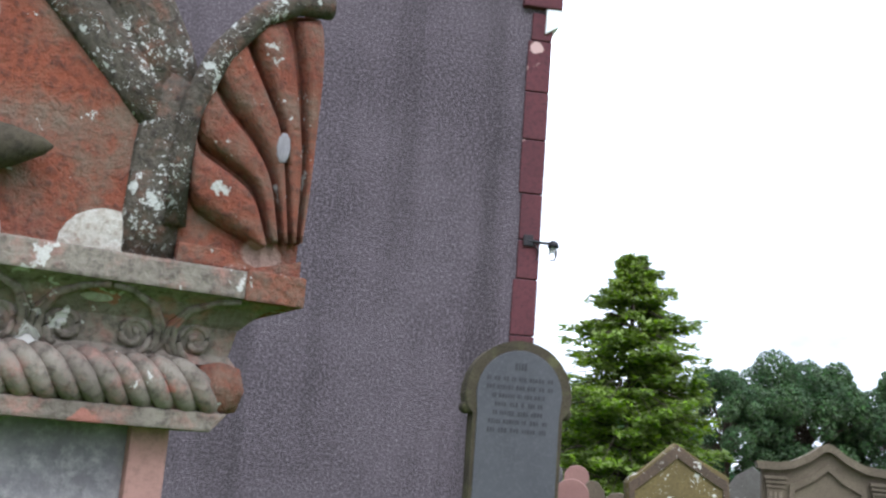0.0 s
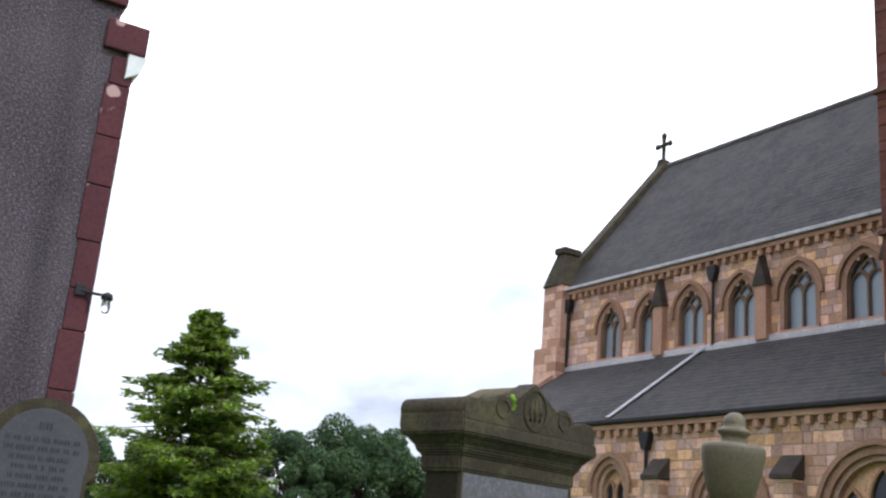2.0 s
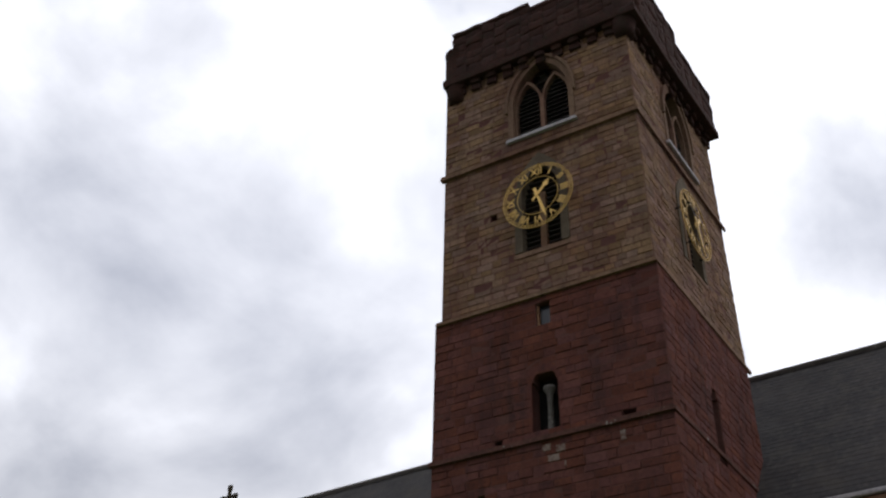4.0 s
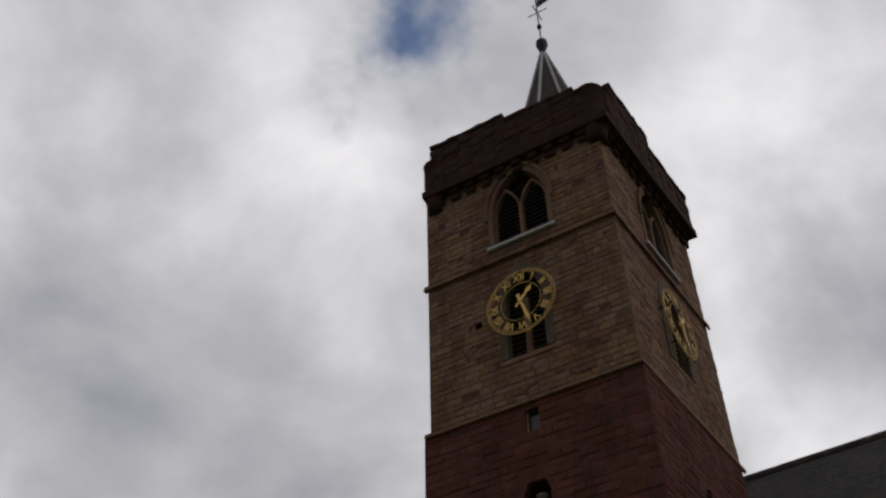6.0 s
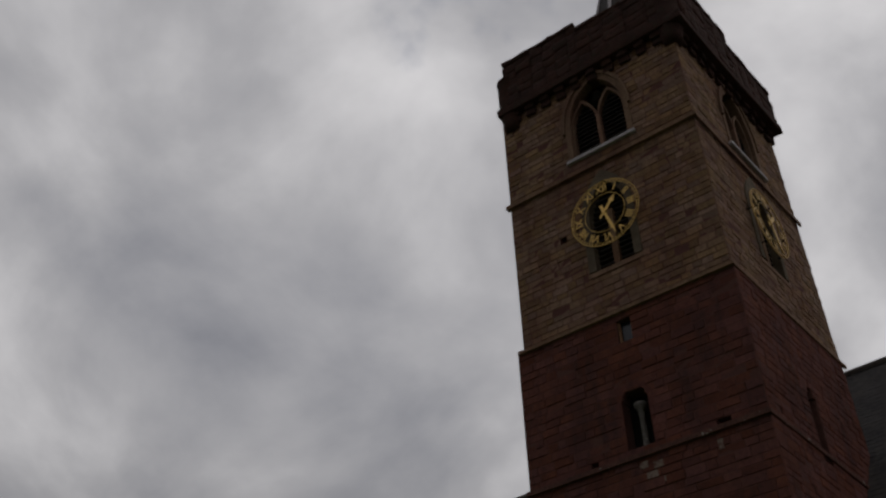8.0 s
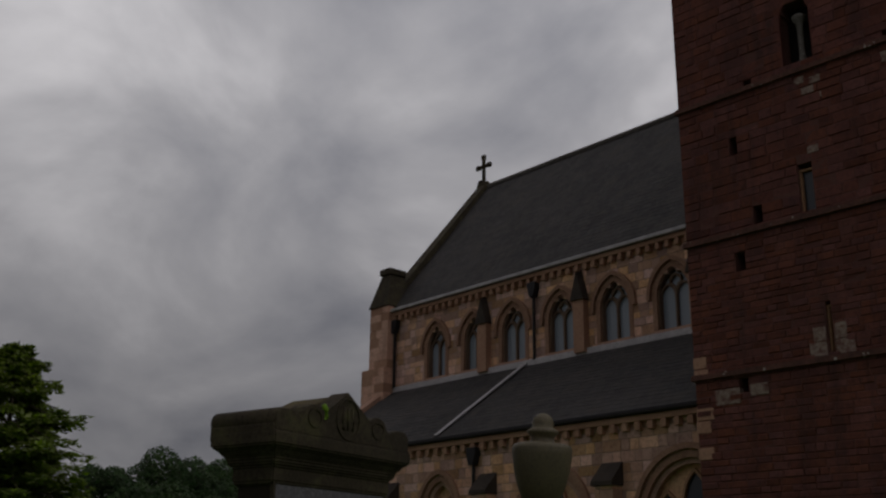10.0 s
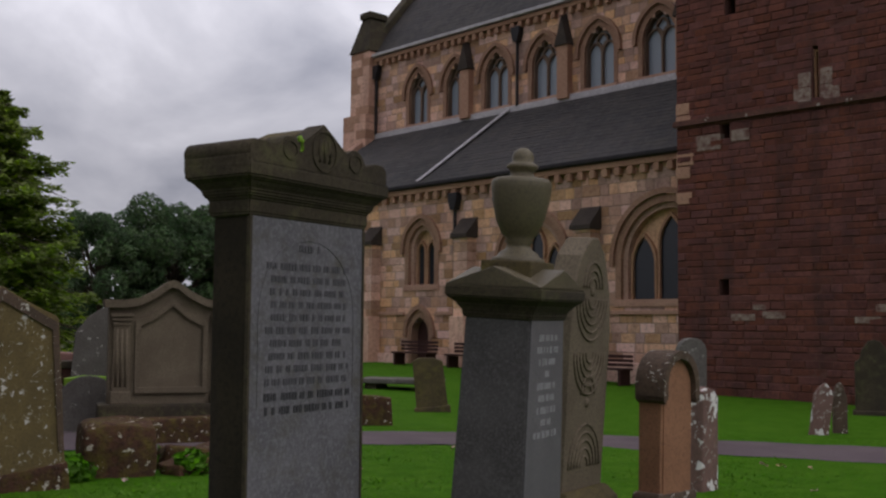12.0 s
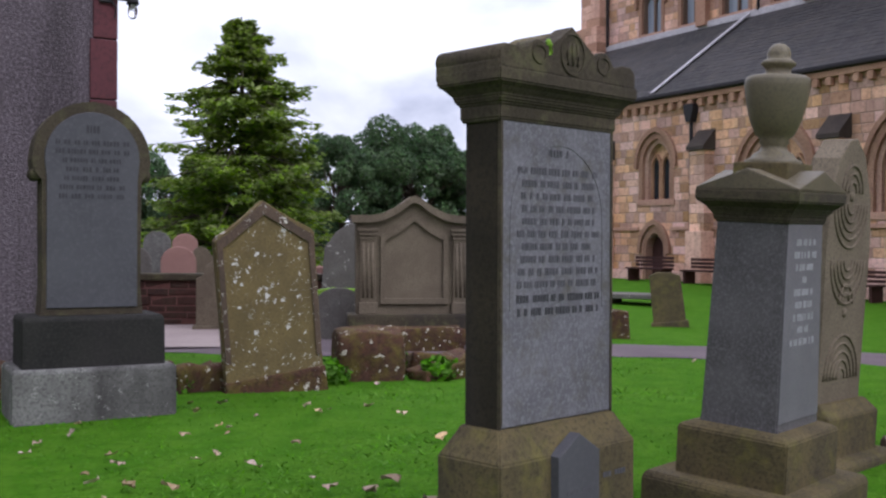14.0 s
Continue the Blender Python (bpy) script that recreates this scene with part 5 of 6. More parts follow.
ped += [(-0.285, 1.99), (-0.27, 1.992)] + [(-0.205 - 0.062 * math.cos(math.pi * i / 8), 1.998 + 0.058 * math.sin(math.pi * i / 8)) for i in range(1, 7)] + [(-0.142, 2.026), (-0.1, 2.062), (-0.05, 2.096), (0.0, 2.132)]
ped += [(-x, z) for x, z in ped[-2::-1]]
part("pediment", prism(ped, -0.078, 0.02, 0.006), "dark_stone", A, "carved pediment with a pointed middle, lobed ears and an oval shield")
part("saddle_top", prism([(-0.3, 1.93), (0.3, 1.93), (0.3, 1.985), (0.0, 2.122), (-0.3, 1.985)], 0.018, 0.235, 0.008), "mossy_stone", A, "mossy saddle roof behind the pediment")
for s in (-1, 1):
    part("side_roll", tube([(s * 0.392, -0.07, 1.972), (s * 0.392, 0.262, 1.972)], 0.046, 18), "dark_stone", A, "", True)
    part("side_fascia", box(s * 0.366 - 0.071, s * 0.366 + 0.071, -0.072, 0.262, 1.9, 1.955, 0.006), "dark_stone", A)
    ring_ = [(s * 0.205 + 0.045 * math.cos(2 * math.pi * i / 16), 2.0 + 0.04 * math.sin(2 * math.pi * i / 16)) for i in range(17)]
    ring_2 = [(s * 0.205 + 0.035 * math.cos(2 * math.pi * i / 16), 2.0 + 0.03 * math.sin(2 * math.pi * i / 16)) for i in range(17)]
    part("scroll", band(ring_2, ring_, -0.083, -0.073), "dark_stone", A)
o1 = [(0.078 * math.cos(2 * math.pi * i / 24), 2.02 + 0.086 * math.sin(2 * math.pi * i / 24)) for i in range(25)]
o2 = [(0.07 * math.cos(2 * math.pi * i / 24), 2.02 + 0.078 * math.sin(2 * math.pi * i / 24)) for i in range(25)]
part("shield", band(o2, o1, -0.084, -0.073), "dark_stone", A)
for q in (-0.03, 0.0, 0.03):
    part("shield_rib", tube([(q, -0.078, 1.975), (q * 1.2, -0.078, 2.02), (q * 0.8, -0.078, 2.065)], 0.007, 6), "dark_stone", A, "", True)
bm = bmesh.new()
bmesh.ops.create_icosphere(bm, subdivisions=3, radius=0.022, matrix=Matrix.Translation((-0.14, -0.07, 2.022)) @ Matrix.Diagonal((0.7, 0.7, 1.5, 1)))
jog(part("moss_tuft", bm, "sprig", A, "bright green moss tuft", True), 0.014, 60, 2)
part("foot_tablet", prism([(-0.13, -0.1), (0.13, -0.1), (0.13, 0.425), (0.0, 0.505), (-0.13, 0.425)], -0.125, -0.07, 0.006), "slate_face", A, "small pointed grey tablet against the plinth")
writing(A, 4, -0.1, 0.1, 0.1, 0.3, -0.125, "letter", 6, 0.4)
writing(A, 1, 0.2, 0.38, 0.27, 0.33, -0.084, "letter", 9, 0.4)

# the urn monument
B = thing("urn_monument", "granite pedestal monument with a stone urn on a gabled cap", "gravestone", pose(3.702, 3.674, 0, 3.2, -0.7, 17.6))
moulded("lower_step", [(0.385, 0.37, -0.14), (0.385, 0.37, 0.195), (0.37, 0.355, 0.222)], B, "mossy_stone")
moulded("upper_step", [(0.276, 0.261, 0.2), (0.276, 0.261, 0.432), (0.264, 0.249, 0.446), (0.225, 0.195, 0.462)], B, "mossy_stone")
moulded("shaft", [(0.216, 0.186, 0.45), (0.212, 0.181, 0.487), (0.184, 0.165, 1.38)], B, "granite_polished", label="speckled grey granite shaft")
# added front plate; the sky's sheen on the polish is in its lighter colour
bm = bmesh.new()
vs = [bm.verts.new(c) for c in ((-0.205, -0.1845, 0.5), (0.205, -0.1845, 0.5), (0.178, -0.1695, 1.37), (-0.178, -0.1695, 1.37), (-0.205, -0.17, 0.5), (0.205, -0.17, 0.5), (0.178, -0.155, 1.37), (-0.178, -0.155, 1.37))]
for q in ((0, 1, 2, 3), (7, 6, 5, 4), (0, 4, 5, 1), (1, 5, 6, 2), (2, 6, 7, 3), (3, 7, 4, 0)):
    bm.faces.new([vs[i] for i in q])
part("inscribed_face", bm, "granite_sheen", B, "smooth inscribed face, sky sheen put into its lilac-grey colour")
moulded("cap", [(0.186, 0.167, 1.36), (0.198, 0.18, 1.375), (0.198, 0.18, 1.4), (0.212, 0.196, 1.41), (0.215, 0.2, 1.425), (0.248, 0.233, 1.452), (0.258, 0.243, 1.458), (0.258, 0.243, 1.505), (0.253, 0.238, 1.51)], B, "dark_stone")
for rot, wx, wy in ((0, 0.255, 0.24), (90, 0.24, 0.255)):
    bm = prism([(-wx, 1.5), (wx, 1.5), (wx, 1.515), (0.0, 1.6), (-wx, 1.515)], -wy, wy, 0.006)
    ob = part("cap_gable", bm, "urn_stone", B); ob.matrix_local = pose(0, 0, 0.001 * rot / 90, 0, 0, rot)
part("urn_foot", box(-0.13, 0.13, -0.13, 0.13, 1.55, 1.632, 0.008), "mossy_stone", B)
urn_prof = [(0.125, 1.62), (0.125, 1.645), (0.1, 1.655), (0.09, 1.672), (0.062, 1.69), (0.055, 1.712), (0.068, 1.724), (0.06, 1.736), (0.085, 1.76), (0.112, 1.82), (0.132, 1.9), (0.142, 1.97), (0.143, 2.0), (0.137, 2.014), (0.122, 2.022), (0.066, 2.026), (0.055, 2.042), (0.058, 2.058), (0.075, 2.072), (0.075, 2.084), (0.06, 2.094), (0.05, 2.1), (0.052, 2.118), (0.045, 2.146), (0.025, 2.164), (0.004, 2.169)]
part("urn", lathe(urn_prof, 40), "urn_stone", B, "olive weathered stone urn with a lid", True)
for k in range(9):
    z = 1.285 - k * 0.055
    writing(B, 1, -0.13, 0.14, z - 0.02, z + 0.02, -0.1845 + (z - 0.5) * 0.01724, "letter_pale", 20 + k, 0.8, 0.9 if k % 2 else 0.3)

# the knotwork slab behind it
K = thing("knotwork_slab", "leaning grey sandstone slab carved with ring knotwork", "gravestone", pose(5.005, 4.298, 0, 3.4, 0.3, 14.2))
moulded("base", [(0.4, 0.3, -0.15), (0.4, 0.3, 0.06), (0.385, 0.285, 0.085), (0.315, 0.19, 0.09), (0.315, 0.19, 0.31), (0.285, 0.12, 0.375)], K, "mossy_stone", 0, 0.09)
kout = [(-0.26, 0.34), (-0.27, 1.3), (-0.25, 1.55), (-0.17, 1.75), (-0.05, 1.86), (0.04, 1.87), (0.15, 1.78), (0.25, 1.55), (0.28, 1.3), (0.27, 0.34)]
part("slab", prism(kout, 0.0, 0.17, 0.012), "brown_stone", K)
for cz, n, up in ((0.5, 5, True), (0.93, 2, True), (1.18, 5, False), (1.5, 5, False), (1.56, 3, True)):
    for k in range(n):
        r = 0.05 + 0.04 * k
        a0, a1 = (0, math.pi) if up else (math.pi, 2 * math.pi)
        pts = [(r * math.cos(a0 + (a1 - a0) * i / 14), -0.002, cz + 1.2 * r * math.sin(a0 + (a1 - a0) * i / 14)) for i in range(15)]
        part("knot_ring", tube(pts, 0.0085, 6), "brown_stone", K, "", True)
for cz in (0.88, 1.54):
    part("knot_boss", lathe([(0.03, 0), (0.026, 0.008), (0.004, 0.014)], 14), "brown_stone", K, "", True).matrix_local = pose(0, 0.002, cz, 90, 0, 0)

# the small arched headstone
D = thing("arched_headstone", "small ochre sandstone headstone with a lichened round hood", "gravestone", pose(5.747, 4.099, 0, 0.4, 1, 3.8))
moulded("plinth", [(0.292, 0.135, -0.1), (0.292, 0.135, 0.105), (0.27, 0.118, 0.125), (0.232, 0.1, 0.14), (0.228, 0.098, 0.28), (0.215, 0.088, 0.3)], D, "lichen_stone", 0, 0.11)
arc = lambda w, zs, n=14: [(-w, 0.29)] + [(-w * math.cos(math.pi * i / n), zs + w * math.sin(math.pi * i / n)) for i in range(n + 1)] + [(w, 0.29)]
part("body", prism(arc(0.185, 0.955), 0.03, 0.19, 0.012), "ochre_stone", D)
part("face", prism(arc(0.16, 0.955), 0.022, 0.035), "ochre_stone", D, "smooth ochre face")
hood_o = [(-0.215, 0.875)] + [(-0.215 * math.cos(math.pi * i / 14), 0.96 + 0.225 * math.sin(math.pi * i / 14)) for i in range(15)] + [(0.215, 0.875)]
hood_i = [(-0.165, 0.875)] + [(-0.165 * math.cos(math.pi * i / 14), 0.96 + 0.172 * math.sin(math.pi * i / 14)) for i in range(15)] + [(0.165, 0.875)]
part("hood", band(hood_i, hood_o, -0.012, 0.2), "lichen_stone", D, "round hood spotted with white lichen")
for s in (-1, 1):
    part("bracket", prism([(s * 0.18, 0.85), (s * 0.215, 0.872), (s * 0.215, 0.9), (s * 0.18, 0.9)], -0.008, 0.195), "lichen_stone", D)

# the round-headed stone by the hall
C = thing("round_headed_gravestone", "grey round-headed gravestone on a stepped stone base", "gravestone", pose(1.655, 8.05, 0, 0, 0, -1.5))
moulded("lower_base", [(0.56, 0.34, -0.1), (0.56, 0.34, 0.345), (0.545, 0.325, 0.367)], C, "pale_grey_stone", 0, 0.14, "pale lichened lower step")
moulded("upper_base", [(0.492, 0.275, 0.35), (0.488, 0.27, 0.7), (0.47, 0.25, 0.728)], C, "black_stone", 0, 0.14, "blackened upper step")
cout = [(-0.36, 0.72), (-0.34, 0.95), (-0.335, 1.7), (-0.4, 1.75), (-0.415, 1.84)] + [(-0.41 * math.cos(math.pi * i / 18), 1.86 + 0.405 * math.sin(math.pi * i / 18)) for i in range(19)] + [(0.415, 1.84), (0.4, 1.75), (0.335, 1.7), (0.34, 0.95), (0.36, 0.72)]
part("stone", prism(cout, 0.0, 0.26, 0.012), "dark_stone", C)
cin = [(-0.315, 0.78), (-0.315, 1.7)] + [(-0.33 * math.cos(math.pi * i / 18), 1.85 + 0.34 * math.sin(math.pi * i / 18)) for i in range(19)] + [(0.315, 1.7), (0.315, 0.78)]
part("face", prism(cin, -0.012, 0.02, 0.006), "slate_face", C, "smooth slate-grey face with a few lines of lettering")
writing(C, 7, -0.26, 0.26, 1.55, 2.0, -0.0125, "letter_faint", 31, 0.55, 0.3)
writing(C, 1, -0.05, 0.05, 2.03, 2.1, -0.0125, "letter_faint", 35, 0.8, 0.1)
for s in (-1, 1):
    part("scroll", tube([(s * 0.37, 0.02, 1.74), (s * 0.37, 0.25, 1.74)], 0.05, 12), "dark_stone", C, "", True)

# the leaning lichened stone
E_ = thing("leaning_gravestone", "leaning olive sandstone headstone blotched with white lichen", "gravestone", pose(3.32, 8.69, -0.04, 0, -4.6, -8))
eo = [(-0.42, -0.15), (-0.43, 1.34), (-0.4, 1.38), (-0.3, 1.42), (0, 1.66), (0.3, 1.44), (0.4, 1.4), (0.43, 1.36), (0.42, -0.15)]
part("stone", prism(eo, 0.0, 0.16, 0.012), "olive_stone", E_)
ei = [(-0.37, 0.3), (-0.37, 1.28), (-0.28, 1.34), (0, 1.54), (0.28, 1.34), (0.37, 1.28), (0.37, 0.3)]
eo2 = [(-0.415, 0.3), (-0.415, 1.34), (-0.29, 1.42), (0, 1.645), (0.29, 1.42), (0.415, 1.34), (0.415, 0.3)]
part("raised_edge", band(ei, eo2, -0.018, 0.0), "lichen_stone", E_)
part("foot", prism([(-0.46, -0.15), (0.46, -0.15), (0.44, 0.2), (-0.44, 0.14)], -0.03, 0.2, 0.03), "rubble", E_)

# the wide moulded stone
F = thing("moulded_headstone", "broad brown sandstone headstone with an ogee pediment and side pilasters", "gravestone", pose(6.815, 12.68, 0.1, 0, 0, -22))
og = [(-0.86, 1.42), (-0.86, 1.53), (-0.6, 1.53), (-0.42, 1.56), (-0.22, 1.66), (-0.06, 1.78), (0, 1.8), (0.06, 1.78), (0.22, 1.66), (0.42, 1.56), (0.6, 1.53), (0.86, 1.53), (0.86, 1.42)]
part("body", prism([(-0.78, -0.2)] + [(x * 0.92, z - 0.04) for x, z in og[1:-1]] + [(0.78, -0.2)], 0.0, 0.3, 0.01), "brown_stone", F)
part("cornice", band([(x * 0.98, z - 0.1) for x, z in og[1:-1]], og[1:-1], -0.09, 0.34), "brown_stone", F)
fx = 0.88
inn = [(-0.45, 0.42), (-0.45, 1.2), (-0.22, 1.3), (0, 1.46), (0.22, 1.3), (0.45, 1.2), (0.45, 0.42)]
onn = [(-0.52, 0.34), (-0.52, 1.26), (-0.25, 1.37), (0, 1.55), (0.25, 1.37), (0.52, 1.26), (0.52, 0.34)]
part("panel_frame", band([(x * fx, z) for x, z in inn], [(x * fx, z) for x, z in onn], -0.045, 0.01), "brown_stone", F)
part("panel_foot", box(-0.46, 0.46, -0.05, 0.01, 0.33, 0.41, 0.01), "brown_stone", F)
for s in (-1, 1):
    px_ = s * 0.63
    part("pilaster", box(px_ - 0.105, px_ + 0.105, -0.06, 0.02, 0.2, 1.2, 0.012), "brown_stone", F)
    for q in (-0.06, 0.0, 0.06):
        part("reed", tube([(px_ + q, -0.06, 0.42), (px_ + q, -0.06, 1.16)], 0.018, 8), "brown_stone", F, "", True)
    part("pilaster_foot", box(px_ - 0.125, px_ + 0.125, -0.09, 0.02, 0.2, 0.36, 0.015), "brown_stone", F)
    for q in range(3):
        part("capital_fillet", box(px_ - 0.115 - q * 0.012, px_ + 0.115 + q * 0.012, -0.075 - q * 0.012, 0.02, 1.2 + q * 0.055, 1.24 + q * 0.055, 0.008), "brown_stone", F)
part("base", box(-0.9, 0.9, -0.14, 0.4, -0.35, 0.2, 0.03), "dark_stone", F)


def plain_stone(name, label, m, w, h, t, mat, shape="round"):
    ob = thing(name, label, "gravestone", m)
    if shape == "round":
        o = [(-w, -0.2), (-w, h - w * 0.9)] + [(-w * math.cos(math.pi * i / 10), h - w * 0.9 + w * 0.9 * math.sin(math.pi * i / 10)) for i in range(1, 10)] + [(w, h - w * 0.9), (w, -0.2)]
    elif shape == "point":
        o = [(-w, -0.2), (-w, h * 0.75), (-w * 0.6, h * 0.9), (0, h), (w * 0.6, h * 0.9), (w, h * 0.75), (w, -0.2)]
    elif shape == "shoulder":
        o = [(-w, -0.2), (-w, h * 0.7), (-w * 0.7, h * 0.74), (-w * 0.65, h * 0.86), (-w * 0.3, h * 0.98), (0, h), (w * 0.3, h * 0.98), (w * 0.65, h * 0.86), (w * 0.7, h * 0.74), (w, h * 0.7), (w, -0.2)]
    else:
        o = [(-w, -0.2), (-w * 0.96, h * 0.95), (-w * 0.5, h), (w * 0.4, h * 0.97), (w * 0.9, h * 0.9), (w, -0.2)]
    part("slab", prism(o, -t / 2, t / 2, min(0.02, t * 0.2)), mat, ob)
    if h > 0.9:
        part("foot", box(-w * 1.12, w * 1.12, -t * 0.8, t * 0.8, -0.2, 0.1, 0.02), mat, ob)
    return ob


def on(x, y, rz=0, rx=0, ry=0, up=0.0):
    return pose(x, y, grid_ground(x, y) + up, rx, ry, rz)


plain_stone("small_headstone", "stump of red sandstone crusted with white lichen", on(7.75, 5.25, 10, 0, 2), 0.17, 0.86, 0.14, "white_lichen", "rough")
plain_stone("grey_headstone", "tall grey pointed headstone", on(11.3, 7.75, -40), 0.17, 1.32, 0.2, "grey_stone", "round")
plain_stone("leaning_slab", "short leaning weathered slab in the grass", on(13.3, 14.75, -40, 0, -6), 0.3, 1.02, 0.16, "mossy_stone", "rough")
plain_stone("small_headstone", "narrow crooked red headstone with lichen", on(14.3, 7.65, -50, 0, 8), 0.13, 0.75, 0.12, "white_lichen", "point")
plain_stone("small_headstone", "narrow shouldered red headstone", on(14.95, 7.65, -50), 0.1, 0.74, 0.12, "lichen_stone", "shoulder")
plain_stone("grey_headstone", "weathered grey headstone close to the tower", on(20.6, 9.75, -60), 0.36, 1.5, 0.25, "dark_stone", "shoulder")
plain_stone("grey_headstone", "dark upright headstone near the aisle", on(16.2, 15.6, -45), 0.22, 1.25, 0.2, "dark_stone", "shoulder")
plain_stone("low_block", "low mossy red sandstone block", on(10.0, 12.6, -40), 0.42, 0.45, 0.3, "rubble", "rough")
# stones beyond the low wall
plain_stone("pink_headstone", "round-headed pink sandstone headstone beyond the wall", on(5.2, 18.3, -15), 0.3, 1.35, 0.16, "pink_stone", "round")
plain_stone("grey_headstone", "grey round-headed stone beyond the wall", on(4.5, 18.6, -12), 0.3, 1.35, 0.16, "grey_stone", "round")
plain_stone("brown_headstone", "brown headstone with shoulders beyond the wall", on(5.4, 16.4, -20), 0.44, 1.2, 0.18, "brown_stone", "shoulder")
plain_stone("pink_headstone", "pink headstone behind the leaning stone", on(7.2, 20.3, -15), 0.25, 1.5, 0.16, "pink_stone", "round")
plain_stone("grey_headstone", "pale grey pointed stone with a white edge", on(7.42, 16.25, -30, 0, 4), 0.42, 1.8, 0.18, "grey_stone", "point")
plain_stone("grey_headstone", "leaning grey headstone behind the rubble", on(6.3, 14.0, -25, -10), 0.4, 0.75, 0.14, "grey_stone", "round")
plain_stone("red_headstone", "dark red granite stone in the back row", on(6.1, 14.9, -25), 0.22, 0.55, 0.2, "wood_dark", "rough")
plain_stone("grey_headstone", "slanting grey slab in the back row", on(6.0, 15.4, -25, 0, -14), 0.35, 1.1, 0.15, "dark_stone", "point")
plain_stone("red_headstone", "low red tomb slab in the back row", on(7.4, 17.2, -30), 0.5, 1.05, 0.3, "pink_stone", "rough")
plain_stone("grey_headstone", "dark grey headstone by the far trees", on(9.3, 19.5, -28), 0.35, 1.3, 0.18, "dark_stone", "round")
yel = plain_stone("yellow_lichened_slab", "low slab yellow with lichen", on(7.0, 15.2, -30), 0.5, 0.72, 0.4, "sprig", "rough")

plain_stone("grey_headstone", "pale grey headstone standing beyond the low wall", on(5.62, 21.3, -14), 0.27, 1.62, 0.16, "pale_grey_stone", "round")
plain_stone("pink_headstone", "pink round-headed stone beyond the low wall", on(6.1, 21.0, -14), 0.25, 1.58, 0.16, "pink_stone", "round")
plain_stone("brown_headstone", "brown shouldered stone beyond the low wall", on(6.0, 19.6, -16), 0.33, 1.34, 0.18, "brown_stone", "shoulder")


def rubble_block(label, x, y, rz, w, d, h, seed, mat="rubble", name="rubble_block"):
    ob = thing(name, label, "stone block", on(x, y, rz))
    bm = box(-w / 2, w / 2, -d / 2, d / 2, -0.1, h, 0.04)
    bmesh.ops.subdivide_edges(bm, edges=list(bm.edges), cuts=3, use_grid_fill=True)
    p = part("block", bm, mat, ob, "", True)
    jog(p, 0.07, 3.5, seed)
    return ob


rubble_block("mossy lichened rubble block beside the leaning stone", 4.45, 9.25, -12, 0.62, 0.5, 0.46, 1)
rubble_block("long low red kerb block in the grass", 5.3, 9.35, -10, 0.7, 0.4, 0.22, 2)
rubble_block("flat broken red stone in the grass", 5.05, 8.95, 5, 0.5, 0.35, 0.14, 3)
rubble_block("rough stone at the foot of the leaning stone", 2.7, 9.1, 10, 0.5, 0.4, 0.22, 4)
rubble_block("low moss-grown kerb behind the round-headed stone", 1.0, 9.3, -5, 0.8, 0.4, 0.26, 5)
rubble_block("low moss-grown kerb behind the round-headed stone", 2.2, 9.6, 3, 0.9, 0.35, 0.22, 6)
rubble_block("tumbled red kerbstone under the broad headstone", 6.2, 11.95, -25, 1.6, 0.5, 0.3, 7)
rubble_block("dark kerbstone before the broad headstone", 7.6, 11.3, -30, 1.3, 0.45, 0.25, 8)
# table tomb and bench by the aisle
tt = thing("table_tomb", "low flat table tomb near the church door", "tomb", on(16.9, 19.9, -60))
part("slab", box(-1.0, 1.0, -0.5, 0.5, 0.14, 0.26, 0.03), "grey_stone", tt)
part("support", box(-0.8, -0.5, -0.4, 0.4, -0.1, 0.14, 0.02), "dark_stone", tt); part("support", box(0.5, 0.8, -0.4, 0.4, -0.1, 0.14, 0.02), "dark_stone", tt)
for bx, by, brz, lb in ((23.7, 27.2, -90, "weathered dark bench against the aisle wall"), (23.8, 19.2, -90, "weathered dark bench beside the tower"), (23.7, 24.5, -90, "weathered dark bench against the aisle wall")):
    bn = thing("bench", lb, "bench", on(bx, by, brz), group="benches by the aisle")
    part("seat", box(-0.95, 0.95, -0.25, 0.25, 0.4, 0.46, 0.02), "wood_dark", bn)
    for bz in (0.5, 0.62, 0.74):
        part("back_slat", box(-0.95, 0.95, 0.22, 0.26, bz, bz + 0.09, 0.01), "wood_dark", bn)
    for s in (-0.8, 0.8):
        part("leg", box(s - 0.05, s + 0.05, -0.22, 0.25, -0.1, 0.41, 0.02), "wood_dark", bn)
# the low churchyard wall
lw = thing("low_wall", "low dark red rubble wall with a flat coping", "wall", pose(2.6, 19.0, 0, 0, 0, -28))
masonry("wall_core", lw, 7.0, -0.3, 0.6, 0.13, 0.4, "parapet", "mortar_red", (), 0.4, 21, 0.012, 0.015)
part("coping", box(-0.05, 7.05, -0.06, 0.46, 0.6, 0.72, 0.03), "dark_stone", lw)

# ---- the red tomb beside the camera ----
T = thing("carved_tomb", "carved red sandstone tomb with fan corner, scrolled frieze and rope moulding", "tomb", pose(-0.2, 2.233, -0.013, 0, 0, 19))
part("die", box(-2.0, -0.2, 0.12, 1.3, 0.3, 1.38, 0.01), "tomb_die", T, "grey weathered tomb body")
part("corner_pilaster", box(-0.255, -0.185, 0.09, 0.3, 0.3, 1.375, 0.008), "pink_stone", T)
part("base", box(-2.15, -0.05, 0.0, 1.45, -0.1, 0.3, 0.03), "tomb_cornice", T)
part("bed_mould", prism([(-2.05, 1.36), (-0.13, 1.36), (-0.1, 1.395), (-2.1, 1.395)], 0.03, 1.4, 0.006), "tomb_cornice", T)
bm = tube([(-2.1, 0.066, 1.437), (-0.1, 0.066, 1.437)], 0.036, 14)
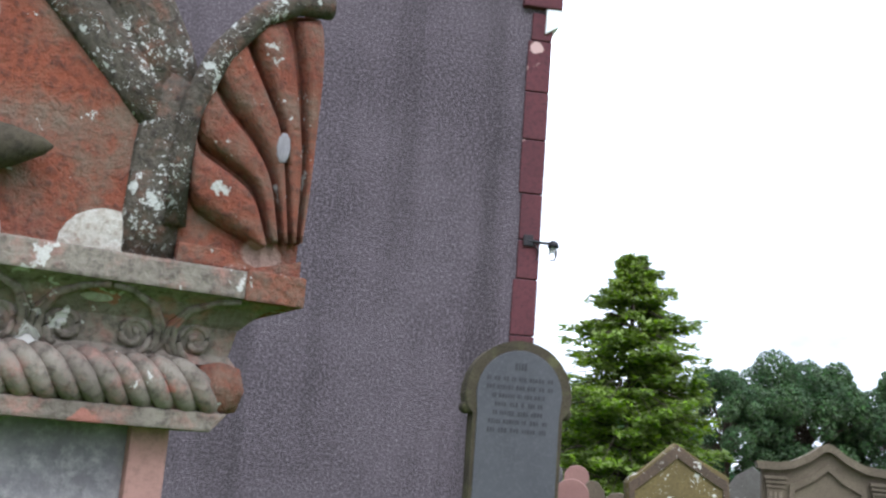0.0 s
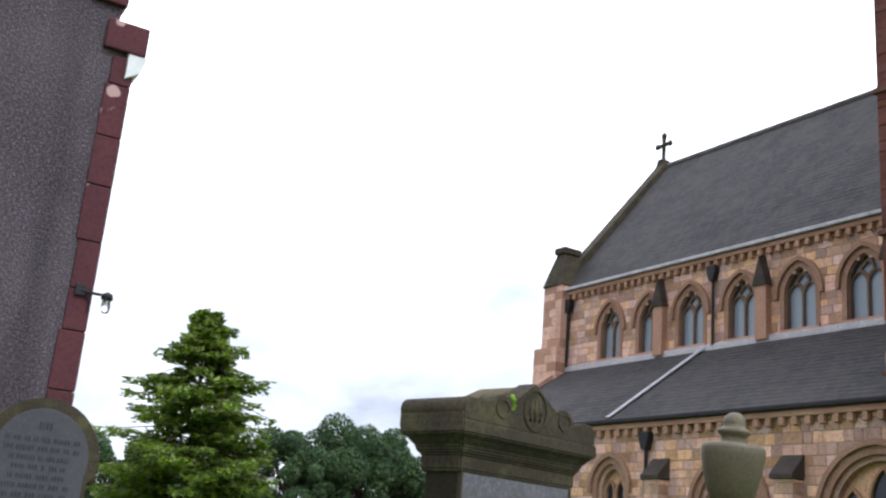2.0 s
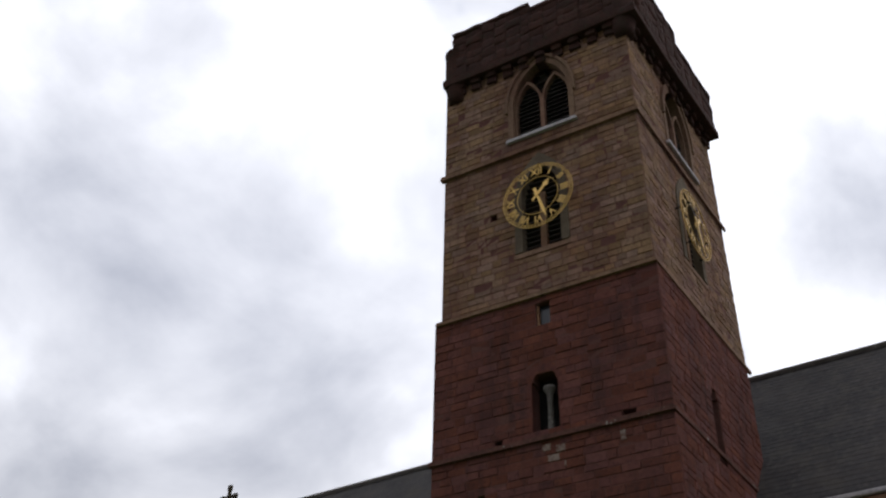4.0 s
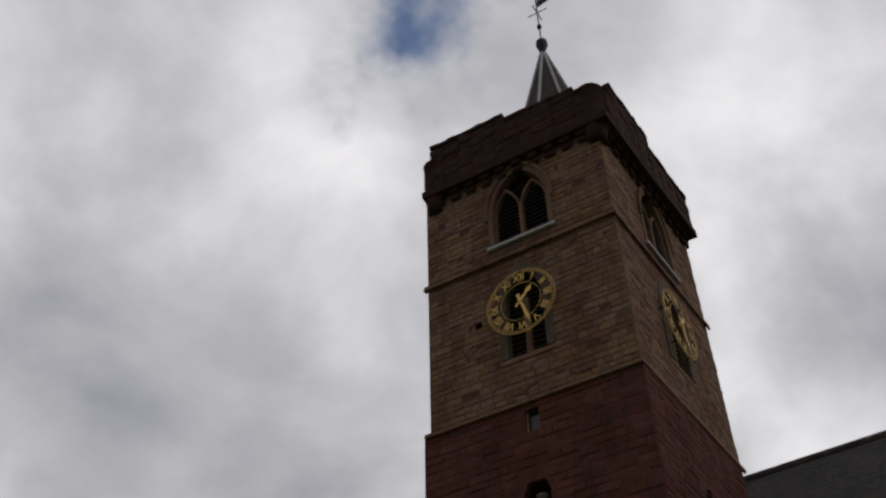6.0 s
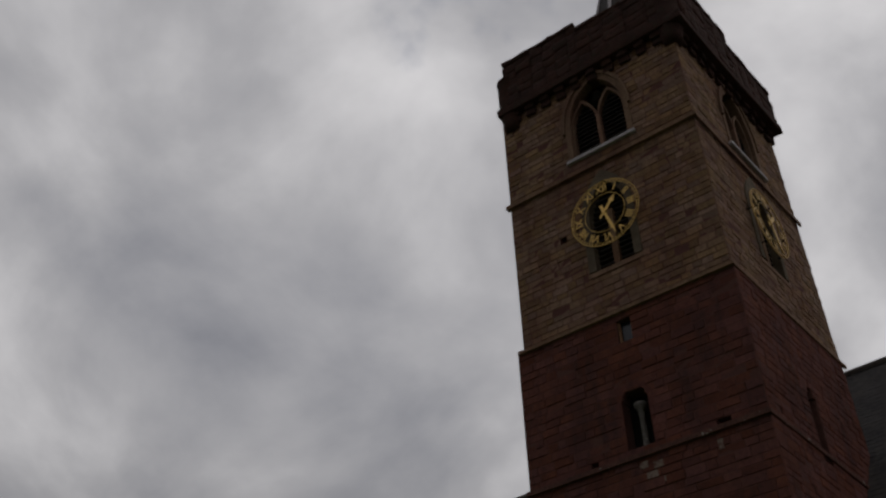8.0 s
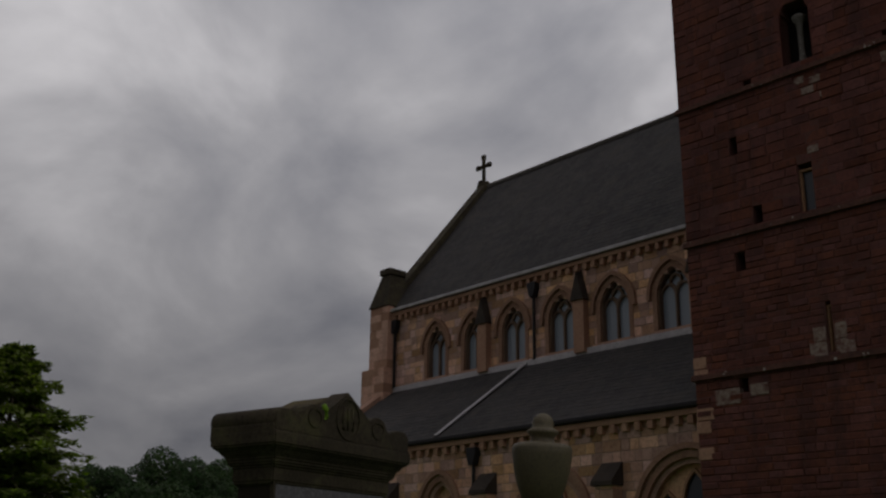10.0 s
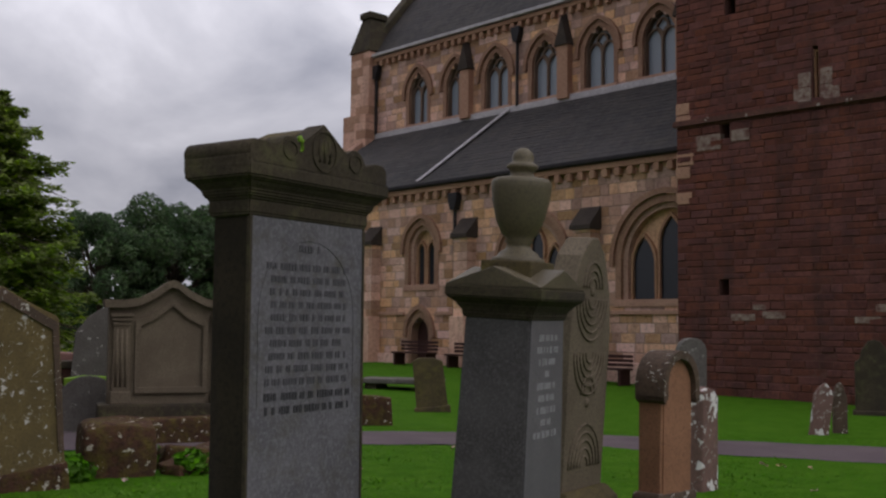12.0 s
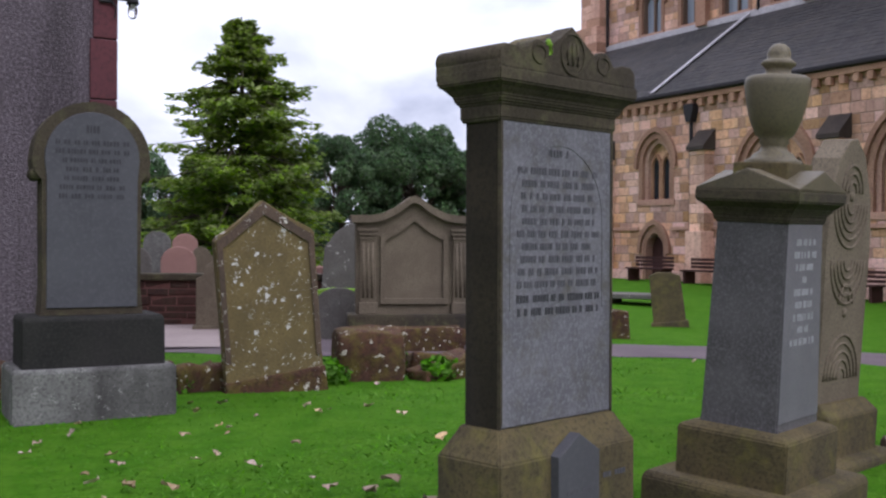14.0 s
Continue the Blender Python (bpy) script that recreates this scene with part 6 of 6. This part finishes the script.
part("rope_core", bm, "tomb_cornice", T, "", True)
k = 0
x = -2.08
while x < -0.16:
    pts = [(x + 0.08 * i / 8, 0.066 - 0.042 * math.cos(math.pi * (i / 8 - 0.5)), 1.437 + 0.036 * math.sin(math.pi * (0.5 - i / 8))) for i in range(9)]
    part("rope_strand", tube(pts, 0.0185, 10), "tomb_cornice", T, "", True)
    x += 0.04
part("rope_knob", lathe([(0.005, 1.39), (0.04, 1.4), (0.052, 1.44), (0.04, 1.48), (0.005, 1.49)], 16, -0.115, 0.075), "red_tomb", T, "", True)
cav = bmesh.new()
prof = [(0.06, 1.48), (0.075, 1.5), (0.065, 1.55), (0.03, 1.585), (-0.005, 1.6), (-0.005, 1.612), (0.35, 1.612), (0.35, 1.48)]
a = [cav.verts.new((-2.1, y, z)) for y, z in prof]; b = [cav.verts.new((-0.1 + (0.075 - y) * 1.0 if y < 0.3 else -0.1, y, z)) for y, z in prof]
cav.faces.new(a); cav.faces.new(b[::-1])
for i in range(len(prof)):
    cav.faces.new((a[i], b[i], b[(i + 1) % len(prof)], a[(i + 1) % len(prof)]))
part("frieze", cav, "tomb_cornice", T)
def frieze_y(z):
    """How far out the hollow of the frieze lies at a height."""
    if z < 1.55:
        return 0.075 - 0.2 * max(0, z - 1.5)
    return 0.065 - (z - 1.55) if z < 1.585 else 0.03 - 2.33 * (z - 1.585)


for i in range(16):
    cx, side = -0.165 - i * 0.116, -1 if i % 2 == 0 else 1
    pts = []
    for j in range(20):
        r, ang = 0.006 + 0.03 * j / 19, side * (j / 19 * 9.0)
        pts.append((cx + r * math.sin(ang), frieze_y(1.522) - 0.002, 1.522 + r * math.cos(ang)))
    part("volute", tube(pts, 0.007, 6), "tomb_cornice", T, "", True)
    for w, r in ((0.044, 0.0085), (0.056, 0.006)):
        line = [(cx + side * w * 0.7, 1.49), (cx + side * w, 1.515), (cx + side * w * 0.95, 1.545), (cx + side * w * 0.5, 1.575), (cx - side * 0.02, 1.593), (cx - side * 0.056, 1.598)]
        part("stem", tube([(x, frieze_y(z) - 0.001, z) for x, z in line], r, 6), "tomb_cornice", T, "", True)
part("cornice", prism([(-2.1, 1.6), (-0.035, 1.6), (0.0, 1.63), (0.0, 1.652), (-2.1, 1.652)], -0.02, 0.5, 0.006), "tomb_cornice", T)
part("cornice_end", box(-0.11, 0.004, -0.025, 0.25, 1.598, 1.655, 0.005), "red_tomb", T)
# gabled head with a raking roll
part("gable", prism([(-2.1, 1.65), (-0.2, 1.65), (-0.2, 1.95), (-0.55, 2.3), (-1.05, 2.75), (-1.55, 2.25), (-2.1, 1.83)], 0.035, 0.45, 0.01), "red_tomb", T, "red sandstone gable patched with grey lichen")
def flat_roll(name, pts, r, depth):
    """A low rounded moulding on the front of the gable."""
    ob = part(name, tube(pts, r, 12), "tomb_grey", T, "", True)
    for v in ob.data.vertices:
        v.co.y = 0.035 + (v.co.y - 0.035) * depth
    jog(ob, 0.008, 14, 3)
    return ob


flat_roll("upright_band", [(-0.285, 0.035, 1.655), (-0.283, 0.035, 1.75), (-0.28, 0.035, 1.85), (-0.272, 0.035, 1.93), (-0.25, 0.035, 1.99)], 0.05, 0.5)
flat_roll("raking_band", [(-0.26, 0.035, 1.9), (-0.34, 0.035, 1.98), (-0.44, 0.035, 2.075), (-0.55, 0.035, 2.185), (-0.9, 0.035, 2.53)], 0.048, 0.42)
flat_roll("spandrel_band", [(-0.26, 0.035, 1.93), (-0.31, 0.035, 2.05), (-0.36, 0.035, 2.14), (-0.42, 0.035, 2.24), (-0.6, 0.035, 2.42)], 0.062, 0.3)
part("pointed_boss", lathe([(0.06, 0), (0.055, 0.03), (0.035, 0.1), (0.015, 0.15), (0.002, 0.165)], 16), "dark_stone", T, "pointed carved boss", True).matrix_local = pose(-0.63, 0.02, 1.79, 12, 82, 0)
for cx, rr in ((-0.355, 0.092), (-0.6, 0.085)):
    bm = bmesh.new()
    bmesh.ops.create_icosphere(bm, subdivisions=3, radius=rr, matrix=Matrix.Translation((cx, 0.045, 1.655)) @ Matrix.Diagonal((1, 0.25, 0.95, 1)))
    part("half_round_boss", bm, "pale_boss", T, "pale lichened half-round boss", True)
# fan acroterion: a curved shell of petals
fan_o = [(-0.235, 1.655), (-0.24, 1.78), (-0.235, 1.92), (-0.205, 2.03), (-0.15, 2.12), (-0.08, 2.175), (-0.02, 2.195), (0.0, 2.19), (0.0, 2.05), (0.0, 1.85), (0.0, 1.7), (0.0, 1.655)]
part("fan_back", prism([(-0.15, 1.655), (-0.15, 2.1), (0.0, 2.205), (0.02, 2.2), (0.02, 2.08), (0.014, 1.88), (0.007, 1.72), (0.0, 1.655)], 0.1, 0.36, 0.008), "red_tomb", T)
part("fan_block", prism(fan_o, 0.036, 0.3, 0.006), "red_tomb", T, "red fan-shaped corner ornament")
# sweeping grooves part the lobes of the fan
GROOVES = [
    ((-0.2305, 1.8003), (-0.2117, 1.7584), (-0.1679, 1.7332), (-0.1248, 1.7162), (-0.0817, 1.6992)),
    ((-0.2299, 1.9286), (-0.2179, 1.881), (-0.1611, 1.8496), (-0.1038, 1.81), (-0.0683, 1.7153)),
    ((-0.2161, 2.0225), (-0.1698, 1.9635), (-0.1111, 1.9065), (-0.0704, 1.8385), (-0.0435, 1.719)),
    ((-0.1583, 2.1276), (-0.1356, 2.0769), (-0.0946, 2.0043), (-0.0616, 1.9281), (-0.027, 1.7215)),
    ((-0.065, 2.1652), (-0.0387, 2.0668), (-0.0228, 1.968), (-0.0104, 1.8605), (-0.0105, 1.724)),
    ((0.0084, 2.1815), (0.015, 2.0672), (0.0116, 1.9497), (0.0062, 1.8318), (-0.0002, 1.7256)),
]


def smooth_line(pts, n=5):
    out = []
    for i in range(len(pts) - 1):
        p0, p1, p2, p3 = (Vector(pts[max(0, min(len(pts) - 1, i + k))]) for k in (-1, 0, 1, 2))
        for j in range(n):
            t_ = j / n
            out.append(0.5 * (2 * p1 + (p2 - p0) * t_ + (2 * p0 - 5 * p1 + 4 * p2 - p3) * t_ ** 2 + (3 * p1 - p0 - 3 * p2 + p3) * t_ ** 3))
    return out + [Vector(pts[-1])]


for low, high in zip(GROOVES, GROOVES[1:]):
    a, b = smooth_line(low), smooth_line(high)
    bm, rings = bmesh.new(), []
    for i, (p, q) in enumerate(zip(a, b)):
        f = i / (len(a) - 1)
        gap = min(0.0045, (q - p).length * 0.2)
        u = (q - p).normalized() * gap
        p, q = p + u, q - u
        full = math.sin(math.pi * min(0.5, 0.1 + f * 2.4)) ** 0.5
        mid_ = (p + q) / 2
        row = []
        for k in range(9):
            s = -1 + k / 4
            c = mid_ + (q - p) / 2 * s * (0.72 + 0.28 * full)
            row.append(bm.verts.new((c.x, 0.034 - 0.034 * full * (1 - abs(s) ** 6), c.y)))
        rings.append(row)
    for r0, r1 in zip(rings, rings[1:]):
        for k in range(8):
            bm.faces.new((r0[k], r0[k + 1], r1[k + 1], r1[k]))
    bm.faces.new(rings[0]); bm.faces.new(rings[-1][::-1])
    back = [[bm.verts.new((v.co.x, 0.045, v.co.z)) for v in (r[0], r[-1])] for r in rings]
    for (r0, r1), (b0, b1) in zip(zip(rings, rings[1:]), zip(back, back[1:])):
        bm.faces.new((r0[0], r1[0], b1[0], b0[0])); bm.faces.new((r0[-1], r1[-1], b1[1], b0[1]))
    part("petal", bm, "red_tomb", T, "", True)
part("fan_foot", prism([(-0.235, 1.655), (-0.235, 1.69), (-0.15, 1.69), (-0.09, 1.66), (0.0, 1.69), (0.0, 1.655)], 0.004, 0.1, 0.004), "red_tomb", T)
part("fan_roll", tube([(-0.245, 0.02, 1.72), (-0.25, 0.012, 1.85), (-0.24, 0.01, 1.95), (-0.2, 0.008, 2.06), (-0.13, 0.008, 2.155), (-0.06, 0.01, 2.2), (0.01, 0.012, 2.21)], 0.024, 10), "tomb_grey", T, "", True)
part("lichen_patch", lathe([(0.014, 0), (0.012, 0.002), (0.002, 0.003)], 10), "tomb_die", T, "pale blue-grey lichen patch").matrix_local = pose(-0.062, -0.001, 1.9, 90, 0, 0) @ Matrix.Diagonal((1, 2.2, 1, 1))

# a sprig growing behind the tomb
sp = thing("leafy_sprig", "thin sprig with fresh yellow-green leaves behind the tomb", "plant", pose(-0.695, 4.055, 0) @ Matrix.Diagonal((0.82, 0.82, 1.08, 1)))
part("stem", tube([(0, 0, -0.05), (0.02, 0.02, 1.2), (0.1, 0, 2.1), (0.34, -0.05, 2.27), (0.52, -0.06, 2.29)], 0.005, 5, 0.002), "bark", sp)
for lx, ly, lz, yaw_, pitch_, ll in ((0.5, -0.06, 2.29, 80, 8, 0.15), (0.49, -0.06, 2.25, 85, -35, 0.13), (0.42, -0.05, 2.28, 100, 70, 0.08), (0.3, -0.05, 2.26, 60, 30, 0.09)):
    vs, fs = [], []
    for i in range(7):
        t_ = i / 6
        w_ = ll * 0.34 * math.sin(math.pi * min(1, t_ * 0.93 + 0.05))
        vs += [(-w_, t_ * ll, 0.2 * w_ - 0.12 * ll * t_ * t_), (0, t_ * ll, -0.12 * ll * t_ * t_), (w_, t_ * ll, 0.2 * w_ - 0.12 * ll * t_ * t_)]
    for i in range(6):
        fs += [(3 * i, 3 * i + 1, 3 * i + 4, 3 * i + 3), (3 * i + 1, 3 * i + 2, 3 * i + 5, 3 * i + 4)]
    lf = from_lists("leaf", vs, fs, "sprig", sp, "", True)
    lf.matrix_local = pose(lx, ly, lz, 0, 0, -yaw_) @ pose(0, 0, 0, pitch_, 62, 0)

# ---- trees ----
def leaf_cloud(name, spots, n, size, mat, parent, seed):
    """n small folded leaves in clumps round the spots (centre, radius)."""
    rnd = random.Random(seed)
    wts = [s[1] ** 2 for s in spots]
    verts, faces = [], []
    for c, r in rnd.choices(spots, wts, k=n):
        d = Vector((rnd.gauss(0, 1), rnd.gauss(0, 1), rnd.gauss(0, 1))).normalized()
        p = Vector(c) + d * r * rnd.uniform(0.55, 1.0) ** 0.5
        u = Vector((rnd.gauss(0, 1), rnd.gauss(0, 1), rnd.gauss(0, 0.6))).normalized()
        v = u.cross(d + Vector((0.01, 0, 0))).normalized()
        s = size * rnd.uniform(0.6, 1.4)
        k = len(verts)
        verts += [tuple(p - u * s), tuple(p + v * s * 0.5 + d * s * 0.2), tuple(p + u * s), tuple(p - v * s * 0.5 + d * s * 0.2)]
        faces += [(k, k + 1, k + 2), (k, k + 2, k + 3)]
    return from_lists(name, verts, faces, mat, parent)


def conifer(x, y, h, r, seed):
    rnd = random.Random(seed)
    t = thing("conifer", "tall bright green conifer with layered drooping boughs", "tree", pose(x, y, grid_ground(x, y)))
    part("trunk", tube([(0, 0, -0.2), (0.05, 0, h * 0.5), (0, 0.05, h)], 0.26, 10, 0.03), "bark", t)
    verts, faces = [], []
    z = 0.5
    bm = bmesh.new()
    while z < h:
        f = 1 - z / h
        ring = r * (0.06 + 0.94 * f ** 0.68) * rnd.uniform(0.72, 1.18)
        for b in range(int(8 + 7 * f)):
            a = rnd.uniform(0, 2 * math.pi)
            ln = ring * rnd.uniform(0.6, 1.15)
            d = Vector((math.cos(a), math.sin(a), 0))
            tip = d * ln + Vector((0, 0, z + ln * rnd.uniform(-0.2, 0.16)))
            add_tube(bm, [(0, 0, z), tuple((d * ln * 0.5) + Vector((0, 0, z + 0.1 * ln))), tuple(tip)], 0.035, 4, 0.01)
            side = Vector((-d.y, d.x, 0))
            for q in range(int(56 + 90 * ln / r)):
                s = rnd.uniform(0.25, 1.05)
                base = Vector((0, 0, z)).lerp(tip, s) + side * rnd.gauss(0, 0.2) * ln * (1.25 - s) + Vector((0, 0, rnd.uniform(-0.22, 0.08)))
                u = (d * rnd.uniform(0.3, 1) + side * rnd.uniform(-0.9, 0.9) + Vector((0, 0, rnd.uniform(-0.5, 0.35)))).normalized()
                v = u.cross(Vector((rnd.gauss(0, 0.4), rnd.gauss(0, 0.4), 1))).normalized()
                sz = rnd.uniform(0.09, 0.21)
                k = len(verts)
                verts += [tuple(base - u * sz), tuple(base + v * sz * 0.45 - Vector((0, 0, 0.04))), tuple(base + u * sz), tuple(base - v * sz * 0.45 - Vector((0, 0, 0.04)))]
                faces += [(k, k + 1, k + 2), (k, k + 2, k + 3)]
        z += 0.26 + 0.1 * f
    tagged(part("branching", bm, "bark", t), kind="stuff")
    from_lists("crown", verts, faces, "fir_leaf", t)
    return t


conifer(13.55, 39.1, 9.95, 4.6, 4)


def broadleaf(x, y, h, r, seed, leaves=40000, mat="oak_leaf"):
    rnd = random.Random(seed)
    t = thing("broadleaf_tree", "dark green broadleaf tree with an uneven rounded crown", "tree", pose(x, y, 0), group="trees beyond the churchyard")
    part("trunk", tube([(0, 0, -0.3), (0.1, 0, h * 0.3), (0, 0.1, h * 0.62)], 0.42, 10, 0.16), "bark", t)
    spots = []
    bm = bmesh.new()
    for k in range(52):
        a, e = rnd.uniform(0, 2 * math.pi), rnd.uniform(-0.85, 1.1)
        q = Vector((math.cos(a) * math.cos(e) * r * 0.8, math.sin(a) * math.cos(e) * r * 0.8, h * 0.55 + math.sin(e) * h * 0.4)) * rnd.uniform(0.8, 1.08)
        spots.append((q, r * rnd.uniform(0.12, 0.3)))
        add_tube(bm, [(0, 0, h * rnd.uniform(0.22, 0.5)), tuple(q * 0.6 + Vector((0, 0, h * 0.16))), tuple(q)], 0.12, 5, 0.03)
    tagged(part("branching", bm, "bark", t), kind="stuff")
    leaf_cloud("crown", spots, leaves, r * 0.028, mat, t, seed + 50)
    return t


for az, dist, h, r, seed in ((24.4, 88, 10.3, 4.8, 1), (28.3, 92, 11.7, 6.0, 2), (32.6, 96, 10.9, 6.0, 3), (20.5, 70, 5.0, 3.4, 4), (37, 100, 10, 6, 5), (10, 90, 9, 6, 6), (16, 95, 8, 6, 7)):
    broadleaf(dist * math.sin(radians(az)), dist * math.cos(radians(az)), h, r, seed)
hd = thing("far_hedge", "far belt of dark shrubs and trees", "hedge", kind="stuff")
rnd = random.Random(77)
spots = []
for k in range(70):
    az = radians(rnd.uniform(5, 40))
    dd = rnd.uniform(98, 112)
    spots.append((Vector((dd * math.sin(az), dd * math.cos(az), rnd.uniform(0.2, 1.6))), rnd.uniform(1.2, 2.2)))
leaf_cloud("foliage", spots, 16000, 0.35, "far_leaf", hd, 5)
# low plants among the back row
for x, y, s, sd in ((6.6, 13.6, 0.28, 1), (4.75, 9.5, 0.2, 2), (5.0, 8.85, 0.16, 3), (2.35, 8.95, 0.2, 4), (3.9, 9.0, 0.16, 5), (5.6, 8.95, 0.15, 6)):
    sh = thing("weed_tuft", "tuft of green weeds among the stones", "plant", on(x, y))
    leaf_cloud("leaves", [(Vector((0, 0, s * 0.5)), s), (Vector((s, 0.05, s * 0.4)), s * 0.7)], 260, 0.045, "blade", sh, sd)

# ---- grass and fallen leaves ----
def grass(n, seed):
    rnd = random.Random(seed)
    verts, faces = [], []
    for _ in range(n):
        a, r = radians(rnd.uniform(-4, 82)), 2.6 + 13 * rnd.random() ** 1.35
        x, y = r * math.sin(a), r * math.cos(a)
        h, w = rnd.uniform(0.007, 0.018), rnd.uniform(0.003, 0.006) * (1 + r * 0.12)
        b = rnd.uniform(0, 2 * math.pi)
        lean = Vector((math.cos(b + 1.57), math.sin(b + 1.57), 0)) * rnd.uniform(0.03, 0.07)
        z = grid_ground(x, y) - 0.01
        dx, dy = math.cos(b) * w, math.sin(b) * w
        k = len(verts)
        verts += [(x - dx, y - dy, z), (x + dx, y + dy, z), (x + lean.x, y + lean.y, z + h + 0.01)]
        faces.append((k, k + 1, k + 2))
    return tagged(from_lists("grass_blades", verts, faces, "blade"), "short green grass blades", "grass", kind="stuff")


grass(60000, 9)
rl = random.Random(12)
leaf_meshes = []
for k in range(5):
    vs, fs = [], []
    curl = rl.uniform(-0.4, 0.5)
    for i in range(6):
        t_ = i / 5
        w_ = 0.028 * math.sin(math.pi * (0.08 + 0.86 * t_)) * rl.uniform(0.7, 1.2)
        zz = curl * (t_ - 0.5) ** 2 * 0.1
        vs += [(-w_, t_ * 0.09 - 0.045, zz + 0.012), (0, t_ * 0.09 - 0.045, zz), (w_, t_ * 0.09 - 0.045, zz + 0.012 * rl.uniform(-1, 2))]
    for i in range(5):
        fs += [(3 * i, 3 * i + 1, 3 * i + 4, 3 * i + 3), (3 * i + 1, 3 * i + 2, 3 * i + 5, 3 * i + 4)]
    me = bpy.data.meshes.new("fallen_leaf"); me.from_pydata(vs, [], fs); me.materials.append(M["dry_leaf"])
    leaf_meshes.append(me)
for k in range(90):
    a, r = radians(rl.uniform(3, 62)), 3.6 + 8.5 * rl.random()
    if k < 45:
        a, r = radians(rl.uniform(4, 30)), 4.6 + 4.0 * rl.random()
    x, y = r * math.sin(a), r * math.cos(a)
    ob = new("fallen_leaf", leaf_meshes[k % 5])
    s = rl.uniform(0.5, 1.25)
    ob.matrix_world = pose(x, y, grid_ground(x, y) + 0.035, rl.uniform(-20, 20), rl.uniform(-20, 20), rl.uniform(0, 360)) @ Matrix.Diagonal((s, s, s, 1))
    tagged(ob, "dry curled brown leaf lying on the grass", "leaf", "fallen leaves")
